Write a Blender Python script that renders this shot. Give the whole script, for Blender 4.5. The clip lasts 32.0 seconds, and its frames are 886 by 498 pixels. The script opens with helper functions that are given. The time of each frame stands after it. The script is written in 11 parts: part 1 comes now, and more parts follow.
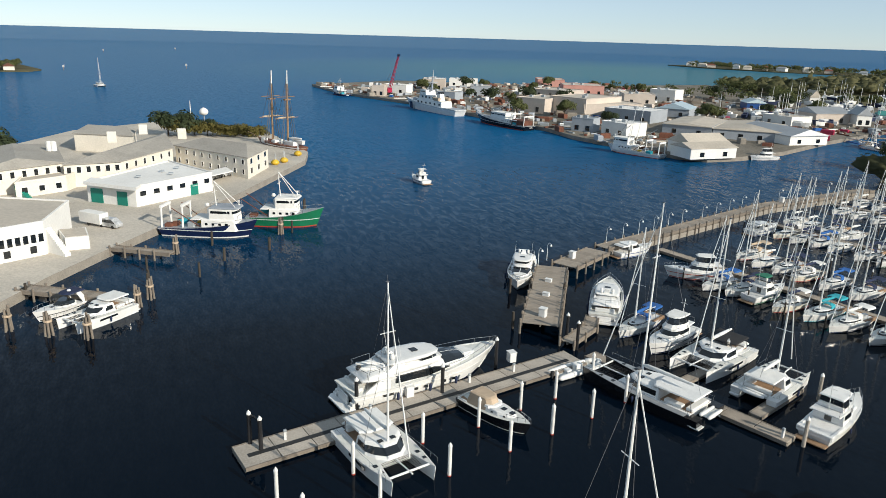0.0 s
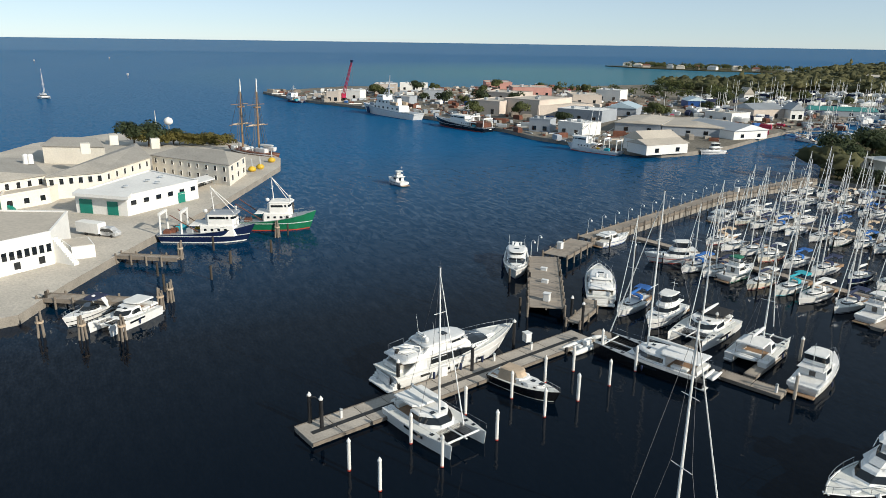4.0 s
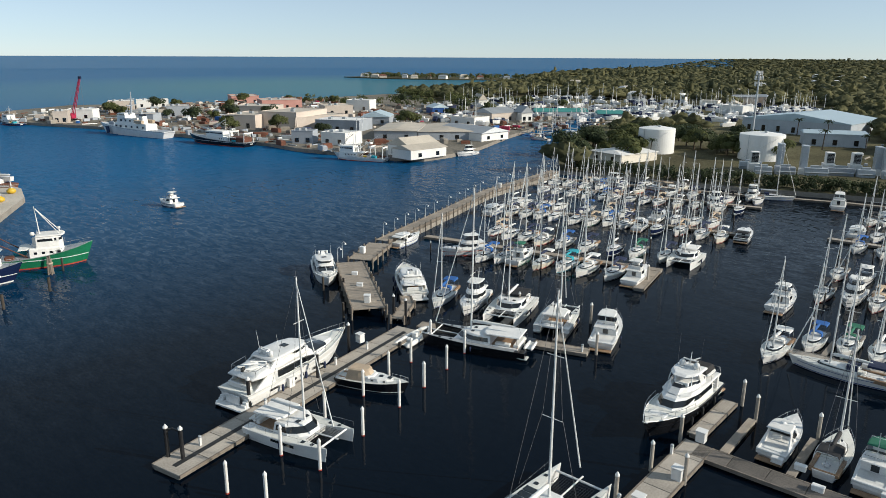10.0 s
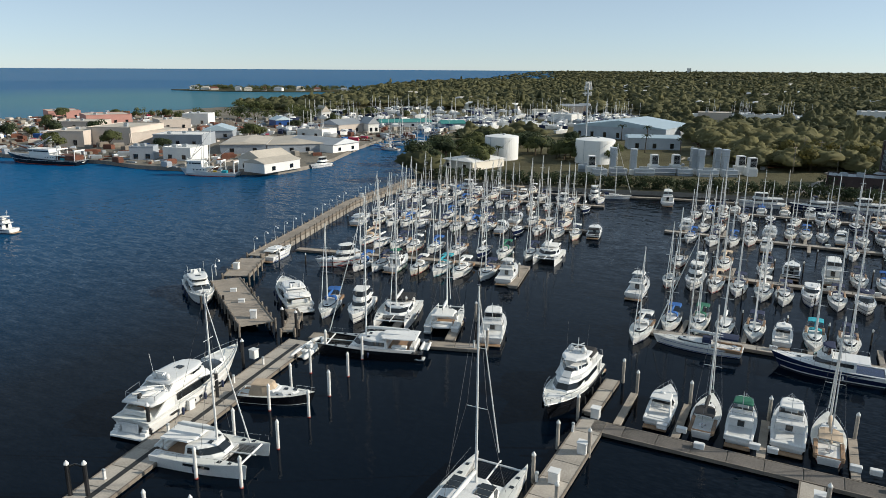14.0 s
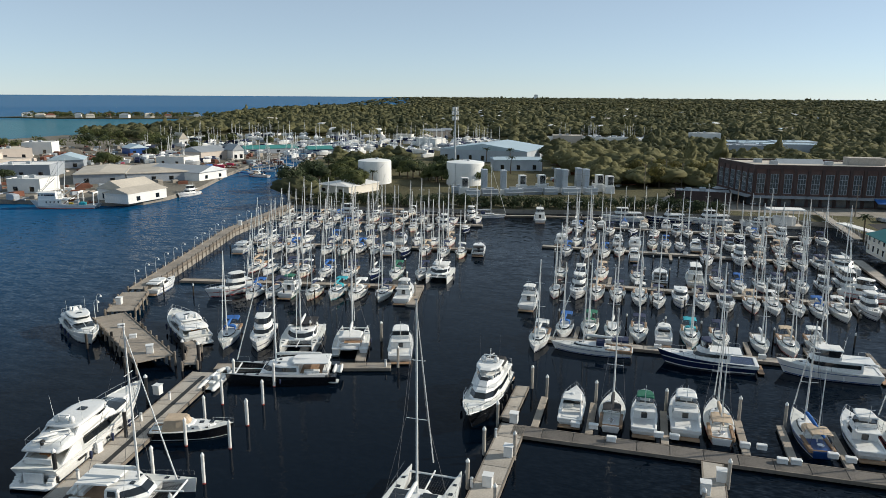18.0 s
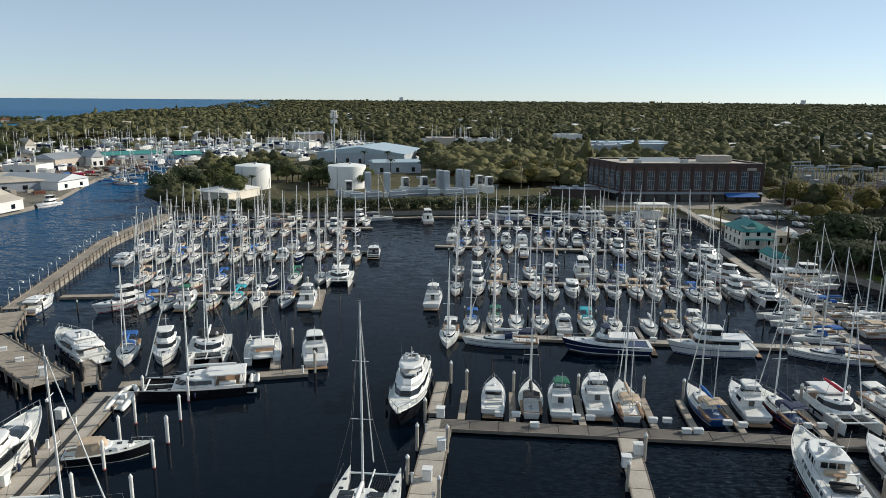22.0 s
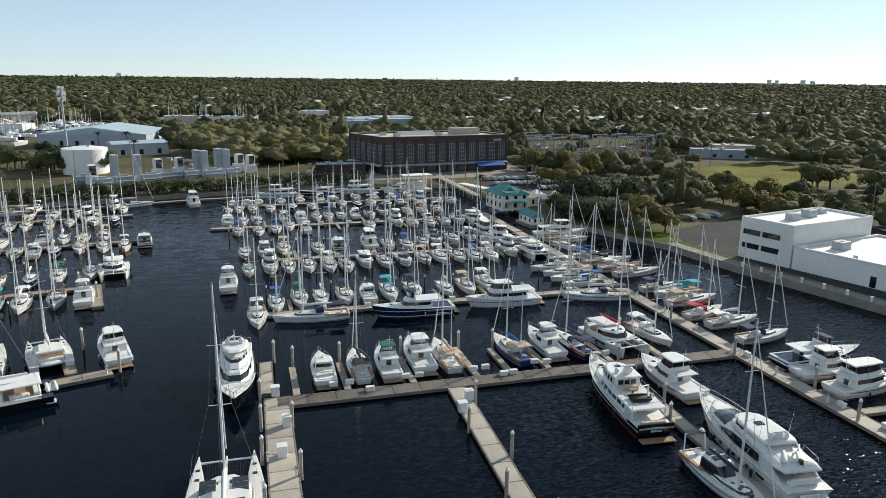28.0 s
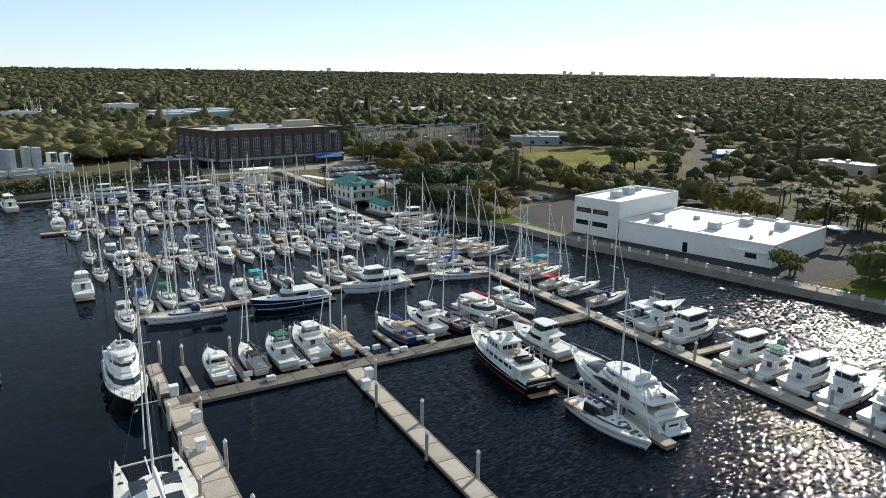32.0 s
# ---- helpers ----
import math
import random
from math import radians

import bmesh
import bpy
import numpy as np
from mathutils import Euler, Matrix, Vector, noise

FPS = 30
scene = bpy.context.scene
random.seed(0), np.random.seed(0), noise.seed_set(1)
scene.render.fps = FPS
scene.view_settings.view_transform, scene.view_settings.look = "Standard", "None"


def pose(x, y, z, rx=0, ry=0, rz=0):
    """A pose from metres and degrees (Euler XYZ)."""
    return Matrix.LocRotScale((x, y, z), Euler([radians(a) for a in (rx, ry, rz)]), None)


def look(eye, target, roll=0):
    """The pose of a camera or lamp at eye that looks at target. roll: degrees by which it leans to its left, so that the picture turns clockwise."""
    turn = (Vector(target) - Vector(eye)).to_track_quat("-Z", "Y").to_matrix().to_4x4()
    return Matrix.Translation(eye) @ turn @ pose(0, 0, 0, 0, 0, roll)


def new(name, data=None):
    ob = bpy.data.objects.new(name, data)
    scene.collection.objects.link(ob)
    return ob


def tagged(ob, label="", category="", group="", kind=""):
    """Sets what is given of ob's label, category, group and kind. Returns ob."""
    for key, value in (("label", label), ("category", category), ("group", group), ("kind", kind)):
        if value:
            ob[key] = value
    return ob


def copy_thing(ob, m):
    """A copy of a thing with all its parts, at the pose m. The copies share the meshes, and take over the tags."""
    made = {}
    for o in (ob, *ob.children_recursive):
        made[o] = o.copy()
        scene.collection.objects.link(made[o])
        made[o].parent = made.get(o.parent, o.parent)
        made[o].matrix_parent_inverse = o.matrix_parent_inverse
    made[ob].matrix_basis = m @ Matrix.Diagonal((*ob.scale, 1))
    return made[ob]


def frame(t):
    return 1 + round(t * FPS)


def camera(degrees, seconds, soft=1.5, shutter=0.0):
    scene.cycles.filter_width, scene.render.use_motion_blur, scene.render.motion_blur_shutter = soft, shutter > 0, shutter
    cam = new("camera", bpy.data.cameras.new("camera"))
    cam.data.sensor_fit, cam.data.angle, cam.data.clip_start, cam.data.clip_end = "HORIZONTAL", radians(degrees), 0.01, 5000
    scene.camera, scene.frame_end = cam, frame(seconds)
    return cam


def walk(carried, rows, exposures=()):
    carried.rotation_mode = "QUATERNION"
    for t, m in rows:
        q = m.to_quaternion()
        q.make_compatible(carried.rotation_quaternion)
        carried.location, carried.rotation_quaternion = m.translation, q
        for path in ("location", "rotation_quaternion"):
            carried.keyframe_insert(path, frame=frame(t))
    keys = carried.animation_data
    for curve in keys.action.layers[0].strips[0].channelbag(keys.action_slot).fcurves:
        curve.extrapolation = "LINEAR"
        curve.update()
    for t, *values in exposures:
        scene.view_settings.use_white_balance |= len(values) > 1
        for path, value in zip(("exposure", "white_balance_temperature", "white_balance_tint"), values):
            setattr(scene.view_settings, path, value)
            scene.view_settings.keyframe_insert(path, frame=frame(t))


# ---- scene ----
cam = camera(64.49, 32.0, soft=0.7)
EXPOSURES = [(0, 0.12, 6240, 9), (13, 0.1, 6240, 9), (22, 0.1, 6240, 9), (32, 0.42, 6290, 9)]
PATH = [
    (0, pose(4.579, -4.426, 43.969, 73.070, -1.608, 66.415)),
    (0.5, pose(5.177, -6.395, 44.029, 73.055, -1.652, 65.603)),
    (1, pose(5.725, -8.300, 44.066, 73.018, -1.602, 64.936)),
    (1.5, pose(6.292, -10.200, 44.173, 72.984, -1.558, 64.814)),
    (2, pose(6.748, -11.991, 44.197, 73.006, -1.396, 64.905)),
    (2.5, pose(7.036, -13.724, 44.259, 73.094, -1.218, 64.568)),
    (4.5, pose(7.445, -19.026, 44.514, 73.607, -0.729, 60.034)),
    (5, pose(7.385, -20.114, 44.502, 73.734, -0.640, 58.596)),
    (5.5, pose(7.322, -21.255, 44.589, 73.823, -0.570, 57.120)),
    (6, pose(7.109, -22.211, 44.680, 73.879, -0.478, 55.798)),
    (6.5, pose(6.814, -23.118, 44.727, 73.930, -0.474, 54.516)),
    (7, pose(6.444, -23.951, 44.632, 74.010, -0.376, 52.889)),
    (7.5, pose(6.163, -24.850, 44.621, 74.112, -0.355, 51.027)),
    (8, pose(5.932, -25.686, 44.599, 74.189, -0.308, 49.162)),
    (8.5, pose(5.555, -26.460, 44.607, 74.239, -0.266, 47.179)),
    (9, pose(5.197, -27.329, 44.622, 74.374, -0.240, 44.746)),
    (9.5, pose(4.749, -28.216, 44.638, 74.452, -0.261, 42.242)),
    (10, pose(4.273, -29.137, 44.655, 74.571, -0.271, 40.603)),
    (10.5, pose(3.743, -30.048, 44.733, 74.662, -0.286, 38.889)),
    (11, pose(3.230, -30.904, 44.713, 74.758, -0.277, 36.943)),
    (11.5, pose(2.651, -31.784, 44.688, 74.868, -0.308, 35.437)),
    (12, pose(2.107, -32.629, 44.661, 74.982, -0.296, 34.070)),
    (12.5, pose(1.527, -33.468, 44.586, 75.122, -0.345, 32.662)),
    (13, pose(0.980, -34.270, 44.584, 75.235, -0.340, 31.073)),
    (13.5, pose(0.476, -35.064, 44.585, 75.390, -0.338, 29.213)),
    (14, pose(-0.252, -35.810, 44.612, 75.546, -0.344, 27.416)),
    (14.5, pose(-0.814, -36.559, 44.522, 75.792, -0.344, 26.218)),
    (15, pose(-1.492, -37.233, 44.486, 76.036, -0.363, 24.260)),
    (15.5, pose(-2.097, -37.937, 44.509, 76.250, -0.328, 22.587)),
    (17.5, pose(-5.031, -40.378, 44.384, 77.344, -0.379, 16.880)),
    (18, pose(-5.872, -40.930, 44.323, 77.639, -0.389, 15.956)),
    (18.5, pose(-6.502, -41.359, 44.249, 77.926, -0.399, 14.689)),
    (19, pose(-7.360, -41.783, 44.176, 78.200, -0.391, 13.045)),
    (19.5, pose(-8.203, -42.110, 44.170, 78.139, -0.368, 11.778)),
    (20, pose(-9.114, -42.565, 44.246, 78.093, -0.402, 10.334)),
    (20.5, pose(-9.959, -43.017, 44.357, 78.038, -0.404, 8.890)),
    (21, pose(-10.793, -43.445, 44.435, 77.996, -0.404, 7.577)),
    (21.5, pose(-11.645, -43.866, 44.414, 77.975, -0.404, 6.455)),
    (22, pose(-12.395, -44.231, 44.474, 77.928, -0.441, 5.177)),
    (22.5, pose(-13.282, -44.600, 44.496, 77.893, -0.434, 3.804)),
    (23, pose(-14.182, -44.834, 44.364, 77.862, -0.470, 2.488)),
    (23.5, pose(-14.967, -45.005, 44.319, 77.383, -0.437, 0.889)),
    (24, pose(-15.791, -45.168, 44.372, 76.815, -0.370, -1.146)),
    (24.5, pose(-16.487, -45.355, 44.390, 76.609, -0.414, -3.166)),
    (26.5, pose(-20.036, -45.758, 44.377, 76.379, -0.516, -9.010)),
    (27, pose(-20.992, -45.825, 44.295, 76.316, -0.554, -11.254)),
    (27.5, pose(-22.186, -45.922, 44.138, 76.305, -0.638, -13.678)),
    (28, pose(-23.261, -46.045, 44.040, 76.293, -0.626, -15.791)),
    (28.5, pose(-24.432, -46.185, 44.023, 76.248, -0.695, -17.478)),
    (29, pose(-25.646, -46.511, 44.138, 76.185, -0.766, -18.742)),
    (29.5, pose(-27.123, -46.713, 44.314, 76.113, -0.823, -20.279)),
    (30, pose(-28.537, -46.879, 44.344, 76.061, -0.816, -22.013)),
    (30.5, pose(-29.887, -47.167, 44.319, 75.992, -0.756, -24.174)),
    (31, pose(-31.405, -47.521, 44.470, 75.927, -0.749, -26.393)),
    (31.5, pose(-33.005, -47.712, 44.557, 75.843, -0.751, -28.636)),
    (32, pose(-34.746, -48.012, 44.572, 75.751, -0.791, -30.677)),
]
walk(cam, PATH, exposures=EXPOSURES)

# ---- daylight: clear sky and one low sun ----
SUN_AZ, SUN_EL = 64.5, 25.0            # degrees clockwise from +y, degrees above the horizon
world = bpy.data.worlds.new("sky")
scene.world = world
world.use_nodes = True
wt = world.node_tree
sky = wt.nodes.new("ShaderNodeTexSky")
sky.sky_type, sky.sun_disc = "NISHITA", False
sky.sun_elevation, sky.sun_rotation = radians(SUN_EL), radians(SUN_AZ)
sky.air_density, sky.dust_density, sky.ozone_density, sky.altitude = 0.72, 0.15, 2.6, 1000
pale = wt.nodes.new("ShaderNodeHueSaturation")
pale.inputs["Saturation"].default_value = 0.76
wt.links.new(sky.outputs[0], pale.inputs["Color"])
# a thin even haze evens out the dome
veil = wt.nodes.new("ShaderNodeMix")
veil.data_type = "RGBA"
veil.inputs[0].default_value = 0.4
veil.inputs[7].default_value = (4.5, 5.5, 5.8, 1)
wt.links.new(pale.outputs[0], veil.inputs[6])
wt.links.new(veil.outputs[2], wt.nodes["Background"].inputs[0])
wt.nodes["Background"].inputs[1].default_value = 0.108
lamp = bpy.data.lights.new("sun", "SUN")
lamp.energy, lamp.angle, lamp.color = 4.9, radians(0.55), (1.0, 0.90, 0.74)
sun = new("sun", lamp)
_a, _e = radians(SUN_AZ), radians(SUN_EL)
sun.matrix_world = look((0, 0, 300), (-math.sin(_a) * math.cos(_e), -math.cos(_a) * math.cos(_e), 300 - math.sin(_e)))


# ---- materials ----
MATS = {}


def pbr(name, color, rough=0.5, metal=0.0, var=0.12, size=1.5, bump=0.0, fine=12.0, isle=0.0, dirt=None, spec=0.5, thin=0.0, tint=0.0):
    """A surface with variation at two scales, a little tint from piece to piece, and fine relief."""
    if name in MATS:
        return MATS[name]
    m = bpy.data.materials.new(name)
    m.use_nodes = True
    n, l = m.node_tree.nodes, m.node_tree.links
    b = n["Principled BSDF"]
    b.inputs["Roughness"].default_value, b.inputs["Metallic"].default_value = rough, metal
    b.inputs["Specular IOR Level"].default_value = spec
    geo = n.new("ShaderNodeTexCoord")
    big, small = n.new("ShaderNodeTexNoise"), n.new("ShaderNodeTexNoise")
    big.inputs["Scale"].default_value, big.inputs["Detail"].default_value = 1.0 / size, 4
    small.inputs["Scale"].default_value, small.inputs["Detail"].default_value = fine / size, 5
    for x in (big, small):
        l.new(geo.outputs["Object"], x.inputs["Vector"])
    add = n.new("ShaderNodeMath")
    add.operation = "ADD"
    l.new(big.outputs["Fac"], add.inputs[0])
    l.new(small.outputs["Fac"], add.inputs[1])
    fac = add.outputs[0]
    if isle:
        g = n.new("ShaderNodeNewGeometry")
        k = n.new("ShaderNodeMath")
        k.operation = "MULTIPLY_ADD"
        k.inputs[1].default_value = isle
        l.new(g.outputs["Random Per Island"], k.inputs[0])
        l.new(fac, k.inputs[2])
        fac = k.outputs[0]
    else:
        o = n.new("ShaderNodeObjectInfo")
        k = n.new("ShaderNodeMath")
        k.operation = "MULTIPLY_ADD"
        k.inputs[1].default_value = 0.35
        l.new(o.outputs["Random"], k.inputs[0])
        l.new(fac, k.inputs[2])
        fac = k.outputs[0]
    if tint:
        # one tint for each crown
        at = n.new("ShaderNodeAttribute")
        at.attribute_name = "tint"
        k = n.new("ShaderNodeMath")
        k.operation = "MULTIPLY_ADD"
        k.inputs[1].default_value = tint
        l.new(at.outputs["Fac"], k.inputs[0])
        l.new(fac, k.inputs[2])
        fac = k.outputs[0]
    ramp = n.new("ShaderNodeMapRange")
    ramp.inputs[1].default_value, ramp.inputs[2].default_value = 0.7 + tint * 0.1, 1.6 + isle * 0.6 + tint * 0.8
    l.new(fac, ramp.inputs[0])
    mix = n.new("ShaderNodeMix")
    mix.data_type = "RGBA"
    lo = dirt or tuple(c * (1 - 2.2 * var) for c in color)
    hi = tuple(min(1, c * (1 + var)) for c in color)
    mix.inputs[6].default_value, mix.inputs[7].default_value = (*lo, 1), (*hi, 1)
    l.new(ramp.outputs[0], mix.inputs[0])
    l.new(mix.outputs[2], b.inputs["Base Color"])
    if bump:
        bp = n.new("ShaderNodeBump")
        bp.inputs["Strength"].default_value, bp.inputs["Distance"].default_value = bump, 0.05 * size
        l.new(small.outputs["Fac"], bp.inputs["Height"])
        l.new(bp.outputs[0], b.inputs["Normal"])
    if thin:
        # leaves let some of the light through
        tr, ms = n.new("ShaderNodeBsdfTranslucent"), n.new("ShaderNodeMixShader")
        ms.inputs[0].default_value = thin
        l.new(mix.outputs[2], tr.inputs["Color"])
        l.new(b.outputs[0], ms.inputs[1])
        l.new(tr.outputs[0], ms.inputs[2])
        l.new(ms.outputs[0], n["Material Output"].inputs["Surface"])
    MATS[name] = m
    return m


GEL = pbr("gelcoat", (0.74, 0.74, 0.725), 0.28, var=0.09, size=2.2)
GELC = pbr("gelcoat_cream", (0.72, 0.68, 0.58), 0.3, var=0.06, size=3)
DECK = pbr("nonskid_deck", (0.66, 0.66, 0.62), 0.7, var=0.1, size=1.2, bump=0.15)
NAVY = pbr("navy_topsides", (0.012, 0.022, 0.07), 0.15, var=0.2, size=3)
BLACK = pbr("black_topsides", (0.012, 0.013, 0.016), 0.18, var=0.2, size=3)
GREENH = pbr("green_topsides", (0.012, 0.16, 0.075), 0.4, var=0.2, size=2)
BLUEH = pbr("blue_topsides", (0.02, 0.07, 0.24), 0.3, var=0.15, size=3)
# the panes' sky reflection is put into this lighter grey-blue base
GLASSB = pbr("office_glazing", (0.075, 0.09, 0.10), 0.12, var=0.25, size=3, spec=0.8)
GLASS = pbr("tinted_glass", (0.012, 0.015, 0.018), 0.06, var=0.2, size=2, spec=0.8)
ALU = pbr("anodised_aluminium", (0.74, 0.74, 0.72), 0.38, 0.12, var=0.06, size=4)
WHITEMAST = pbr("white_painted_spar", (0.76, 0.76, 0.74), 0.35, var=0.05, size=4)
WOODSPAR = pbr("varnished_spar", (0.42, 0.2, 0.08), 0.4, var=0.2, size=2)
STEEL = pbr("stainless_steel", (0.6, 0.6, 0.6), 0.25, 0.9, var=0.05)
WIRE = pbr("rigging_wire", (0.16, 0.16, 0.17), 0.45, 0.5, var=0.1)
SOLE = pbr("cockpit_sole_grating", (0.23, 0.21, 0.19), 0.8, var=0.2, size=0.8)
TEAK = pbr("teak_deck", (0.30, 0.19, 0.11), 0.65, var=0.2, size=0.8)
RUBBER = pbr("black_rubber", (0.02, 0.02, 0.02), 0.7, var=0.2)
C_BLUE = pbr("blue_canvas", (0.02, 0.11, 0.36), 0.85, var=0.15, size=1)
C_TEAL = pbr("turquoise_canvas", (0.03, 0.34, 0.42), 0.85, var=0.15, size=1)
C_NAVY = pbr("navy_canvas", (0.015, 0.025, 0.07), 0.85, var=0.15, size=1)
C_TAN = pbr("tan_canvas", (0.50, 0.39, 0.28), 0.85, var=0.12, size=1)
C_WHITE = pbr("white_canvas", (0.72, 0.72, 0.70), 0.8, var=0.08, size=1)
C_BLACK = pbr("black_canvas", (0.02, 0.02, 0.022), 0.85, var=0.15, size=1)
C_GREEN = pbr("green_canvas", (0.02, 0.15, 0.09), 0.85, var=0.15, size=1)
C_RED = pbr("red_canvas", (0.45, 0.02, 0.04), 0.8, var=0.15, size=1)
CONC = pbr("dock_concrete", (0.40, 0.36, 0.31), 0.85, var=0.2, size=2.5, bump=0.2)
CONCD = pbr("old_concrete", (0.27, 0.245, 0.21), 0.9, var=0.22, size=3, bump=0.3)
WOOD = pbr("weathered_timber", (0.215, 0.182, 0.148), 0.85, var=0.2, size=1.2, bump=0.3)
DOCKB = pbr("trodden_dock_boards", (0.130, 0.116, 0.103), 0.85, var=0.28, size=2.2, bump=0.3)
WOODL = pbr("sun_bleached_boards", (0.32, 0.275, 0.225), 0.85, var=0.2, size=1.5, bump=0.3)
PILEW = pbr("white_pile_sleeve", (0.74, 0.73, 0.70), 0.5, var=0.08, size=2)
PILEB = pbr("black_pile_sleeve", (0.018, 0.018, 0.02), 0.45, var=0.2, size=2)
PILET = pbr("tarred_timber_pile", (0.055, 0.045, 0.035), 0.85, var=0.25, size=1, bump=0.4)
REDBAND = pbr("antifouling_red", (0.42, 0.05, 0.03), 0.6, var=0.2)
WHITEP = pbr("white_stucco", (0.76, 0.75, 0.72), 0.8, var=0.07, size=6, bump=0.1)
CREAMP = pbr("cream_stucco", (0.74, 0.69, 0.60), 0.85, var=0.08, size=6, bump=0.1)
ROOFG = pbr("grey_shingle_roof", (0.34, 0.32, 0.285), 0.9, var=0.14, size=7, bump=0.25)
ROOFW = pbr("white_membrane_roof", (0.74, 0.73, 0.70), 0.7, var=0.08, size=9)
ROOFT = pbr("tan_gravel_roof", (0.50, 0.45, 0.38), 0.9, var=0.12, size=9)
ROOFM = pbr("grey_metal_roof", (0.34, 0.36, 0.38), 0.45, 0.3, var=0.1, size=8)
ROOFL = pbr("pale_metal_roof", (0.45, 0.55, 0.60), 0.4, 0.2, var=0.06, size=9)
ROOFTEAL = pbr("green_metal_roof", (0.05, 0.24, 0.22), 0.5, 0.1, var=0.1, size=4)
PINKP = pbr("pale_warehouse_wall", (0.54, 0.47, 0.41), 0.85, var=0.09, size=7)
PINKW = pbr("rose_painted_wall", (0.50, 0.26, 0.22), 0.85, var=0.1, size=7)
GREYW = pbr("grey_siding", (0.33, 0.36, 0.40), 0.7, var=0.1, size=6)
BRICK = pbr("dark_brick", (0.095, 0.056, 0.048), 0.9, var=0.22, size=3, bump=0.2)
BRICKD = pbr("dark_brick_pier", (0.068, 0.045, 0.041), 0.9, var=0.22, size=3, bump=0.2)
TEALD = pbr("green_roller_door", (0.01, 0.20, 0.15), 0.5, var=0.1)
TANKW = pbr("white_tank_paint", (0.78, 0.78, 0.76), 0.5, var=0.04, size=8)
GALV = pbr("galvanised_steel", (0.42, 0.45, 0.47), 0.5, 0.4, var=0.12, size=3)
SILVERG = pbr("grey_enclosure_panels", (0.46, 0.50, 0.54), 0.5, 0.2, var=0.1, size=5)
RUST = pbr("rusty_steel", (0.16, 0.06, 0.035), 0.85, var=0.3, size=2, bump=0.2)
CRANE = pbr("crane_red", (0.42, 0.02, 0.07), 0.5, var=0.15)
YELLOW = pbr("yellow_paint", (0.65, 0.42, 0.03), 0.5, var=0.15)
ASPH = pbr("asphalt", (0.050, 0.050, 0.053), 0.95, var=0.2, size=9, bump=0.2, spec=0.15)
GRASS = pbr("lawn_grass", (0.10, 0.14, 0.025), 0.95, var=0.25, size=14, fine=60, bump=0.5, spec=0.05)
EARTH = pbr("scrubby_ground", (0.135, 0.125, 0.075), 0.95, var=0.35, size=25, fine=40, bump=0.4, spec=0.05)
SAND = pbr("paved_yard", (0.47, 0.43, 0.37), 0.9, var=0.2, size=14, fine=30, bump=0.2)
YARD = pbr("dusty_working_yard", (0.23, 0.205, 0.17), 0.95, var=0.35, size=30, fine=30, bump=0.2, dirt=(0.06, 0.06, 0.05), spec=0.1)
BARK = pbr("tree_bark", (0.10, 0.075, 0.05), 0.95, var=0.25, size=1)
LEAF = pbr("broad_leaves", (0.140, 0.150, 0.055), 0.75, var=0.3, size=5, fine=20, isle=0.45, dirt=(0.042, 0.056, 0.022), spec=0.25, thin=0.4)
LEAFD = pbr("dark_leaves", (0.060, 0.078, 0.034), 0.75, var=0.3, size=5, fine=20, isle=0.45, dirt=(0.020, 0.030, 0.015), spec=0.25, thin=0.3)
LEAFY = pbr("spring_leaves", (0.185, 0.160, 0.048), 0.75, var=0.3, size=5, fine=20, isle=0.45, dirt=(0.07, 0.064, 0.018), spec=0.25, thin=0.4)
WOODS = pbr("forest_canopy", (0.232, 0.216, 0.104), 0.8, var=0.3, size=26, fine=5, isle=0.14, dirt=(0.036, 0.052, 0.031), spec=0.25, thin=0.52, tint=0.95)
DRYGRASS = pbr("dry_field_grass", (0.21, 0.20, 0.055), 0.95, var=0.25, size=18, fine=60, bump=0.5, spec=0.05)
CARW = pbr("car_paint", (0.55, 0.56, 0.57), 0.3, 0.2, var=0.5, size=9)


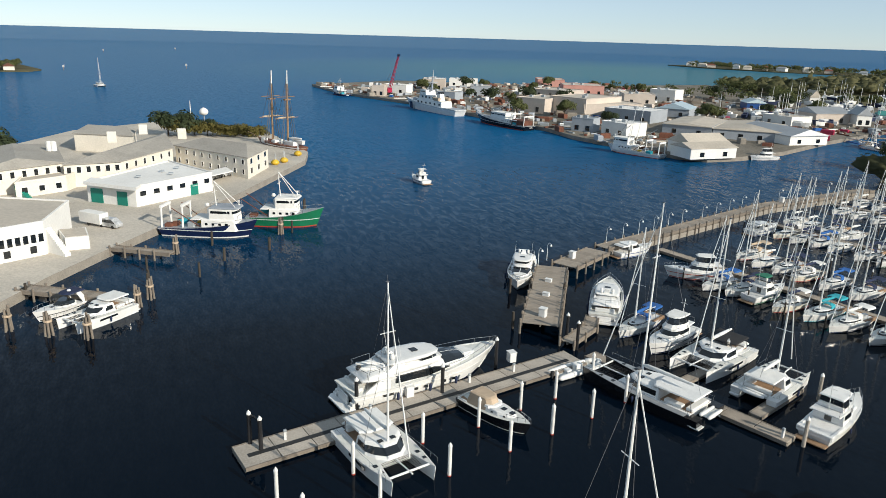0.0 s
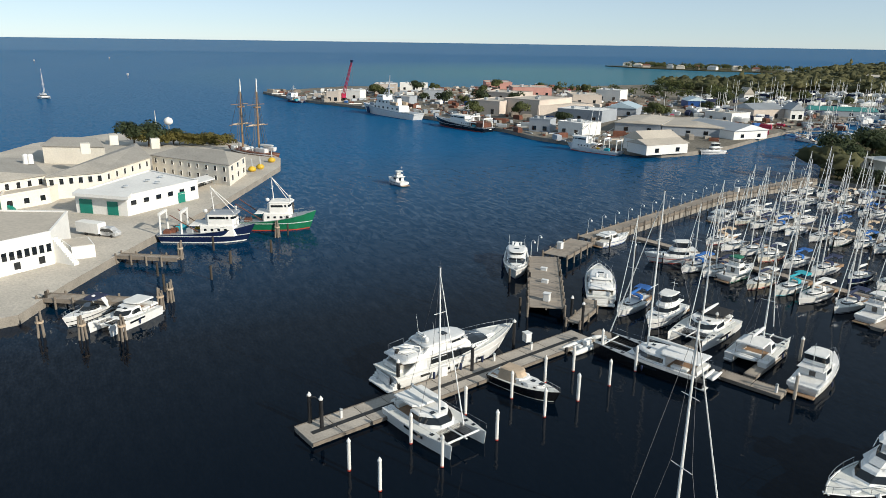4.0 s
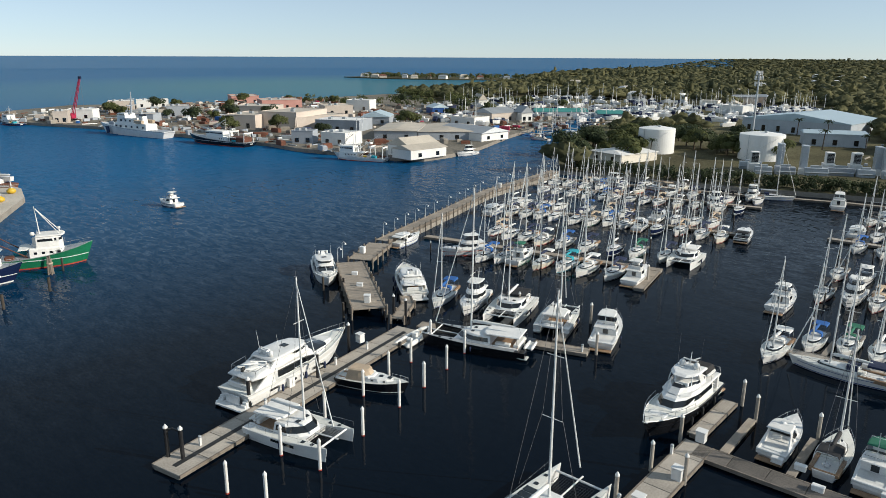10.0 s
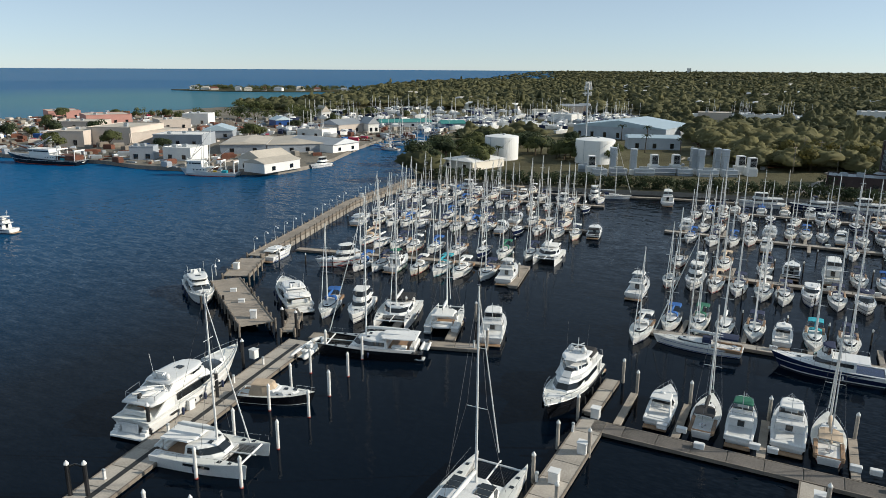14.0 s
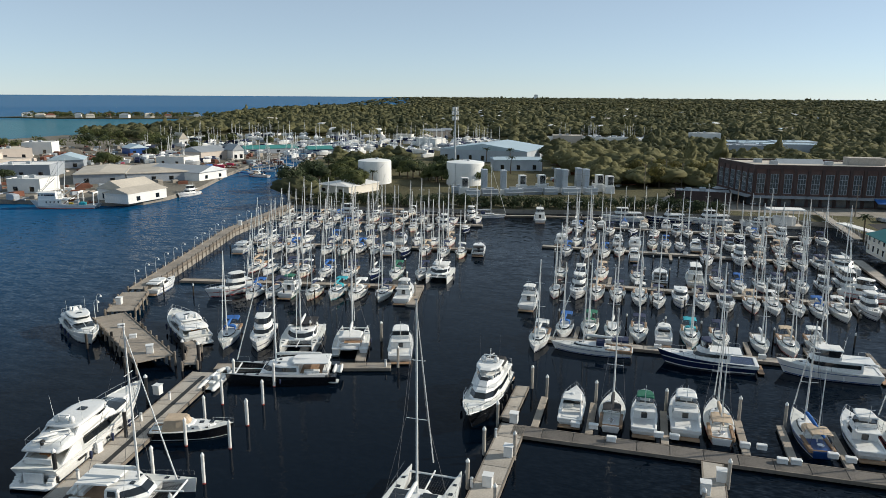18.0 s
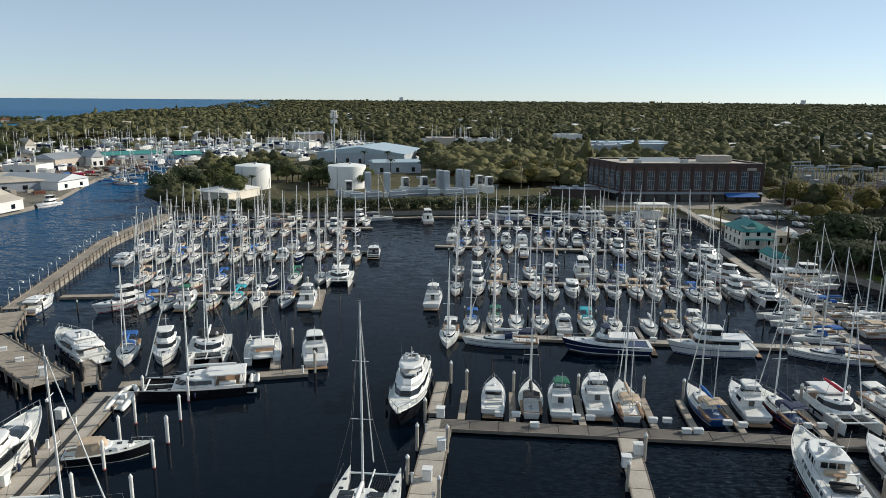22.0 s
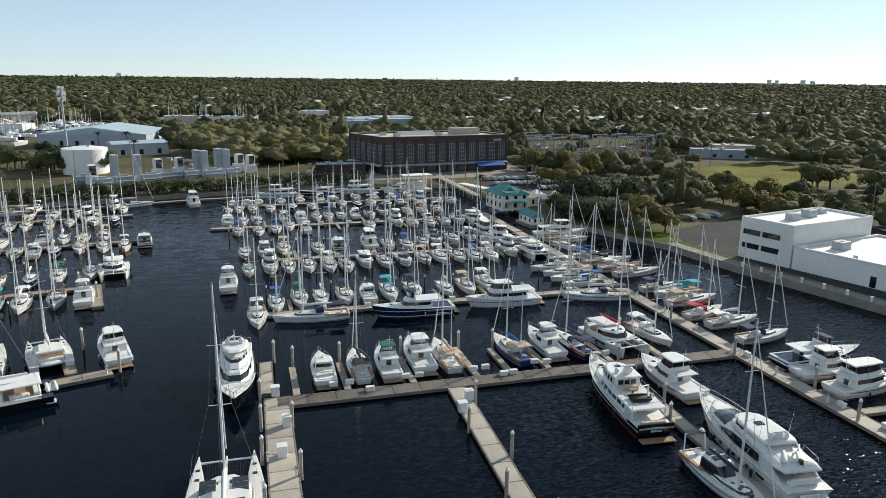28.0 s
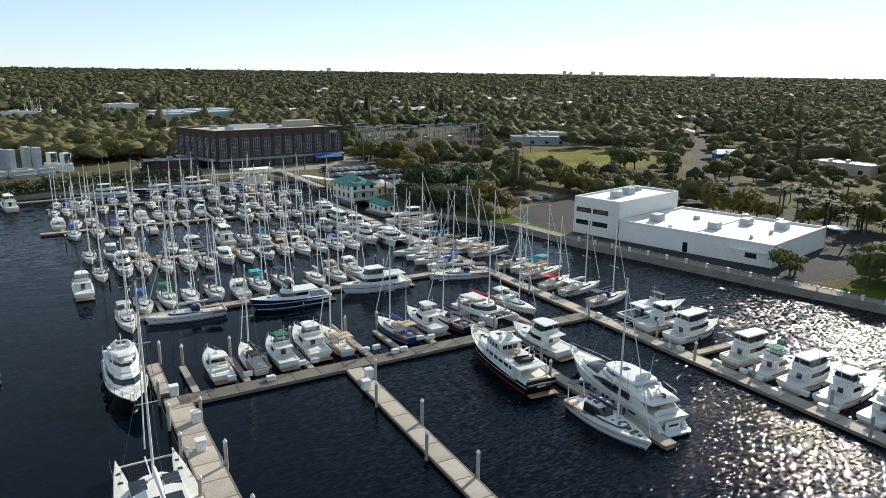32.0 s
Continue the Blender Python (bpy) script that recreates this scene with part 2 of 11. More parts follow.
def water_material():
    m = bpy.data.materials.new("harbour_water")
    m.use_nodes = True
    n, l = m.node_tree.nodes, m.node_tree.links
    b = n["Principled BSDF"]
    b.inputs["Base Color"].default_value = (0.006, 0.017, 0.026, 1)
    b.inputs["Roughness"].default_value = 0.06
    b.inputs["IOR"].default_value = 1.33
    b.inputs["Specular IOR Level"].default_value = 0.23
    co = n.new("ShaderNodeTexCoord")
    mp = n.new("ShaderNodeMapping")
    mp.inputs["Scale"].default_value = (0.38, 1.0, 1.0)
    l.new(co.outputs["Object"], mp.inputs["Vector"])
    a, c, d = (n.new("ShaderNodeTexNoise") for _ in range(3))
    for x, s, k in ((a, 0.68, 4), (c, 2.9, 2), (d, 0.008, 3)):
        x.inputs["Scale"].default_value, x.inputs["Detail"].default_value = s, k
        l.new((co if x is d else mp).outputs["Object" if x is d else "Vector"], x.inputs["Vector"])
    amp = n.new("ShaderNodeMapRange")
    amp.inputs[1].default_value, amp.inputs[2].default_value = 0.35, 0.65
    amp.inputs[3].default_value, amp.inputs[4].default_value = 0.7, 1.0
    # the basins lie sheltered, the channel and the bay are open to the wind
    ln = n.new("ShaderNodeVectorMath")
    ln.operation = "DISTANCE"
    ln.inputs[1].default_value = (-30, 42, 0)
    l.new(co.outputs["Object"], ln.inputs[0])
    shel = n.new("ShaderNodeMapRange")
    shel.inputs[1].default_value, shel.inputs[2].default_value = 45, 240
    shel.inputs[3].default_value, shel.inputs[4].default_value = 0.08, 1.6
    l.new(ln.outputs["Value"], shel.inputs[0])
    # a breeze ruffles the south-east corner
    ls = n.new("ShaderNodeVectorMath")
    ls.operation = "DISTANCE"
    ls.inputs[1].default_value = (78, -12, 0)
    l.new(co.outputs["Object"], ls.inputs[0])
    fine = n.new("ShaderNodeMapRange")
    fine.inputs[1].default_value, fine.inputs[2].default_value = 40, 110
    fine.inputs[3].default_value, fine.inputs[4].default_value = 1.0, 0.07
    l.new(ls.outputs["Value"], fine.inputs[0])
    wind = n.new("ShaderNodeMath")
    wind.operation = "MULTIPLY"
    wind.inputs[1].default_value = 0.32
    l.new(shel.outputs[0], wind.inputs[0])
    chop = n.new("ShaderNodeMath")
    chop.operation = "MAXIMUM"
    l.new(fine.outputs[0], chop.inputs[0])
    l.new(wind.outputs[0], chop.inputs[1])
    l.new(d.outputs["Fac"], amp.inputs[0])
    # wave slopes: long ripples and short chop tilt the surface
    vec = None
    for x, g, how in ((a, 0.60, shel), (c, 1.9, chop)):
        am = n.new("ShaderNodeMath")
        am.operation = "MULTIPLY"
        l.new(amp.outputs[0], am.inputs[0])
        l.new(how.outputs[0], am.inputs[1])
        v0 = n.new("ShaderNodeVectorMath")
        v0.operation = "SUBTRACT"
        v0.inputs[1].default_value = (0.5, 0.5, 0.5)
        l.new(x.outputs["Color"], v0.inputs[0])
        v1 = n.new("ShaderNodeVectorMath")
        v1.operation = "MULTIPLY"
        v1.inputs[1].default_value = (g * 0.75, g, 0)
        l.new(v0.outputs[0], v1.inputs[0])
        sc = n.new("ShaderNodeVectorMath")
        sc.operation = "SCALE"
        l.new(v1.outputs[0], sc.inputs[0])
        l.new(am.outputs[0], sc.inputs["Scale"])
        if vec is None:
            vec = sc.outputs[0]
        else:
            v2 = n.new("ShaderNodeVectorMath")
            l.new(vec, v2.inputs[0])
            l.new(sc.outputs[0], v2.inputs[1])
            vec = v2.outputs[0]
    up = n.new("ShaderNodeVectorMath")
    up.inputs[1].default_value = (0, 0, 1)
    l.new(vec, up.inputs[0])
    nm = n.new("ShaderNodeVectorMath")
    nm.operation = "NORMALIZE"
    l.new(up.outputs[0], nm.inputs[0])
    l.new(nm.outputs[0], b.inputs["Normal"])
    # shoals and deeper patches
    r = n.new("ShaderNodeMix")
    r.data_type = "RGBA"
    r.inputs[6].default_value, r.inputs[7].default_value = (0.0007, 0.0026, 0.0060, 1), (0.0012, 0.0050, 0.0120, 1)
    l.new(d.outputs["Fac"], r.inputs[0])
    # blue added westwards stands in for reflected sky; dark tannin-brown water inside the basins
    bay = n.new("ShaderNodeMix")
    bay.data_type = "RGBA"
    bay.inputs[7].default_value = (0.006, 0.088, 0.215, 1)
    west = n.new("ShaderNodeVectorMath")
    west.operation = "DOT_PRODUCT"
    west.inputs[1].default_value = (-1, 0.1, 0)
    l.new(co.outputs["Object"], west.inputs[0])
    west_share = n.new("ShaderNodeMapRange")
    west_share.inputs[1].default_value, west_share.inputs[2].default_value = 98, 270
    l.new(west.outputs["Value"], west_share.inputs[0])
    l.new(west_share.outputs[0], bay.inputs[0])
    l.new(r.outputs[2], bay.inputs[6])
    # pale shallows beyond the peninsula
    sh = n.new("ShaderNodeVectorMath")
    sh.operation = "DISTANCE"
    sh.inputs[1].default_value = (-800, 690, 0)
    l.new(co.outputs["Object"], sh.inputs[0])
    sr = n.new("ShaderNodeMapRange")
    sr.inputs[1].default_value, sr.inputs[2].default_value = 620, 180
    sr.inputs[3].default_value, sr.inputs[4].default_value = 0.0, 1.0
    l.new(sh.outputs["Value"], sr.inputs[0])
    sm = n.new("ShaderNodeMix")
    sm.data_type = "RGBA"
    sm.inputs[7].default_value = (0.045, 0.15, 0.20, 1)
    l.new(sr.outputs[0], sm.inputs[0])
    l.new(bay.outputs[2], sm.inputs[6])
    l.new(sm.outputs[2], b.inputs["Base Color"])
    # a flat diffuse share, larger westwards, replaces reflection that waves would break up
    df, ms = n.new("ShaderNodeBsdfDiffuse"), n.new("ShaderNodeMixShader")
    l.new(sm.outputs[2], df.inputs["Color"])
    l.new(nm.outputs[0], df.inputs["Normal"])
    matt_share = n.new("ShaderNodeMapRange")
    matt_share.inputs[3].default_value, matt_share.inputs[4].default_value = 0.30, 0.78
    l.new(west_share.outputs[0], matt_share.inputs[0])
    l.new(matt_share.outputs[0], ms.inputs[0])
    l.new(b.outputs[0], ms.inputs[1])
    l.new(df.outputs[0], ms.inputs[2])
    l.new(ms.outputs[0], n["Material Output"].inputs["Surface"])
    return m


WATER = water_material()


# ---- building helpers ----
def empty(name, m=None, **tags):
    ob = new(name)
    ob.empty_display_size = 0.5
    if m is not None:
        ob.matrix_world = m
    return tagged(ob, **tags)


def mesh_of(name, bm, material, smooth=False):
    me = bpy.data.meshes.new(name)
    bm.to_mesh(me)
    bm.free()
    for x in material if isinstance(material, (list, tuple)) else [material]:
        me.materials.append(x)
    if smooth:
        me.polygons.foreach_set("use_smooth", [True] * len(me.polygons))
    return me


def part(name, bm, material, parent=None, label="", smooth=False, kind=""):
    ob = new(name, mesh_of(name, bm, material, smooth))
    ob.parent = parent
    return tagged(ob, label, kind=kind)


def piece(name, me, parent, m):
    ob = new(name, me)
    ob.parent = parent
    ob.matrix_local = m
    return ob


def B(*items):
    """A bmesh of several solids, each a list of rings of points (all rings equally long), capped at both ends."""
    bm = bmesh.new()
    for rings in items:
        loops = [[bm.verts.new(p) for p in ring] for ring in rings]
        k = len(loops[0])
        for r0, r1 in zip(loops, loops[1:]):
            for i in range(k):
                bm.faces.new((r0[i], r0[(i + 1) % k], r1[(i + 1) % k], r1[i]))
        bm.faces.new(loops[0][::-1])
        bm.faces.new(loops[-1])
    bmesh.ops.recalc_face_normals(bm, faces=bm.faces)
    return bm


def box(x0, y0, z0, x1, y1, z1, c=0.0):
    """A block, its upright corners and top edges cut by c."""
    if not c:
        r = [(x0, y0), (x1, y0), (x1, y1), (x0, y1)]
        return [[(*p, z0) for p in r], [(*p, z1) for p in r]]
    def o(k, d):
        return [(x0 + k + d, y0 + k), (x1 - k - d, y0 + k), (x1 - k, y0 + k + d), (x1 - k, y1 - k - d), (x1 - k - d, y1 - k),
                (x0 + k + d, y1 - k), (x0 + k, y1 - k - d), (x0 + k, y0 + k + d)]
    return [[(*p, z0) for p in o(0, c)], [(*p, z1 - c) for p in o(0, c)], [(*p, z1) for p in o(c, c * 0.6)]]


def tube(a, b, r0, r1=None, n=6):
    a, b = Vector(a), Vector(b)
    r1 = r0 if r1 is None else r1
    d = (b - a).normalized()
    u = d.orthogonal().normalized()
    v = d.cross(u)
    def ring(p, r):
        return [tuple(p + r * (math.cos(6.2832 * i / n) * u + math.sin(6.2832 * i / n) * v)) for i in range(n)]
    return [ring(a, r0), ring(b, r1)]


def sausage(a, b, r, n=8, flat=1.0):
    """A long bundle with rounded ends."""
    a, b = Vector(a), Vector(b)
    out = []
    for f, s in ((0, 0.3), (0.06, 0.85), (0.35, 1), (0.75, 0.8), (0.95, 0.6), (1, 0.2)):
        ring = tube(a.lerp(b, f), a.lerp(b, f) + (b - a).normalized() * 0.001, r * s, n=n)[0]
        out.append(ring)
    return out


def turn(profile, n=24, x=0, y=0):
    """A solid of revolution from (radius, height) pairs."""
    return [[(x + r * math.cos(6.2832 * i / n), y + r * math.sin(6.2832 * i / n), z) for i in range(n)] for r, z in profile]


def prism(points, z0, z1):
    return [[(x, y, z0) for x, y in points], [(x, y, z1) for x, y in points]]


def house_rings(y0, y1, wf, wb, z0, z1, rf=0.4, rb=0.1, inset=0.12, corner=0.25, grow=0.0):
    """A deckhouse from stern y0 to bow y1, narrower towards the bow, raked at front and back, with cut corners."""
    def o(f, g):
        ya, yb = y0 + rb * f - g, y1 - rf * f + g
        a, b = wb / 2 - inset * f + g, wf / 2 - inset * f + g
        k = corner
        return [(-a, ya), (a, ya), (a, ya + (yb - ya) * 0.5), (b + (a - b) * 0.3, yb - k * 2.2), (b * 0.55, yb), (-b * 0.55, yb),
                (-b - (a - b) * 0.3, yb - k * 2.2), (-a, ya + (yb - ya) * 0.5)]
    return [[(*p, z0) for p in o(0, grow)], [(*p, z0 + (z1 - z0) * 0.9) for p in o(0.9, grow)], [(*p, z1) for p in o(1.1, grow - 0.08)]]


def band_rings(y0, y1, wf, wb, z0, z1, f0, f1, rf=0.4, rb=0.1, inset=0.12, corner=0.25, grow=0.025):
    """The window band of such a house between the fractions f0 and f1 of its height."""
    full = []
    for f in (f0, f1):
        ya, yb = y0 + rb * f - grow, y1 - rf * f + grow
        a, b = wb / 2 - inset * f + grow, wf / 2 - inset * f + grow
        k = corner
        full.append([(*p, z0 + (z1 - z0) * f) for p in
                     [(-a, ya + 0.35), (a, ya + 0.35), (a, ya + (yb - ya) * 0.5), (b + (a - b) * 0.3, yb - k * 2.2), (b * 0.55, yb), (-b * 0.55, yb),
                      (-b - (a - b) * 0.3, yb - k * 2.2), (-a, ya + (yb - ya) * 0.5)]])
    return full


def hull_bm(L, W, bow=1.3, stern=1.0, transom=0.75, fine=1.6, overhang=0.08, z0=-0.35, n=11, x0=0.0, flare=0.88):
    """A hull from stern (-L/2) to bow (+L/2): topsides with sheer and flare."""
    rings = []
    for i in range(n + 1):
        f = i / n
        w = W / 2 * (transom + (1 - transom) * math.sin(min(1, f / 0.42) * math.pi / 2)) if f < 0.42 else W / 2 * max(0.0, 1 - ((f - 0.42) / 0.58) ** (fine * 1.35))
        w = max(w, 0.03)
        y = -L / 2 + L * f
        zs = stern + (bow - stern) * f ** 2
        yl = y - overhang * L * max(0, f - 0.7) / 0.3 + overhang * 0.4 * L * max(0, 0.12 - f) / 0.12
        wl = w * (flare - 0.15 * f)
        rings.append([(x0 - w, y, zs), (x0 - w * 0.985, y, zs - 0.06), (x0 - wl, yl, 0.02), (x0 - wl * 0.9, yl, z0), (x0 + wl * 0.9, yl, z0), (x0 + wl, yl, 0.02), (x0 + w * 0.985, y, zs - 0.06), (x0 + w, y, zs)])
    return rings


def deck_rings(L, W, bow, stern, transom=0.75, fine=1.6, n=11, x0=0.0, inset=0.07, up=0.03, f0=0.0, f1=1.0):
    lo, hi = [], []
    for i in range(n + 1):
        f = f0 + (f1 - f0) * i / n
        w = W / 2 * (transom + (1 - transom) * math.sin(min(1, f / 0.42) * math.pi / 2)) if f < 0.42 else W / 2 * max(0.0, 1 - ((f - 0.42) / 0.58) ** (fine * 1.35))
        w = max(w - inset, 0.01)
        lo.append((w, -L / 2 + L * f, stern + (bow - stern) * f * f))
    rings = []
    for w, y, z in lo:
        rings.append([(x0 - w, y, z - 0.1), (x0 + w, y, z - 0.1), (x0 + w, y, z + up), (x0, y, z + up + 0.06 * w), (x0 - w, y, z + up)])
    return rings


def stripe_rings(L, W, z0, z1, transom=0.75, fine=1.6, overhang=0.08, flare=0.88, bow=1.3, stern=1.0, n=11, x0=0.0, grow=0.012):
    """A painted band just proud of the topsides between two heights."""
    rings = []
    for i in range(n + 1):
        f = i / n
        w = W / 2 * (transom + (1 - transom) * math.sin(min(1, f / 0.42) * math.pi / 2)) if f < 0.42 else W / 2 * max(0.0, 1 - ((f - 0.42) / 0.58) ** (fine * 1.35))
        w = max(w, 0.03)
        y = -L / 2 + L * f
        zs = stern + (bow - stern) * f ** 2
        yl = y - overhang * L * max(0, f - 0.7) / 0.3 + overhang * 0.4 * L * max(0, 0.12 - f) / 0.12
        wl = w * (flare - 0.15 * f)
        pts = []
        for z in (z1, z0):
            k = max(0, min(1, z / zs))
            pts.append((wl + (w - wl) * k + grow, yl + (y - yl) * k, z))
        (wa, ya, za), (wb, yb, zb) = pts
        rings.append([(x0 - wa, ya, za), (x0 - wb, yb, zb), (x0 + wb, yb, zb), (x0 + wa, ya, za)])
    return rings


def frame_tubes(root, bows, r):
    """The bent tube frame under a bimini: a hoop for each bow, joined fore and aft."""
    items, tops = [], []
    for x0, y0, z0, x1, y1, z1 in bows:
        for s in (-1, 1):
            items.append(tube((s * x0, y0, z0), (s * x1, y1, z1), r, n=4))
            tops.append((s * x1, y1, z1))
        items.append(tube((-x1, y1, z1), (x1, y1, z1), r, n=4))
    items += [tube(tops[0], tops[2], r, n=4), tube(tops[1], tops[3], r, n=4)]
    return part("bimini_frame", B(*items), STEEL, root)


def rail(parent, pts, z=0.6, name="guard_rail", r=0.018, mat=None, every=1):
    """A stanchioned wire or tube rail along the points."""
    items = []
    for p, q in zip(pts, pts[1:]):
        items.append(tube((p[0], p[1], p[2] + z), (q[0], q[1], q[2] + z), r, n=4))
    for p in pts[::every]:
        items.append(tube(p, (p[0], p[1], p[2] + z), r, n=4))
    return part(name, B(*items), mat or STEEL, parent)


# ---- water and land ----
def sheet(name, pts, z, material, depth=6.0, skirt=None):
    """A piece of ground with a real edge down into the water."""
    k = len(pts)
    bm = bmesh.new()
    t = [bm.verts.new((x, y, z)) for x, y in pts]
    b = [bm.verts.new((x, y, z - depth)) for x, y in pts]
    f = bm.faces.new(t)
    for i in range(k):
        g = bm.faces.new((t[i], b[i], b[(i + 1) % k], t[(i + 1) % k]))
        g.material_index = 1 if skirt else 0
    bmesh.ops.recalc_face_normals(bm, faces=bm.faces)
    bmesh.ops.triangulate(bm, faces=[f])
    return tagged(new(name, mesh_of(name, bm, [material] + ([skirt] if skirt else []))), kind="structure")


def far_z(d):
    """The sheet lifts a little beyond 2.5 km, which brings its edge up to the true horizon."""
    return 30.0 * max(0.0, (d - 2500) / 2400)


def disc(name, a0, a1, radii, z, material, label, slant=0.0):
    """A sector of flat rings round the harbour, azimuths in degrees clockwise from +y."""
    n = 48
    b_ = bmesh.new()
    rows = []
    for q in radii:
        s0 = a0 + slant * (q - 2500) / 2400
        rows.append([b_.verts.new((-15 + q * math.sin(radians(s0 + (a1 - s0) * k / n)), -25 + q * math.cos(radians(s0 + (a1 - s0) * k / n)), z + far_z(q))) for k in range(n + 1)])
    for r0, r1 in zip(rows, rows[1:]):
        for k in range(n):
            b_.faces.new((r0[k], r0[k + 1], r1[k + 1], r1[k]))
    bmesh.ops.recalc_face_normals(b_, faces=b_.faces)
    return tagged(new(name, mesh_of(name, b_, material)), label, kind="structure")


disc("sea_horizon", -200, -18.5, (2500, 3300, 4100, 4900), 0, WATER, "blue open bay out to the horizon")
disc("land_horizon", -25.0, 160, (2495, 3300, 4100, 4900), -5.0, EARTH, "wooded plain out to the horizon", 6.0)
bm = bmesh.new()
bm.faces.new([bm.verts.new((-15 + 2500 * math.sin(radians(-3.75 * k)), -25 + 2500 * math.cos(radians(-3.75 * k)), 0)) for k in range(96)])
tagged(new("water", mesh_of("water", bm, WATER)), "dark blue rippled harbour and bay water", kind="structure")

MAIN = [(-138, 207), (-112, 211), (-72, 218), (-42, 226), (-5, 233), (40, 236), (62, 226), (66, 176), (64, 150), (74, 139), (80, 123), (84, 113), (87.5, 88), (93, 66), (100, 37), (105, 19), (124, -60), (210, -260), (900, -900),
        *[(-15 + 2499 * math.sin(radians(a_)), -25 + 2499 * math.cos(radians(a_))) for a_ in range(115, -19, -6)], (-1060, 2240), (-930, 1500), (-700, 1000), (-610, 770), (-575, 560), (-400, 470), (-300, 560), (-262, 560), (-232, 420), (-214, 358), (-186, 295), (-164, 248)]
sheet("ground", MAIN, 1.6, EARTH, skirt=CONCD)
PEN = [(-590, 137), (-507, 141), (-421, 168), (-360, 175), (-334, 177), (-292, 183), (-266, 180), (-232, 186), (-209, 190), (-200, 197), (-199, 214), (-205, 243), (-224, 294), (-252, 388), (-268, 470), (-270, 556), (-310, 556), (-400, 468), (-577, 555), (-568, 410), (-600, 300), (-640, 230)]
sheet("peninsula_ground", PEN, 1.7, YARD, skirt=CONCD)
PORT = [(-112, -60), (-116, -27), (-129, -20), (-143, -11), (-156, -2), (-183, 18), (-233, 49), (-250, 54), (-300, 50), (-350, 5), (-327, -27), (-285, -47), (-260, -120), (-160, -140)]
sheet("port_ground", PORT, 1.7, SAND, skirt=CONCD)
sheet("island_ground", [(-1110, 960), (-1000, 950), (-880, 985), (-800, 1040), (-740, 1110), (-760, 1160), (-900, 1180), (-1080, 1080)], 1.5, EARTH)
sheet("islet_ground", [(-830, -160), (-770, -140), (-775, -88), (-800, -80), (-900, -110)], 1.2, EARTH)
sheet("lawn", [(162, 232), (178, 254), (232, 264), (262, 228), (241, 200), (186, 184), (165, 205)], 1.64, DRYGRASS, 0.06)
sheet("waterside_lawn", [(81.5, 122), (85.5, 113), (88.5, 97), (91.5, 97), (89, 114), (94, 128), (86, 137), (78, 137)], 1.66, GRASS, 0.06)
sheet("corner_lawn", [(103.5, 30), (107, 15), (125, -58), (160, -60), (150, 30)], 1.66, GRASS, 0.06)
sheet("asphalt_yard", [(92, 98), (90, 114), (96, 128), (150, 150), (190, 150), (175, 60), (150, 32), (104, 36)], 1.63, ASPH, 0.05)
sheet("car_park", [(70, 230), (72, 180), (120, 175), (150, 210), (110, 250)], 1.63, ASPH, 0.05)
sheet("substation_yard", [(104, 258), (110, 300), (200, 332), (222, 302), (165, 260)], 1.66, ASPH, 0.05)
sheet("plant_yard", [(-150, 262), (-140, 228), (-80, 236), (-10, 262), (20, 300), (-30, 380), (-140, 400), (-160, 330)], 1.64, EARTH, 0.05)
sheet("road", [(150, -60), (162, 50), (178, 100), (215, 160), (420, 330), (425, 322), (222, 152), (186, 98), (171, 48), (160, -60)], 1.68, ASPH, 0.05)
sheet("brick_forecourt", [(-5, 246), (100, 246), (112, 268), (100, 300), (10, 300)], 1.65, CONCD, 0.05)


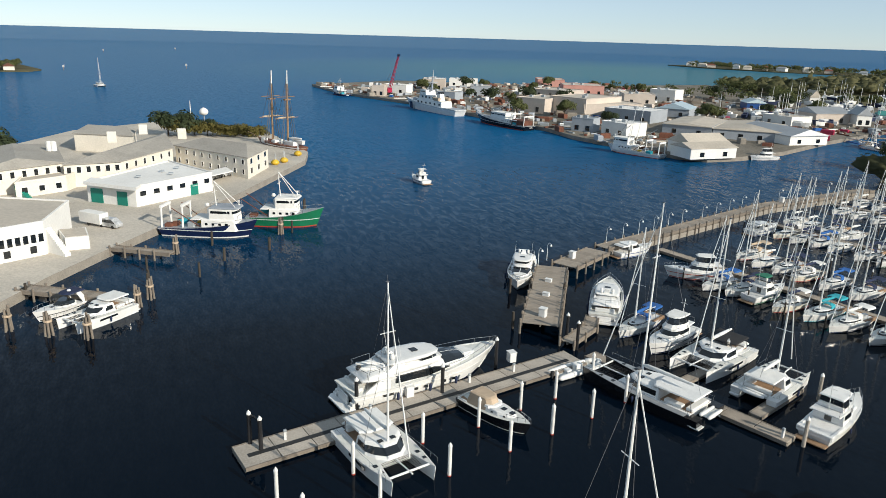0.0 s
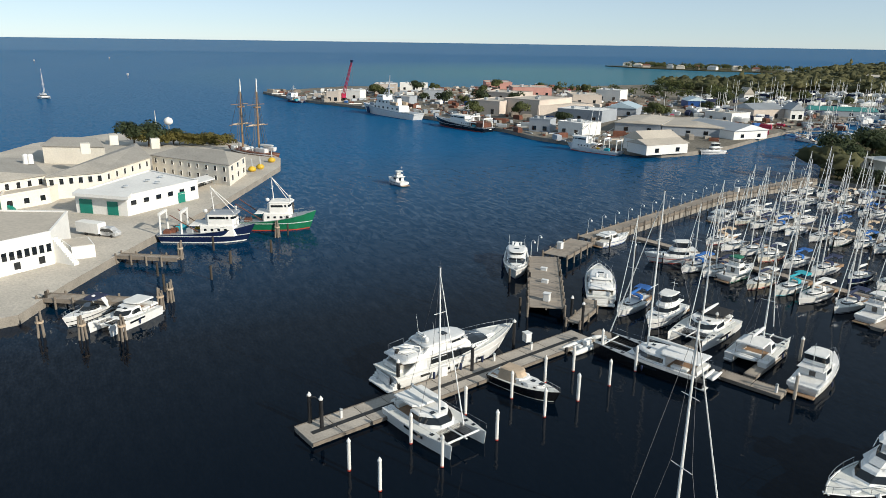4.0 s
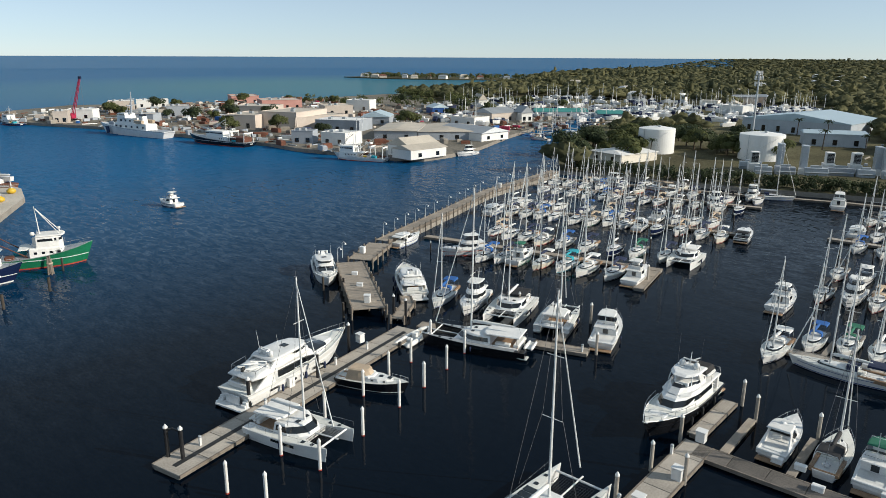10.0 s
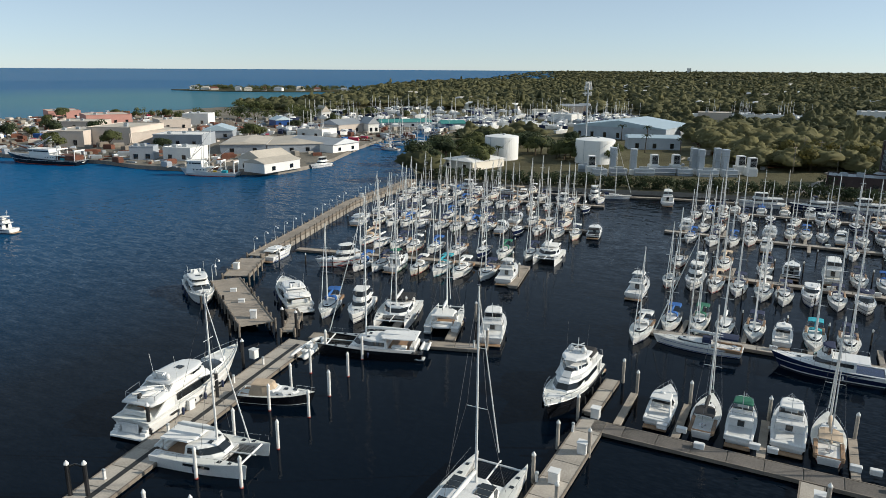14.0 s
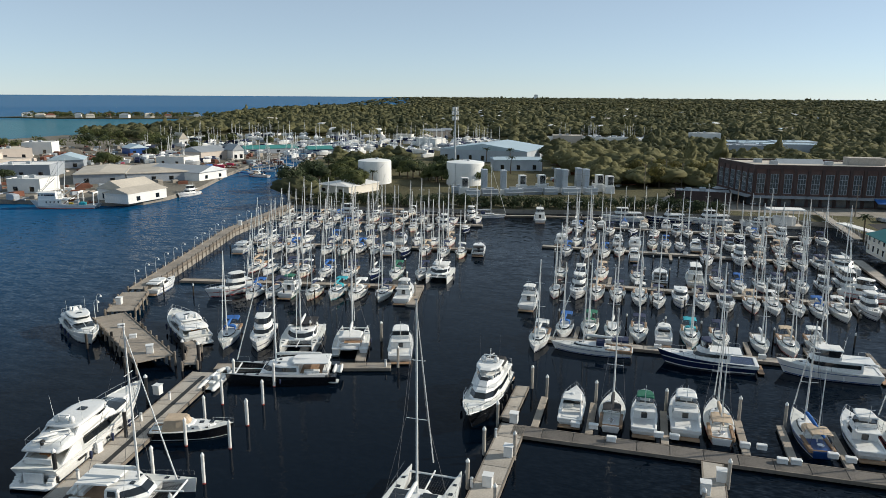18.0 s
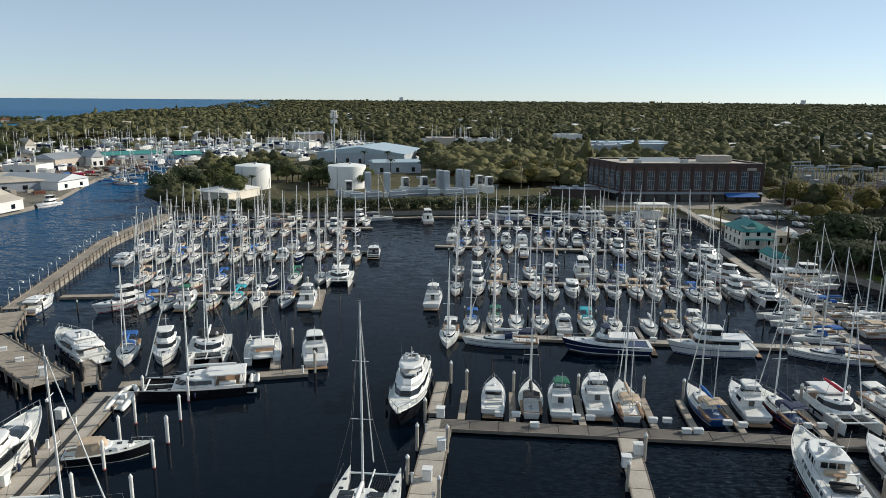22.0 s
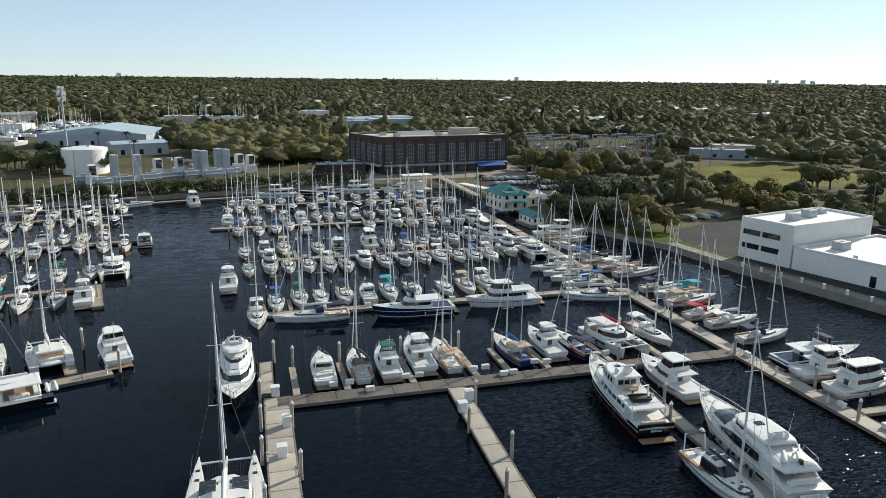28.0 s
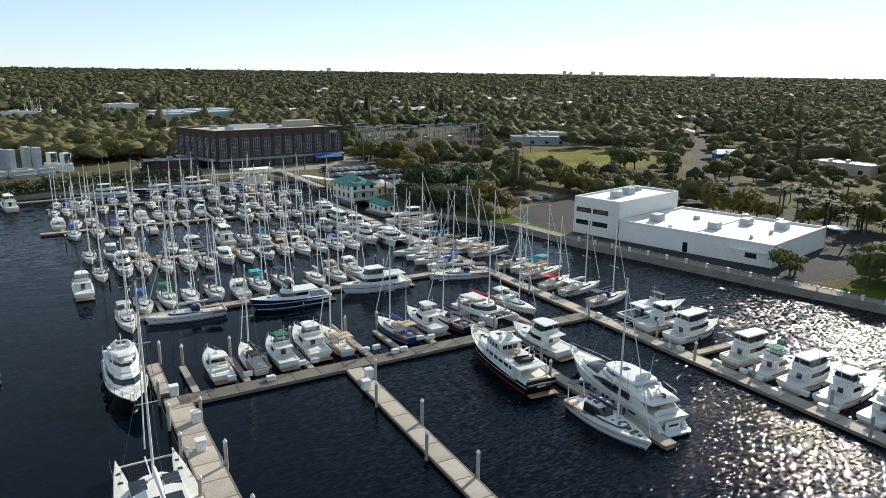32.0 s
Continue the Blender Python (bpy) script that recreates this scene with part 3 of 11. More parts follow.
def block(name, pts, z0, z1, wall, roof, label, category="building", parapet=0.5, wins=None, over=0.0, pitched=None, frames=True):
    """A building on a four-cornered plan: walls, roof with parapet or eaves, and rows of windows set into chosen sides.
    wins: {side: (count, sill, head, width)}; side k runs from corner k to k + 1."""
    root = empty(name, label=label, category=category)
    n = len(pts)
    w = part("wall", B(prism(pts, z0, z1)), wall, root)
    cx, cy = sum(p[0] for p in pts) / n, sum(p[1] for p in pts) / n
    ccw = sum(pts[i][0] * pts[(i + 1) % n][1] - pts[(i + 1) % n][0] * pts[i][1] for i in range(n)) > 0

    def off(d):
        return [(cx + (x - cx) * (1 + d / max(1, math.hypot(x - cx, y - cy))), cy + (y - cy) * (1 + d / max(1, math.hypot(x - cx, y - cy)))) for x, y in pts]
    if pitched:
        o = off(over + 0.6)
        # ridge along the longer side
        a = math.hypot(o[1][0] - o[0][0], o[1][1] - o[0][1])
        b = math.hypot(o[2][0] - o[1][0], o[2][1] - o[1][1])
        h, hip, *turned = pitched
        if (a < b) != bool(turned):
            o = o[1:] + o[:1]
        m0 = ((o[0][0] + o[3][0]) / 2, (o[0][1] + o[3][1]) / 2)
        m1 = ((o[1][0] + o[2][0]) / 2, (o[1][1] + o[2][1]) / 2)
        dx, dy = (m1[0] - m0[0]) * hip, (m1[1] - m0[1]) * hip
        r0, r1 = (m0[0] + dx, m0[1] + dy), (m1[0] - dx, m1[1] - dy)
        rb = bmesh.new()
        v = [rb.verts.new((x, y, z1 - 0.05)) for x, y in o] + [rb.verts.new((x, y, z1 - 0.30)) for x, y in o] + [rb.verts.new((*r0, z1 + h)), rb.verts.new((*r1, z1 + h))]
        for f in ((0, 1, 9, 8), (2, 3, 8, 9), (3, 0, 8), (1, 2, 9), (4, 5, 1, 0), (5, 6, 2, 1), (6, 7, 3, 2), (7, 4, 0, 3), (7, 6, 5, 4)):
            rb.faces.new([v[i] for i in f])
        bmesh.ops.recalc_face_normals(rb, faces=rb.faces)
        part("roof", rb, roof, root)
    else:
        part("roof", B(prism(off(-0.45), z1 - 0.1, z1 + 0.06)), roof, root)
        if parapet:
            items = []
            for i in range(n):
                (x0, y0), (x1, y1) = pts[i], pts[(i + 1) % n]
                d = Vector((x1 - x0, y1 - y0)).normalized()
                nx, ny = (d.y, -d.x) if ccw else (-d.y, d.x)
                items.append(prism([(x0 + nx * 0.12, y0 + ny * 0.12), (x1 + nx * 0.12, y1 + ny * 0.12), (x1 - nx * 0.3, y1 - ny * 0.3), (x0 - nx * 0.3, y0 - ny * 0.3)], z1 + 0.003, z1 + parapet))
            part("parapet", B(*items), wall, root)
    for side, specs in (wins or {}).items():
        (x0, y0), (x1, y1) = pts[side], pts[(side + 1) % n]
        L = math.hypot(x1 - x0, y1 - y0)
        d = Vector((x1 - x0, y1 - y0)) / L
        nx, ny = (d.y, -d.x) if ccw else (-d.y, d.x)
        ang = math.degrees(math.atan2(d.y, d.x))
        for count, sill, head, width in (specs if isinstance(specs, list) else [specs]):
            me = mesh_of("window", B(box(-width / 2, -0.10, sill, width / 2, 0.06, head)), GLASS)
            fr = mesh_of("frame", B(box(-width / 2 - 0.12, -0.02, sill - 0.12, -width / 2, 0.12, head + 0.1), box(width / 2, -0.02, sill - 0.12, width / 2 + 0.12, 0.12, head + 0.1), box(-width / 2, -0.02, head, width / 2, 0.12, head + 0.1), box(-width / 2, -0.02, sill - 0.12, width / 2, 0.16, sill)), WHITEP)
            for k in range(count):
                s = L * (k + 0.5) / count
                ob = piece("window", me, root, pose(x0 + d.x * s, y0 + d.y * s, 0, 0, 0, ang + (180 if ccw else 0)))
                if count * width < 14 and frames:
                    piece("frame", fr, ob, Matrix())
    return root


def roof_unit(root, x, y, z, sx=2.0, sy=1.6, h=1.3, rot=0.0):
    ob = part("air_conditioner", B(box(-sx / 2, -sy / 2, 0.15, sx / 2, sy / 2, h, 0.06), box(-sx / 2 - 0.1, -sy / 2 - 0.1, 0, sx / 2 + 0.1, sy / 2 + 0.1, 0.15), turn([(0.5, h), (0.5, h + 0.1)], 10)), GALV, root)
    ob.matrix_local = pose(x, y, z, 0, 0, rot)


def rot_rect(cx, cy, a, b, deg):
    c, s = math.cos(radians(deg)), math.sin(radians(deg))
    return [(cx + c * x - s * y, cy + s * x + c * y) for x, y in ((-a / 2, -b / 2), (a / 2, -b / 2), (a / 2, b / 2), (-a / 2, b / 2))]


# ---- boats: bow to +y, waterline at z = 0 ----
SAILCOLS = {"blue": C_BLUE, "turquoise": C_TEAL, "navy": C_NAVY, "tan": C_TAN, "white": C_WHITE, "black": C_BLACK, "green": C_GREEN, "red": C_RED}


def rig(root, L, mast, at, deck, boom_len, cover, spar=ALU, cov_name="sail_cover", jib=C_WHITE, stern_y=None, bow_y=None, width=1.3, spreaders=2):
    """Mast, boom, covered sail and standing rigging."""
    sy, by = stern_y if stern_y is not None else -L / 2, bow_y if bow_y is not None else L / 2
    m = part("mast", B(tube((0, at, deck), (0, at - 0.15, mast), 0.115 + L * 0.0025, 0.09, 7), *[tube((-min(width, 1.5) * (0.75 - 0.15 * k), at - 0.1, deck + (mast - deck) * (0.4 + 0.3 * k)), (min(width, 1.5) * (0.75 - 0.15 * k), at - 0.1, deck + (mast - deck) * (0.4 + 0.3 * k)), 0.04, n=4) for k in range(spreaders)]), spar, root)
    if mast > 19:
        part("masthead_antenna", B(tube((0.05, at - 0.15, mast), (0.05, at - 0.15, mast + 0.8), 0.015, n=4), box(-0.15, at - 0.4, mast, 0.15, at - 0.1, mast + 0.08)), WIRE, m)
    b = part("boom", B(tube((0, at - 0.1, deck + 1.15), (0, at - boom_len, deck + 1.25), 0.075, n=6)), spar, root)
    if cover:
        part(cov_name, B(sausage((0, at - 0.15, deck + 1.42), (0, at - boom_len, deck + 1.38), 0.27)), cover, b, smooth=True)
    part("furled_jib", B(tube((0, by - 0.25, deck + 0.35), (0, at - 0.05, mast * 0.95), 0.09, 0.05, 6)), jib, root)
    zs, w = deck + (mast - deck) * 0.42, width
    wires = [tube((0, sy + 0.1, deck), (0, at - 0.15, mast), 0.022, n=3)]
    for s in (-1, 1):
        wires += [tube((s * w, at - 0.2, deck), (s * min(w, 1.5) * 0.72, at - 0.1, zs), 0.022, n=3), tube((s * min(w, 1.5) * 0.72, at - 0.1, zs), (0, at - 0.15, mast * 0.97), 0.022, n=3)]
    part("standing_rigging", B(*wires), WIRE, root)


def sailboat(L, W, mast, hull=GEL, stripe=NAVY, cover=C_BLUE, cover_name="blue", canvas=True, ketch=False, spar=ALU, label=""):
    root = empty("sailboat", label=label, category="sailboat")
    bow, st = 0.95 + 0.035 * L, 0.75 + 0.025 * L
    kw = dict(transom=0.62, fine=1.45)
    part("hull", B(hull_bm(L, W, bow, st, overhang=0.07, **kw)), hull, root, smooth=False)
    part("boot_stripe", B(stripe_rings(L, W, 0.06, 0.2, bow=bow, stern=st, overhang=0.07, **kw)), stripe, root)
    if L > 12:
        part("cove_stripe", B(stripe_rings(L, W, st - 0.24, st - 0.16, bow=bow, stern=st, overhang=0.07, grow=0.008, **kw)), stripe, root)
    part("deck", B(deck_rings(L, W, bow, st, f0=0.28, **kw)), DECK, root)
    zd = st + 0.12
    cab = dict(y0=-L * 0.16, y1=L * 0.24, wf=W * 0.36, wb=W * 0.62, z0=zd - 0.05, z1=zd + 0.48, rf=0.9, rb=0.05, inset=0.15)
    c = part("cabin", B(house_rings(**cab)), GEL, root)
    part("cabin_window", B(band_rings(f0=0.35, f1=0.72, **cab)), GLASS, c)
    if L > 10.6:
        part("hatch", B(box(-0.28, L * 0.12, zd + 0.44, 0.28, L * 0.12 + 0.55, zd + 0.53, 0.04)), GLASS, c)
    if L > 12:
        part("fore_hatch", B(box(-0.26, L * 0.28, zd + 0.02, 0.26, L * 0.28 + 0.5, zd + 0.16, 0.04)), GLASS, root)
    # cockpit well with coamings and benches
    yb0, yb1 = -L * 0.47, -L * 0.17
    w = W * 0.30
    part("cockpit", B(box(-w, yb0, st - 0.55, w, yb1, st - 0.45), box(-W * 0.42, yb0 - 0.1, st - 0.3, -w, yb1, st + 0.22, 0.06), box(w, yb0 - 0.1, st - 0.3, W * 0.42, yb1, st + 0.22, 0.06),
                      box(-W * 0.40, yb0 - 0.25, st - 0.3, W * 0.40, yb0, st + 0.1, 0.05)), TEAK if L > 10.9 else SOLE, root)
    if L > 11.5:
        part("steering_wheel", B(turn([(0.42, 0), (0.45, 0.03), (0.42, 0.06)], 12), box(-0.12, -0.12, -0.7, 0.12, 0.12, 0.05)), STEEL, root).location = (0, yb0 + 0.9, st + 0.35)
    rig(root, L, mast, L * 0.10, zd + 0.45, L * 0.38, cover, spar, stern_y=-L * 0.5, width=W * 0.46, spreaders=2 if mast > 13 else 1)
    if ketch:
        part("mizzen_mast", B(tube((0, -L * 0.30, zd), (0, -L * 0.305, mast * 0.72), 0.085, 0.06, 6)), spar, root)
        part("mizzen_cover", B(sausage((0, -L * 0.31, zd + 1.7), (0, -L * 0.48, zd + 1.7), 0.22)), cover or C_WHITE, root, smooth=True)
    if canvas:
        cm = SAILCOLS[cover_name]
        # dodger over the companionway and bimini over the helm
        def arch(ya, yb, z, ww, h):
            return [[(-ww, y, z), (-ww * 0.95, y, z + h * 0.8), (-ww * 0.5, y, z + h), (ww * 0.5, y, z + h), (ww * 0.95, y, z + h * 0.8), (ww, y, z), (ww * 0.93, y, z), (ww * 0.88, y, z + h * 0.74), (0, y, z + h * 0.93), (-ww * 0.88, y, z + h * 0.74), (-ww * 0.93, y, z)] for y in (ya, (ya + yb) / 2, yb)]
        part("dodger", B(arch(-L * 0.16, -L * 0.06, zd + 0.3, W * 0.28, 0.85)), cm, root)
        part("bimini", B(arch(-L * 0.44, -L * 0.24, zd + 1.55, W * 0.33, 0.35)), cm, root)
        if L > 10.6:
            frame_tubes(root, [(W * 0.36, yy, st, W * 0.32, yy, zd + 1.6) for yy in (-L * 0.43, -L * 0.25)], 0.022)
    pts = []
    for f in (0.62, 0.74, 0.86, 0.95, 0.995):
        ww = W / 2 * max(0.02, 1 - ((f - 0.42) / 0.58) ** 1.96) - 0.06
        pts.append((max(ww, 0.03), -L / 2 + L * f, st + (bow - st) * f * f))
    rail(root, pts + [(-x, y, z) for x, y, z in pts[::-1]], 0.6, "pulpit")
    aft = [(W * 0.28, -L * 0.49, st), (W * 0.40, -L * 0.36, st), (W * 0.47, -L * 0.18, st), (W * 0.49, 0, st + 0.1), (pts[0][0], pts[0][1], pts[0][2])]
    if L > 10.6:
        rail(root, aft, 0.6, "lifeline", 0.012)
    if L > 13:
        rail(root, [(-x, y, z) for x, y, z in aft], 0.6, "lifeline", 0.012)
    return root


def cruiser(L, W, hull=GEL, stripe=NAVY, style="express", canvas=C_WHITE, label="", name="motorboat"):
    """Motor boats: express (low), sedan (closed saloon), fly (saloon and flying bridge), trawler (upright house)."""
    root = empty(name, label=label, category="motorboat")
    tall = {"express": 0.0, "sedan": 0.05, "fly": 0.12, "trawler": 0.2}[style]
    bow, st = 1.25 + 0.06 * L + tall, 0.7 + 0.04 * L + tall
    kw = dict(transom=0.88, fine=1.75, flare=0.86)
    part("hull", B(hull_bm(L, W, bow, st, overhang=0.10, **kw)), hull, root)
    part("boot_stripe", B(stripe_rings(L, W, 0.05, 0.22, bow=bow, stern=st, overhang=0.10, **kw)), stripe, root)
    part("rub_rail", B(stripe_rings(L, W, st - 0.30, st - 0.18, bow=bow, stern=st, overhang=0.10, grow=0.03, **kw)), stripe if hull is GEL else GEL, root)
    part("deck", B(deck_rings(L, W, bow, st, f0=0.30, transom=0.88, fine=1.75)), GEL if style != "trawler" else DECK, root)
    part("cockpit_sole", B(box(-W * 0.40, -L * 0.485, st - 0.62, W * 0.40, -L * 0.16, st - 0.5)), TEAK if style != "express" else DECK, root)
    part("coaming", B(box(-W * 0.46, -L * 0.49, st - 0.5, -W * 0.38, -L * 0.15, st + 0.12, 0.04), box(W * 0.38, -L * 0.49, st - 0.5, W * 0.46, -L * 0.15, st + 0.12, 0.04), box(-W * 0.43, -L * 0.497, st - 0.5, W * 0.43, -L * 0.46, st + 0.1, 0.03)), GEL, root)
    part("swim_platform", B(box(-W * 0.41, -L * 0.5 - 0.9, 0.22, W * 0.41, -L * 0.5 + 0.1, 0.36, 0.05)), TEAK, root)
    zd = st + 0.18
    if style == "express":
        ws = dict(y0=-L * 0.12, y1=L * 0.20, wf=W * 0.5, wb=W * 0.8, z0=zd, z1=zd + 0.85, rf=1.5, rb=-0.2, inset=0.25)
        c = part("foredeck_cabin", B(house_rings(-L * 0.12, L * 0.34, W * 0.42, W * 0.82, zd - 0.1, zd + 0.35, 1.4, 0, 0.2)), GEL, root)
        part("windshield", B(band_rings(f0=0.35, f1=0.98, **ws)), GLASS, root)
        top = part("hard_top", B(house_rings(-L * 0.30, L * 0.02, W * 0.62, W * 0.74, zd + 1.75, zd + 1.95, 0.4, 0.1, 0.1)), canvas, root)
        for s in (-1, 1):
            part("arch_leg", B([[(s * W * 0.40, -L * 0.33, zd - 0.2), (s * W * 0.40, -L * 0.24, zd - 0.2), (s * W * 0.36, -L * 0.24, zd - 0.2), (s * W * 0.36, -L * 0.33, zd - 0.2)], [(s * W * 0.34, -L * 0.22, zd + 1.8), (s * W * 0.34, -L * 0.14, zd + 1.8), (s * W * 0.31, -L * 0.14, zd + 1.8), (s * W * 0.31, -L * 0.22, zd + 1.8)]]), GEL, root)
        part("hatch", B(box(-0.3, L * 0.16, zd + 0.28, 0.3, L * 0.16 + 0.6, zd + 0.40, 0.04)), GLASS, c)
        part("helm_seat", B(box(-W * 0.25, -L * 0.16, st - 0.5, W * 0.05, -L * 0.10, st + 0.6, 0.08), box(-W * 0.3, -L * 0.44, st - 0.5, W * 0.3, -L * 0.38, st + 0.1, 0.08)), C_WHITE, root)
        part("radar", B(turn([(0.3, 0), (0.32, 0.1), (0.2, 0.22)], 12)), GEL, top).location = (0, -L * 0.12, zd + 1.95)
    else:
        y1 = {"sedan": L * 0.16, "fly": L * 0.17, "trawler": L * 0.20}[style]
        y0 = {"sedan": -L * 0.20, "fly": -L * 0.22, "trawler": -L * 0.30}[style]
        h = {"sedan": 1.4, "fly": 1.42, "trawler": 1.55}[style]
        rf = {"sedan": 1.7, "fly": 1.3, "trawler": 0.35}[style]
        sal = dict(y0=y0, y1=y1, wf=W * 0.52, wb=W * 0.80, z0=zd - 0.1, z1=zd + h, rf=rf, rb=0.05, inset=0.14)
        c = part("saloon", B(house_rings(**sal)), GEL, root)
        part("saloon_window", B(band_rings(f0=0.42, f1=0.80, **sal)), GLASS, c)
        part("trunk_cabin", B(house_rings(y1 - 0.6, L * 0.34, W * 0.36, W * 0.6, zd - 0.1, zd + 0.45, 0.9, 0, 0.15)), GEL, root)
        part("fore_hatch", B(box(-0.3, L * 0.24, zd + 0.40, 0.3, L * 0.24 + 0.55, zd + 0.52, 0.04)), GLASS, root)
        part("aft_door", B(box(-0.4, y0 - 0.03, zd, 0.4, y0 + 0.1, zd + h * 0.85)), GLASS, c)
        zf = zd + h
        roof = part("bridge_deck", B(house_rings(y0 - L * 0.11, y1 - rf + 0.3, W * 0.5, W * 0.78, zf - 0.04, zf + 0.1, 0.1, 0, 0.05)), GEL, root)
        if style in ("fly", "trawler"):
            y0h, y0 = y0, y0 + (L * 0.2 if L > 14 else 0.0)
            fb = dict(y0=y0 + 0.1, y1=y1 - rf + 0.1, wf=W * 0.40, wb=W * 0.66, z0=zf + 0.08, z1=zf + 0.72, rf=0.5, rb=-0.05, inset=0.05)
            part("flybridge_coaming", B(house_rings(**fb)), GEL, root)
            part("venturi_screen", B(band_rings(f0=0.75, f1=1.15, **fb)), GLASS, root)
            if style == "trawler" or L > 12.5:
                part("bridge_enclosure", B(house_rings(y0 + 0.25, y1 - rf - 0.45, W * 0.40, W * 0.60, zf + 0.7, zf + 1.62, 0.35, 0.1, 0.06)), GLASS, root, "dark clear-vinyl bridge enclosure")
            part("bridge_seat", B(box(-W * 0.18, y0 + 0.7, zf + 0.7, W * 0.18, y0 + 1.3, zf + 1.25, 0.08)), C_WHITE, root)
            part("bimini", B(house_rings(y0 - 0.2, y1 - rf - 0.3, W * 0.52, W * 0.64, zf + 1.62, zf + 1.76, 0.3, 0.1, 0.12)), canvas, root)
            frame_tubes(root, [(W * 0.31, yy, zf + 0.1, W * 0.29, yy, zf + 1.64) for yy in (y0 + 0.1, y1 - rf - 0.6)], 0.028)
            part("signal_mast", B(tube((0, y0 - 0.2, zf), (0, y0 - 0.7, zf + 3.6), 0.06, 0.03, 5), tube((-0.6, y0 - 0.5, zf + 2.9), (0.6, y0 - 0.5, zf + 2.9), 0.03, n=4)), GEL, root)
            y0 = y0h
            rail(root, [(-W * 0.36, y0 - L * 0.10, zf + 0.1), (W * 0.36, y0 - L * 0.10, zf + 0.1), (W * 0.36, y0, zf + 0.1)], 0.7, "aft_rail")
        else:
            part("radar", B(turn([(0.28, 0), (0.3, 0.1), (0.2, 0.22)], 12)), GEL, roof).location = (0, y0 + 0.6, zf + 0.1)
            part("cockpit_canvas", B(house_rings(-L * 0.44, y0 + 0.1, W * 0.72, W * 0.74, zf - 0.35, zf - 0.1, 0.0, 0.3, 0.08)), canvas, root)
            for s in (-1, 1):
                part("canvas_pole", B(tube((s * W * 0.38, -L * 0.42, st), (s * W * 0.36, -L * 0.42, zf - 0.3), 0.025, n=4)), STEEL, root)
    if L > 12.5:
        part("whip_antenna", B(tube((W * 0.34, -L * 0.1, zd + 1.0), (W * 0.36, -L * 0.2, zd + 5.5), 0.02, 0.01, 4)), WIRE, root)
    pts = []
    for f in (0.50, 0.62, 0.74, 0.86, 0.95, 0.995):
        ww = W / 2 * max(0.02, 1 - ((f - 0.42) / 0.58) ** 2.36) - 0.08
        pts.append((max(ww, 0.03), -L / 2 + L * f, st + (bow - st) * f * f))
    rail(root, pts + [(-x, y, z) for x, y, z in pts[::-1]], 0.65, "bow_rail", 0.022)
    for s in (-1, 1) if L > 12 else ():
        part("fender", B(sausage((s * (W * 0.5 + 0.1), -L * 0.12, 1.0), (s * (W * 0.5 + 0.1), -L * 0.12, 0.25), 0.14)), C_WHITE if s < 0 else C_NAVY, root, smooth=True)
    return root


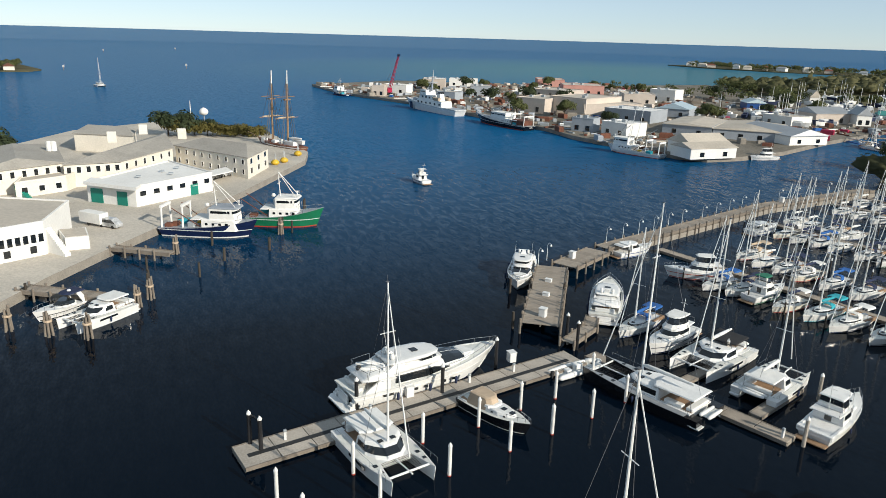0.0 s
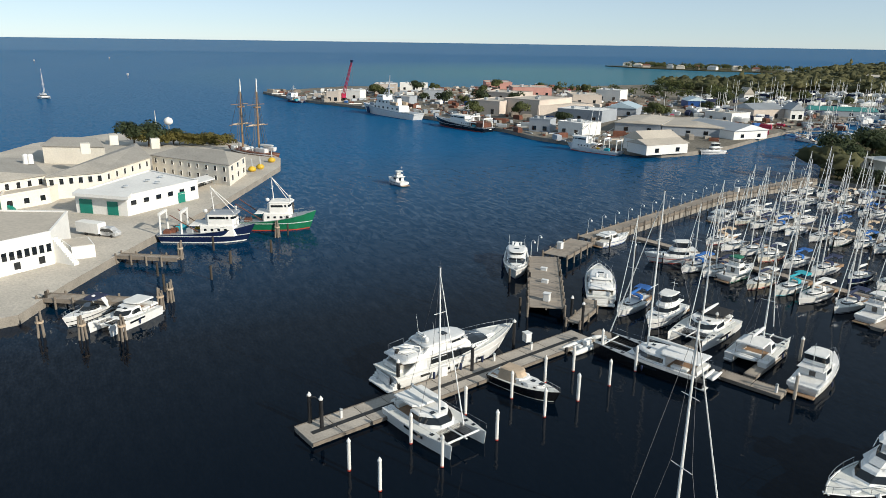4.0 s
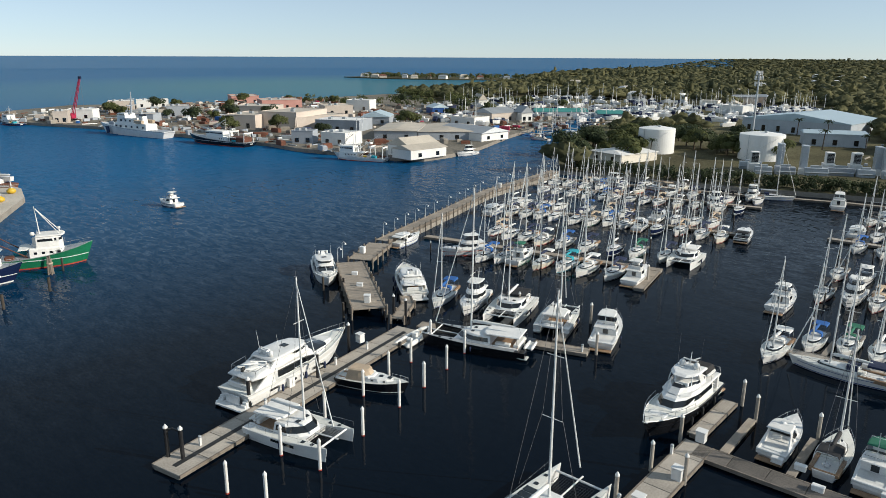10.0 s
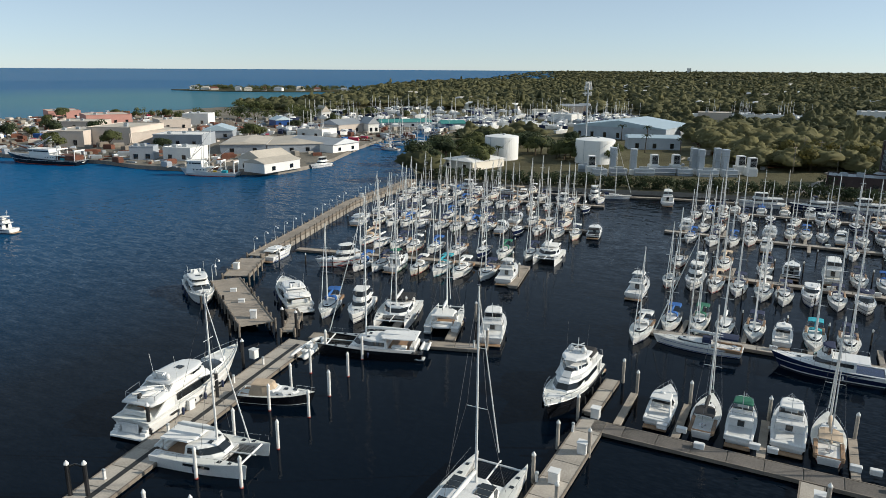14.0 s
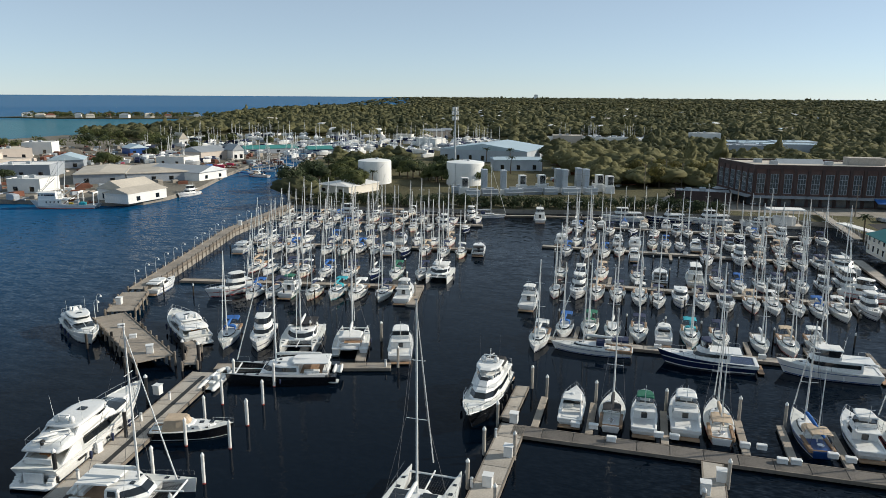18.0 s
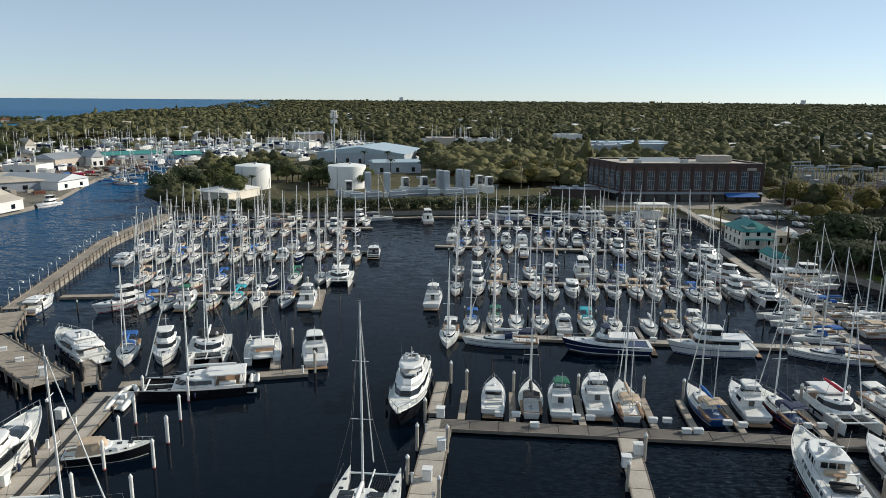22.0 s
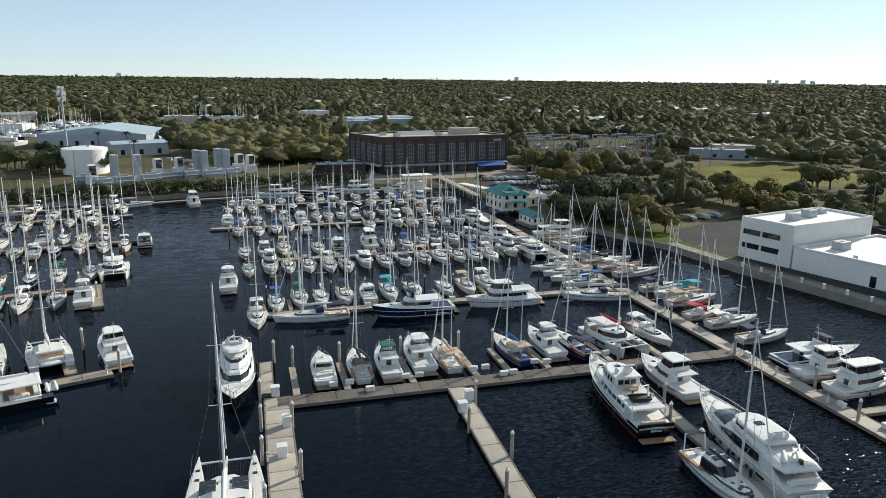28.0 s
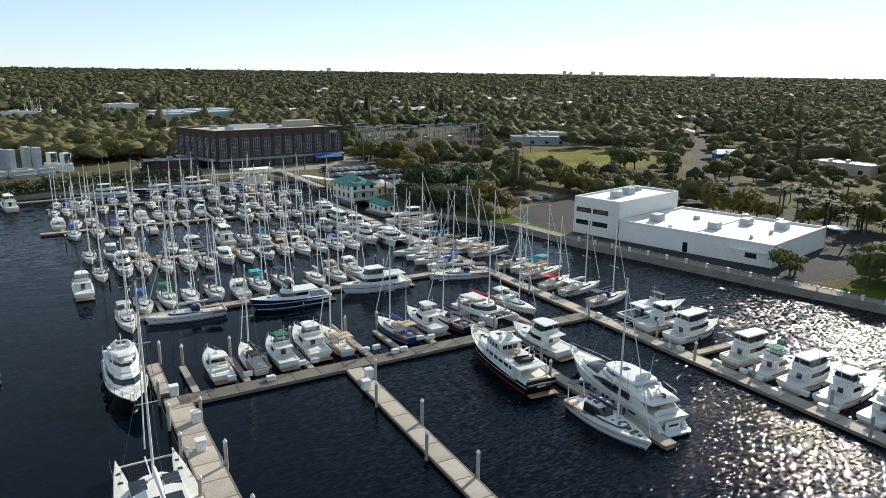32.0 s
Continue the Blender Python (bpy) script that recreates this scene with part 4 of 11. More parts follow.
def catamaran(L, W, mast=0.0, cover=C_WHITE, canvas=C_WHITE, label="", solar=False, hull=GEL, name="sailing_catamaran", red=False, deck=DECK):
    root = empty(name, label=label, category="catamaran")
    hw = W * 0.26
    xc = W / 2 - hw / 2
    for s in (-1, 1):
        h = part("hull", B(hull_bm(L, hw, 1.75, 1.35, transom=0.8, fine=1.3, x0=s * xc, overhang=0.02, flare=0.8)), hull, root)
        part("hull_window", B(box(s * (xc + hw * 0.47) - 0.04, -L * 0.12, 0.95, s * (xc + hw * 0.47) + 0.04, L * 0.16, 1.25)), GLASS, h)
        part("side_deck", B(deck_rings(L, hw, 1.75, 1.35, transom=0.8, fine=1.3, x0=s * xc, f0=0.10)), deck, h)
        part("transom_steps", B(box(s * xc - hw * 0.36, -L * 0.5 - 0.3, 0.3, s * xc + hw * 0.36, -L * 0.45, 0.45), box(s * xc - hw * 0.36, -L * 0.46, 0.4, s * xc + hw * 0.36, -L * 0.43, 0.85)), GEL, h)
        part("deck_hatch", B(box(s * xc - 0.25, L * 0.20, 1.55, s * xc + 0.25, L * 0.20 + 0.5, 1.67, 0.04)), GLASS, h)
        part("bow_hatch", B(box(s * xc - 0.22, L * 0.31, 1.62, s * xc + 0.22, L * 0.31 + 0.45, 1.72, 0.04)), GLASS, h)
    part("bridgedeck", B(box(-xc, -L * 0.42, 0.85, xc, L * 0.20, 1.5)), GEL, root)
    cab = dict(y0=-L * 0.16, y1=L * 0.20, wf=W * 0.46, wb=W * 0.70, z0=1.45, z1=2.75, rf=1.3, rb=0.1, inset=0.3, corner=0.4)
    c = part("saloon", B(house_rings(**cab)), GEL, root)
    part("saloon_window", B(band_rings(f0=0.3, f1=0.78, **cab)), GLASS, c)
    for x in (-W * 0.16, W * 0.06):
        part("roof_hatch", B(box(x, L * 0.02, 2.72, x + 0.6, L * 0.02 + 0.5, 2.84, 0.04)), GLASS, c)
    top = part("cockpit_roof", B(house_rings(-L * 0.43, -L * 0.08, W * 0.62, W * 0.62, 3.05, 3.2, 0.2, 0.1, 0.1)), canvas, root)
    for s in (-1, 1):
        part("roof_post", B(tube((s * W * 0.29, -L * 0.41, 1.4), (s * W * 0.29, -L * 0.40, 3.1), 0.045, n=5)), STEEL, root)
    part("cockpit_seat", B(box(-W * 0.28, -L * 0.42, 1.5, W * 0.28, -L * 0.37, 1.95, 0.06), box(-W * 0.30, -L * 0.34, 1.5, -W * 0.18, -L * 0.2, 1.9, 0.06)), C_TAN if canvas is C_TAN else C_WHITE, root)
    if solar:
        for x in (-W * 0.31, W * 0.09):
            for y in (-L * 0.105, -L * 0.045, L * 0.015):
                p = part("solar_panel", B(box(x, y, 2.86, x + W * 0.20, y + L * 0.052, 2.92)), GLASS, c)
                part("panel_frame", B(box(x - 0.03, y - 0.03, 2.78, x + W * 0.20 + 0.03, y + L * 0.052 + 0.03, 2.87)), ALU, p)
        for x in (-W * 0.24, W * 0.02):
            part("aft_solar_panel", B(box(x, -L * 0.40, 3.22, x + W * 0.22, -L * 0.20, 3.28)), GLASS, top)
    part("cockpit_sole", B(box(-W * 0.30, -L * 0.42, 1.502, W * 0.30, -L * 0.165, 1.53)), TEAK, root)
    # crossbeam, centre spar and nets between the bows
    part("crossbeam", B(tube((-xc, L * 0.42, 1.55), (xc, L * 0.42, 1.55), 0.13, n=7)), ALU, root)
    part("centre_spar", B(tube((0, L * 0.18, 1.45), (0, L * 0.47, 1.6), 0.1, n=6)), ALU, root)
    net = []
    for i in range(9):
        y = L * (0.20 + 0.22 * i / 8)
        net.append(box(-xc + hw * 0.42, y - 0.012, 1.46, xc - hw * 0.42, y + 0.012, 1.49))
    for i in range(15):
        x = (-1 + 2 * i / 14) * (xc - hw * 0.45)
        net.append(box(x - 0.012, L * 0.19, 1.46, x + 0.012, L * 0.42, 1.49))
    part("trampoline_net", B(*net), C_BLACK if not red else C_WHITE, root)
    if mast:
        rig(root, L, mast, L * 0.07, 2.7, L * 0.42, cover, WHITEMAST, bow_y=L * 0.44, stern_y=-L * 0.42, width=W * 0.42, spreaders=2, cov_name="sail_bag")
    for s in (-1, 1):
        pts = [(s * (xc + hw * 0.3), y * L, z) for y, z in ((-0.42, 1.4), (-0.2, 1.4), (0.0, 1.45), (0.2, 1.6), (0.36, 1.7), (0.46, 1.75))]
        rail(root, pts, 0.62, "lifeline", 0.014)
        part("fender", B(sausage((s * (W * 0.5 + 0.12), 0, 1.2), (s * (W * 0.5 + 0.12), 0, 0.35), 0.16)), C_NAVY, root, smooth=True)
    d = part("davit_dinghy", B(sausage((-W * 0.24, -L * 0.47, 1.5), (W * 0.24, -L * 0.47, 1.5), 0.28), sausage((-W * 0.24, -L * 0.53, 1.5), (W * 0.24, -L * 0.53, 1.5), 0.28), box(-W * 0.2, -L * 0.53, 1.35, W * 0.2, -L * 0.47, 1.5)), C_WHITE if not solar else C_BLACK, root, smooth=True)
    return root


def yacht(L, W, hull=GEL, label="", open_fly=True, name="motor_yacht", stripe=NAVY, top=GEL, deck=None):
    """A big three-deck motor yacht."""
    root = empty(name, label=label, category="motor yacht")
    bow, st = 3.5 * L / 25, 2.0 * L / 25
    kw = dict(transom=0.90, fine=1.9, flare=0.85)
    part("hull", B(hull_bm(L, W, bow, st, overhang=0.12, n=16, **kw)), hull, root)
    part("boot_stripe", B(stripe_rings(L, W, 0.05, 0.28, bow=bow, stern=st, overhang=0.12, n=16, **kw)), stripe, root)
    part("rub_rail", B(stripe_rings(L, W, st - 0.2, st - 0.08, bow=bow, stern=st, overhang=0.12, n=16, grow=0.05, **kw)), hull if hull is BLACK else GEL, root)
    part("main_deck", B(deck_rings(L, W, bow, st, transom=0.9, fine=1.9, n=14, inset=0.22)), deck or (TEAK if hull is not GEL else DECK), root)
    part("foredeck_bulwark", B(*[tube((s * (W / 2 * max(0.04, 1 - ((f - 0.42) / 0.58) ** 2.56) - 0.1), -L / 2 + L * f, st + (bow - st) * f * f + 0.05), (s * (W / 2 * max(0.04, 1 - ((f + 0.083 - 0.42) / 0.58) ** 2.56) - 0.1), -L / 2 + L * (f + 0.083), st + (bow - st) * (f + 0.083) ** 2 + 0.05), 0.09, n=5) for s in (-1, 1) for f in (0.5, 0.583, 0.666, 0.749, 0.832, 0.9)], tube((-W * 0.06, L * 0.483, bow - 0.05), (W * 0.06, L * 0.483, bow - 0.05), 0.09, n=5)), GEL, root)
    part("swim_platform", B(box(-W * 0.42, -L * 0.5 - L * 0.045, 0.3, W * 0.42, -L * 0.48, 0.5, 0.1)), TEAK, root)
    for s in (-1, 1):
        part("stern_stair", B(*[box(s * W * 0.32 - 0.45, -L * 0.5 + 0.35 * k, 0.3, s * W * 0.32 + 0.45, -L * 0.5 + 0.35 * (k + 1), 0.6 + 0.3 * k) for k in range(5)]), GEL, root)
        part("hull_port", B(*[box(s * W * 0.475 - 0.06, L * y, st * 0.55, s * W * 0.475 + 0.06, L * (y + 0.03), st * 0.55 + 0.35, 0.02) for y in (-0.18, -0.10, -0.02)]), GLASS, root)
    z = st
    m1 = dict(y0=-L * 0.30, y1=L * 0.24, wf=W * 0.56, wb=W * 0.84, z0=z - 0.1, z1=z + 1.95, rf=L * 0.12, rb=0.1, inset=0.25, corner=0.6)
    c = part("saloon", B(house_rings(**m1)), GEL, root)
    part("saloon_window", B(band_rings(f0=0.48, f1=0.78, **m1)), GLASS, c)
    part("aft_door", B(box(-W * 0.25, -L * 0.27 - 0.05, z, W * 0.25, -L * 0.265, z + 1.95)), GLASS, c)
    z2 = z + 1.95
    part("boat_deck", B(house_rings(-L * 0.42, L * 0.10, W * 0.62, W * 0.84, z2 - 0.05, z2 + 0.16, 0.6, 0.2, 0.1, 0.5)), GEL, root)
    for s in (-1, 1):
        part("deck_post", B(box(s * W * 0.38 - 0.12, -L * 0.40, z - 0.2, s * W * 0.38 + 0.12, -L * 0.37, z2)), GEL, root)
    fb = dict(y0=-L * 0.22, y1=L * 0.10, wf=W * 0.42, wb=W * 0.66, z0=z2 + 0.1, z1=z2 + (1.0 if open_fly else 1.9), rf=L * 0.08, rb=0, inset=0.25, corner=0.6)
    f = part("flybridge", B(house_rings(**fb)), GEL, root)
    part("flybridge_screen", B(band_rings(f0=0.62, f1=0.93 if open_fly else 0.82, **fb)), GLASS, f)
    part("aft_sole", B(box(-W * 0.37, -L * 0.475, st - 0.1, W * 0.37, -L * 0.275, st + 0.03)), TEAK, root)
    part("aft_settee", B(box(-W * 0.30, -L * 0.465, st + 0.03, W * 0.30, -L * 0.435, st + 0.5, 0.08), box(-W * 0.30, -L * 0.468, st + 0.45, W * 0.30, -L * 0.455, st + 0.85, 0.06)), C_WHITE, root)
    zt = z2 + 1.95
    part("hard_top", B(house_rings(-L * 0.22, L * 0.02, W * 0.52, W * 0.66, zt, zt + 0.2, 0.6, 0.2, 0.15, 0.5)), top, root)
    for s in (-1, 1):
        part("hard_top_leg", B([[(s * W * 0.33, -L * 0.21, z2), (s * W * 0.33, -L * 0.14, z2), (s * W * 0.29, -L * 0.14, z2), (s * W * 0.29, -L * 0.21, z2)], [(s * W * 0.28, -L * 0.15, zt + 0.02), (s * W * 0.28, -L * 0.10, zt + 0.02), (s * W * 0.25, -L * 0.10, zt + 0.02), (s * W * 0.25, -L * 0.15, zt + 0.02)]]), GEL, root)
        part("top_strut", B(tube((s * W * 0.27, L * 0.0, z2 + 0.9), (s * W * 0.25, -L * 0.02, zt), 0.06, n=5)), GEL, root)
    part("radar_arch", B(box(-0.5, -L * 0.17, zt + 0.2, 0.5, -L * 0.13, zt + 0.45, 0.06), tube((0, -L * 0.15, zt + 0.4), (0, -L * 0.16, zt + 2.2), 0.09, 0.05, 6), box(-1.0, -L * 0.155, zt + 1.1, 1.0, -L * 0.145, zt + 1.22)), GEL, root)
    for s in (-1, 1):
        part("satellite_dome", B(turn([(0.25, 0), (0.42, 0.25), (0.42, 0.5), (0.28, 0.78), (0.08, 0.88)], 12)), GEL, root, smooth=True).location = (s * W * 0.17, -L * 0.14, zt + 0.2)
    part("sunpad", B(box(-W * 0.2, L * 0.26, bow * 0.78, W * 0.2, L * 0.34, bow * 0.78 + 0.35, 0.1)), C_WHITE, root)
    part("tender", B(sausage((-W * 0.28, -L * 0.39, z2 + 0.55), (-W * 0.28, -L * 0.25, z2 + 0.55), 0.3), sausage((W * 0.02, -L * 0.39, z2 + 0.55), (W * 0.02, -L * 0.25, z2 + 0.55), 0.3), box(-W * 0.26, -L * 0.38, z2 + 0.3, 0, -L * 0.26, z2 + 0.6)), C_WHITE, root, smooth=True)
    part("bridge_settee", B(box(-W * 0.24, -L * 0.19, z2 + 0.2, W * 0.24, -L * 0.15, z2 + 0.75, 0.08), box(-W * 0.2, -L * 0.02, z2 + 0.2, W * 0.05, L * 0.01, z2 + 1.1, 0.08)), C_WHITE, root)
    part("crane_davit", B(tube((W * 0.25, -L * 0.30, z2), (W * 0.25, -L * 0.30, z2 + 1.4), 0.12, n=6), tube((W * 0.25, -L * 0.30, z2 + 1.4), (W * 0.05, -L * 0.36, z2 + 1.9), 0.09, n=6)), GEL, root)
    rail(root, [(W * 0.40, -L * 0.25, z2 + 0.16), (W * 0.40, -L * 0.41, z2 + 0.16), (0, -L * 0.415, z2 + 0.16), (-W * 0.40, -L * 0.41, z2 + 0.16), (-W * 0.40, -L * 0.25, z2 + 0.16)], 0.8, "boat_deck_rail", 0.025)
    pts = []
    for f_ in (0.55, 0.66, 0.77, 0.88, 0.96, 0.995):
        ww = W / 2 * max(0.02, 1 - ((f_ - 0.42) / 0.58) ** 2.56) - 0.1
        pts.append((max(ww, 0.03), -L / 2 + L * f_, st + (bow - st) * f_ * f_ + 0.1))
    rail(root, pts + [(-x, y, q) for x, y, q in pts[::-1]], 0.75, "bow_rail", 0.028)
    for s in (-1, 1):
        for y in (-0.25, -0.05, 0.12):
            part("fender", B(sausage((s * (W * 0.5 + 0.14), L * y, 1.6), (s * (W * 0.5 + 0.14), L * y, 0.4), 0.2)), C_BLACK, root, smooth=True)
    for s in (-1, 1):
        part("whip_antenna", B(tube((s * W * 0.26, -L * 0.12, zt), (s * W * 0.27, -L * 0.14, zt + 4.5), 0.025, 0.01, 4)), WIRE, root)
    return root


def shell(stations, grow=0.0, cut=0.0, crown=0.08):
    """A smooth moulded body along y: (y, half width at the foot, half width at the shoulder, foot, top) for each section; cut leaves the lower share away."""
    rings = []
    for y, a, b, z0, z1 in stations:
        a, b, z1 = a + grow, b + grow, z1 + grow
        h = z1 - z0
        zc = z0 + h * cut
        ac = a + (b - a) * min(1, cut / 0.72)
        rings.append([(-ac, y, zc), (-b, y, z0 + h * max(0.72, cut)), (-b * 0.86, y, z0 + h * 0.9), (-b * 0.5, y, z1 - h * crown * 0.3), (0, y, z1),
                      (b * 0.5, y, z1 - h * crown * 0.3), (b * 0.86, y, z0 + h * 0.9), (b, y, z0 + h * max(0.72, cut)), (ac, y, zc)])
    return rings


def sport_yacht(L, W, label="", name="sport_yacht", enclosed=False, tender=True, stripe=NAVY, lettering=False):
    """A sleek moulded motor yacht: swept house flowing out of the foredeck, flying bridge under an arched hard top, open aft deck."""
    root = empty(name, label=label, category="motor yacht")
    k = 0.88 * L / 23.0
    bow, st = 3.7 * k, 2.35 * k
    kw = dict(transom=0.90, fine=1.9, flare=0.84)
    part("hull", B(hull_bm(L, W, bow, st, overhang=0.13, n=24, **kw)), GEL, root)
    part("boot_stripe", B(stripe_rings(L, W, 0.04, 0.2, bow=bow, stern=st, overhang=0.13, n=24, **kw)), stripe, root)
    part("rub_rail", B(stripe_rings(L, W, st * 0.74, st * 0.79, bow=bow, stern=st, overhang=0.13, n=24, grow=0.05, **kw)), GEL, root)
    part("deck", B(deck_rings(L, W, bow, st, transom=0.9, fine=1.9, n=16, inset=0.2)), DECK, root)

    def zs(f):
        return st + (bow - st) * (f + 0.5) ** 2
    for s in (-1, 1):
        part("toe_rail", B([[(x, -L / 2 + L * f, z) for x, z in ((s * (w_ - 0.10), zt_ - 0.04), (s * (w_ + 0.02), zt_ - 0.04), (s * (w_ + 0.02), zt_ + 0.12), (s * (w_ - 0.10), zt_ + 0.12))] for f in (0.44, 0.5, 0.56, 0.62, 0.68, 0.74, 0.8, 0.86, 0.91, 0.95, 0.98) for w_, zt_ in ((W / 2 * max(0.03, 1 - ((f - 0.42) / 0.58) ** 2.565), zs(f - 0.5)),)]), GEL, root)
    house = [(L * f, W * a, W * b, zs(f) - 0.45 * k, zs(f) + h * k) for f, a, b, h in ((0.345, 0.10, 0.06, 0.0), (0.29, 0.22, 0.17, 0.42), (0.22, 0.32, 0.26, 0.82), (0.15, 0.38, 0.31, 1.28), (0.07, 0.42, 0.345, 1.5), (0.0, 0.435, 0.36, 1.62), (-0.14, 0.44, 0.365, 1.65), (-0.28, 0.44, 0.365, 1.6))]
    c = part("deckhouse", B(shell(house)), GEL, root, smooth=True)
    part("windscreen", B(shell([(y, a, b, z0, z1) for y, a, b, z0, z1 in house[2:5]], 0.03, 0.66)), GLASS, c, "raked dark windscreen")
    part("screen_mullion", B(shell([(y, a * 0.05, b * 0.05, z0, z1) for y, a, b, z0, z1 in house[2:5]], 0.05, 0.66)), GEL, c)
    ztop = zs(0) + 1.6 * k
    for s in (-1, 1):
        # swept window in the house side and almond window in the topsides
        def side(pts, x_at, d):
            return B([[(s * (x_at(z) - 0.25), L * y, z) for y, z in pts], [(s * (x_at(z) + d), L * y, z) for y, z in pts]])
        part("swept_window", side([(y_, st + q * k) for y_, q in ((-0.25, 0.50), (-0.05, 0.38), (0.10, 0.86), (0.0, 1.34), (-0.24, 1.28))], lambda z: W * (0.44 - 0.055 * (z - st) / (1.5 * k)), 0.05), GLASS, c)
        for y_ in (-0.20, -0.14, -0.08, 0.04, 0.10):
            part("hull_port", B(box(s * W * 0.462 - 0.1, L * y_, st * 0.50, s * W * 0.462 + 0.1, L * (y_ + 0.022), st * 0.50 + 0.32 * k, 0.03)), GLASS, root)
        part("hull_air_intake", B(box(s * W * 0.468 - 0.1, -L * 0.33, st * 0.62, s * W * 0.468 + 0.1, -L * 0.27, st * 0.62 + 0.3 * k, 0.03)), RUBBER, root)
    part("foredeck_hatch", B(box(-0.4, L * 0.31, zs(0.31) - 0.1, 0.4, L * 0.345, zs(0.31) + 0.16 * k, 0.05)), GLASS, root)
    part("sunpad", B(box(-W * 0.2, L * 0.225, zs(0.22) + 0.70 * k, W * 0.2, L * 0.285, zs(0.22) + 0.86 * k, 0.08)), C_WHITE, root)
    part("anchor_windlass", B(box(-0.3, L * 0.42, zs(0.42) - 0.3, 0.3, L * 0.445, zs(0.42) + 0.25, 0.06)), STEEL, root)
    # flying bridge
    fly = [(L * f, W * a, W * b, ztop - 0.25 * k, ztop + h * k) for f, a, b, h in ((0.09, 0.20, 0.14, 0.02), (0.04, 0.30, 0.27, 0.42), (-0.03, 0.36, 0.33, 0.66), (-0.14, 0.385, 0.36, 0.72), (-0.26, 0.39, 0.365, 0.62), (-0.36, 0.385, 0.36, 0.36), (-0.42, 0.37, 0.34, 0.12))]
    fb = part("flybridge", B(shell(fly)), GEL, root, smooth=True)
    zt = ztop + (1.15 if not enclosed else 1.5) * k
    if enclosed:
        part("skylounge", B(shell([(L * f, W * a, W * b, ztop + 0.3 * k, zt - 0.02) for f, a, b in ((0.035, 0.20, 0.15), (-0.01, 0.29, 0.24), (-0.08, 0.325, 0.285), (-0.24, 0.33, 0.29))])), GEL, root, smooth=True)
        part("lounge_window", B(shell([(L * f, W * a, W * b, ztop + 0.3 * k, zt - 0.2 * k) for f, a, b in ((0.04, 0.205, 0.165), (-0.01, 0.295, 0.255), (-0.08, 0.33, 0.295), (-0.20, 0.335, 0.30))], 0.02, 0.42)), GLASS, root)
    else:
        part("fly_screen", B(shell([(L * f, W * a, W * b, ztop + 0.2 * k, ztop + h * k) for f, a, b, h in ((0.035, 0.25, 0.21, 0.75), (-0.01, 0.33, 0.30, 1.15), (-0.08, 0.36, 0.34, 1.25))], 0.01, 0.45)), GLASS, root)
        for f, x_, w_ in ((-0.06, 0.0, 0.20), (-0.13, 0.16, 0.12), (-0.13, -0.14, 0.14), (-0.23, 0.0, 0.26)):
            part("bridge_settee", B(box(W * (x_ - w_), L * (f - 0.018), ztop + 0.5 * k, W * (x_ + w_), L * (f + 0.018), ztop + 1.02 * k, 0.1)), C_WHITE, fb)
    ht = part("hard_top", B(shell([(L * f, W * a, W * a * 0.96, zt - 0.05, zt + h * k) for f, a, h in ((0.06, 0.14, 0.08), (0.03, 0.27, 0.18), (-0.04, 0.35, 0.30), (-0.15, 0.37, 0.34), (-0.24, 0.36, 0.24), (-0.275, 0.31, 0.08))], 0, 0, 0.5)), GEL, root, smooth=True)
    for s in (-1, 1):
        part("hard_top_leg", B([[(s * W * 0.37, -L * 0.30, ztop + 0.3 * k), (s * W * 0.37, -L * 0.20, ztop + 0.3 * k), (s * W * 0.33, -L * 0.20, ztop + 0.3 * k), (s * W * 0.33, -L * 0.30, ztop + 0.3 * k)], [(s * W * 0.325, -L * 0.24, zt + 0.02), (s * W * 0.325, -L * 0.17, zt + 0.02), (s * W * 0.29, -L * 0.17, zt + 0.02), (s * W * 0.29, -L * 0.24, zt + 0.02)]]), GEL, root)
        part("top_strut", B(tube((s * W * 0.30, L * 0.0, ztop + 0.5 * k), (s * W * 0.26, -L * 0.01, zt), 0.07, n=5)), GEL, root)
        part("satellite_dome", B(turn([(0.22, 0), (0.38 * k, 0.22), (0.38 * k, 0.46), (0.25, 0.72), (0.07, 0.8)], 12)), GEL, ht, smooth=True).location = (s * W * 0.16, -L * 0.235, zt + 0.22 * k)
        part("whip_antenna", B(tube((s * W * 0.30, -L * 0.2, zt), (s * W * 0.31, -L * 0.22, zt + 3.8 * k), 0.03, 0.012, 4)), WHITEMAST, ht)
    part("radar_mast", B([[(-0.55, -L * 0.235, zt + 0.2 * k), (0.55, -L * 0.235, zt + 0.2 * k), (0.55, -L * 0.20, zt + 0.2 * k), (-0.55, -L * 0.20, zt + 0.2 * k)], [(-0.3, -L * 0.25, zt + 1.2 * k), (0.3, -L * 0.25, zt + 1.2 * k), (0.3, -L * 0.225, zt + 1.2 * k), (-0.3, -L * 0.225, zt + 1.2 * k)]], box(-0.9 * k, -L * 0.243, zt + 1.2 * k, 0.9 * k, -L * 0.232, zt + 1.34 * k)), GEL, ht)
    part("top_hatch", B(box(-0.5, -L * 0.10, zt + 0.30 * k, 0.5, -L * 0.06, zt + 0.40 * k, 0.03)), GLASS, ht)
    # boat deck, aft deck and stern
    part("boat_deck", B(shell([(L * f, W * a, W * a * 0.97, ztop - 0.32 * k, ztop + 0.02) for f, a in ((-0.26, 0.44), (-0.38, 0.43), (-0.44, 0.37))], 0, 0, 0.02)), GEL, root, smooth=True)
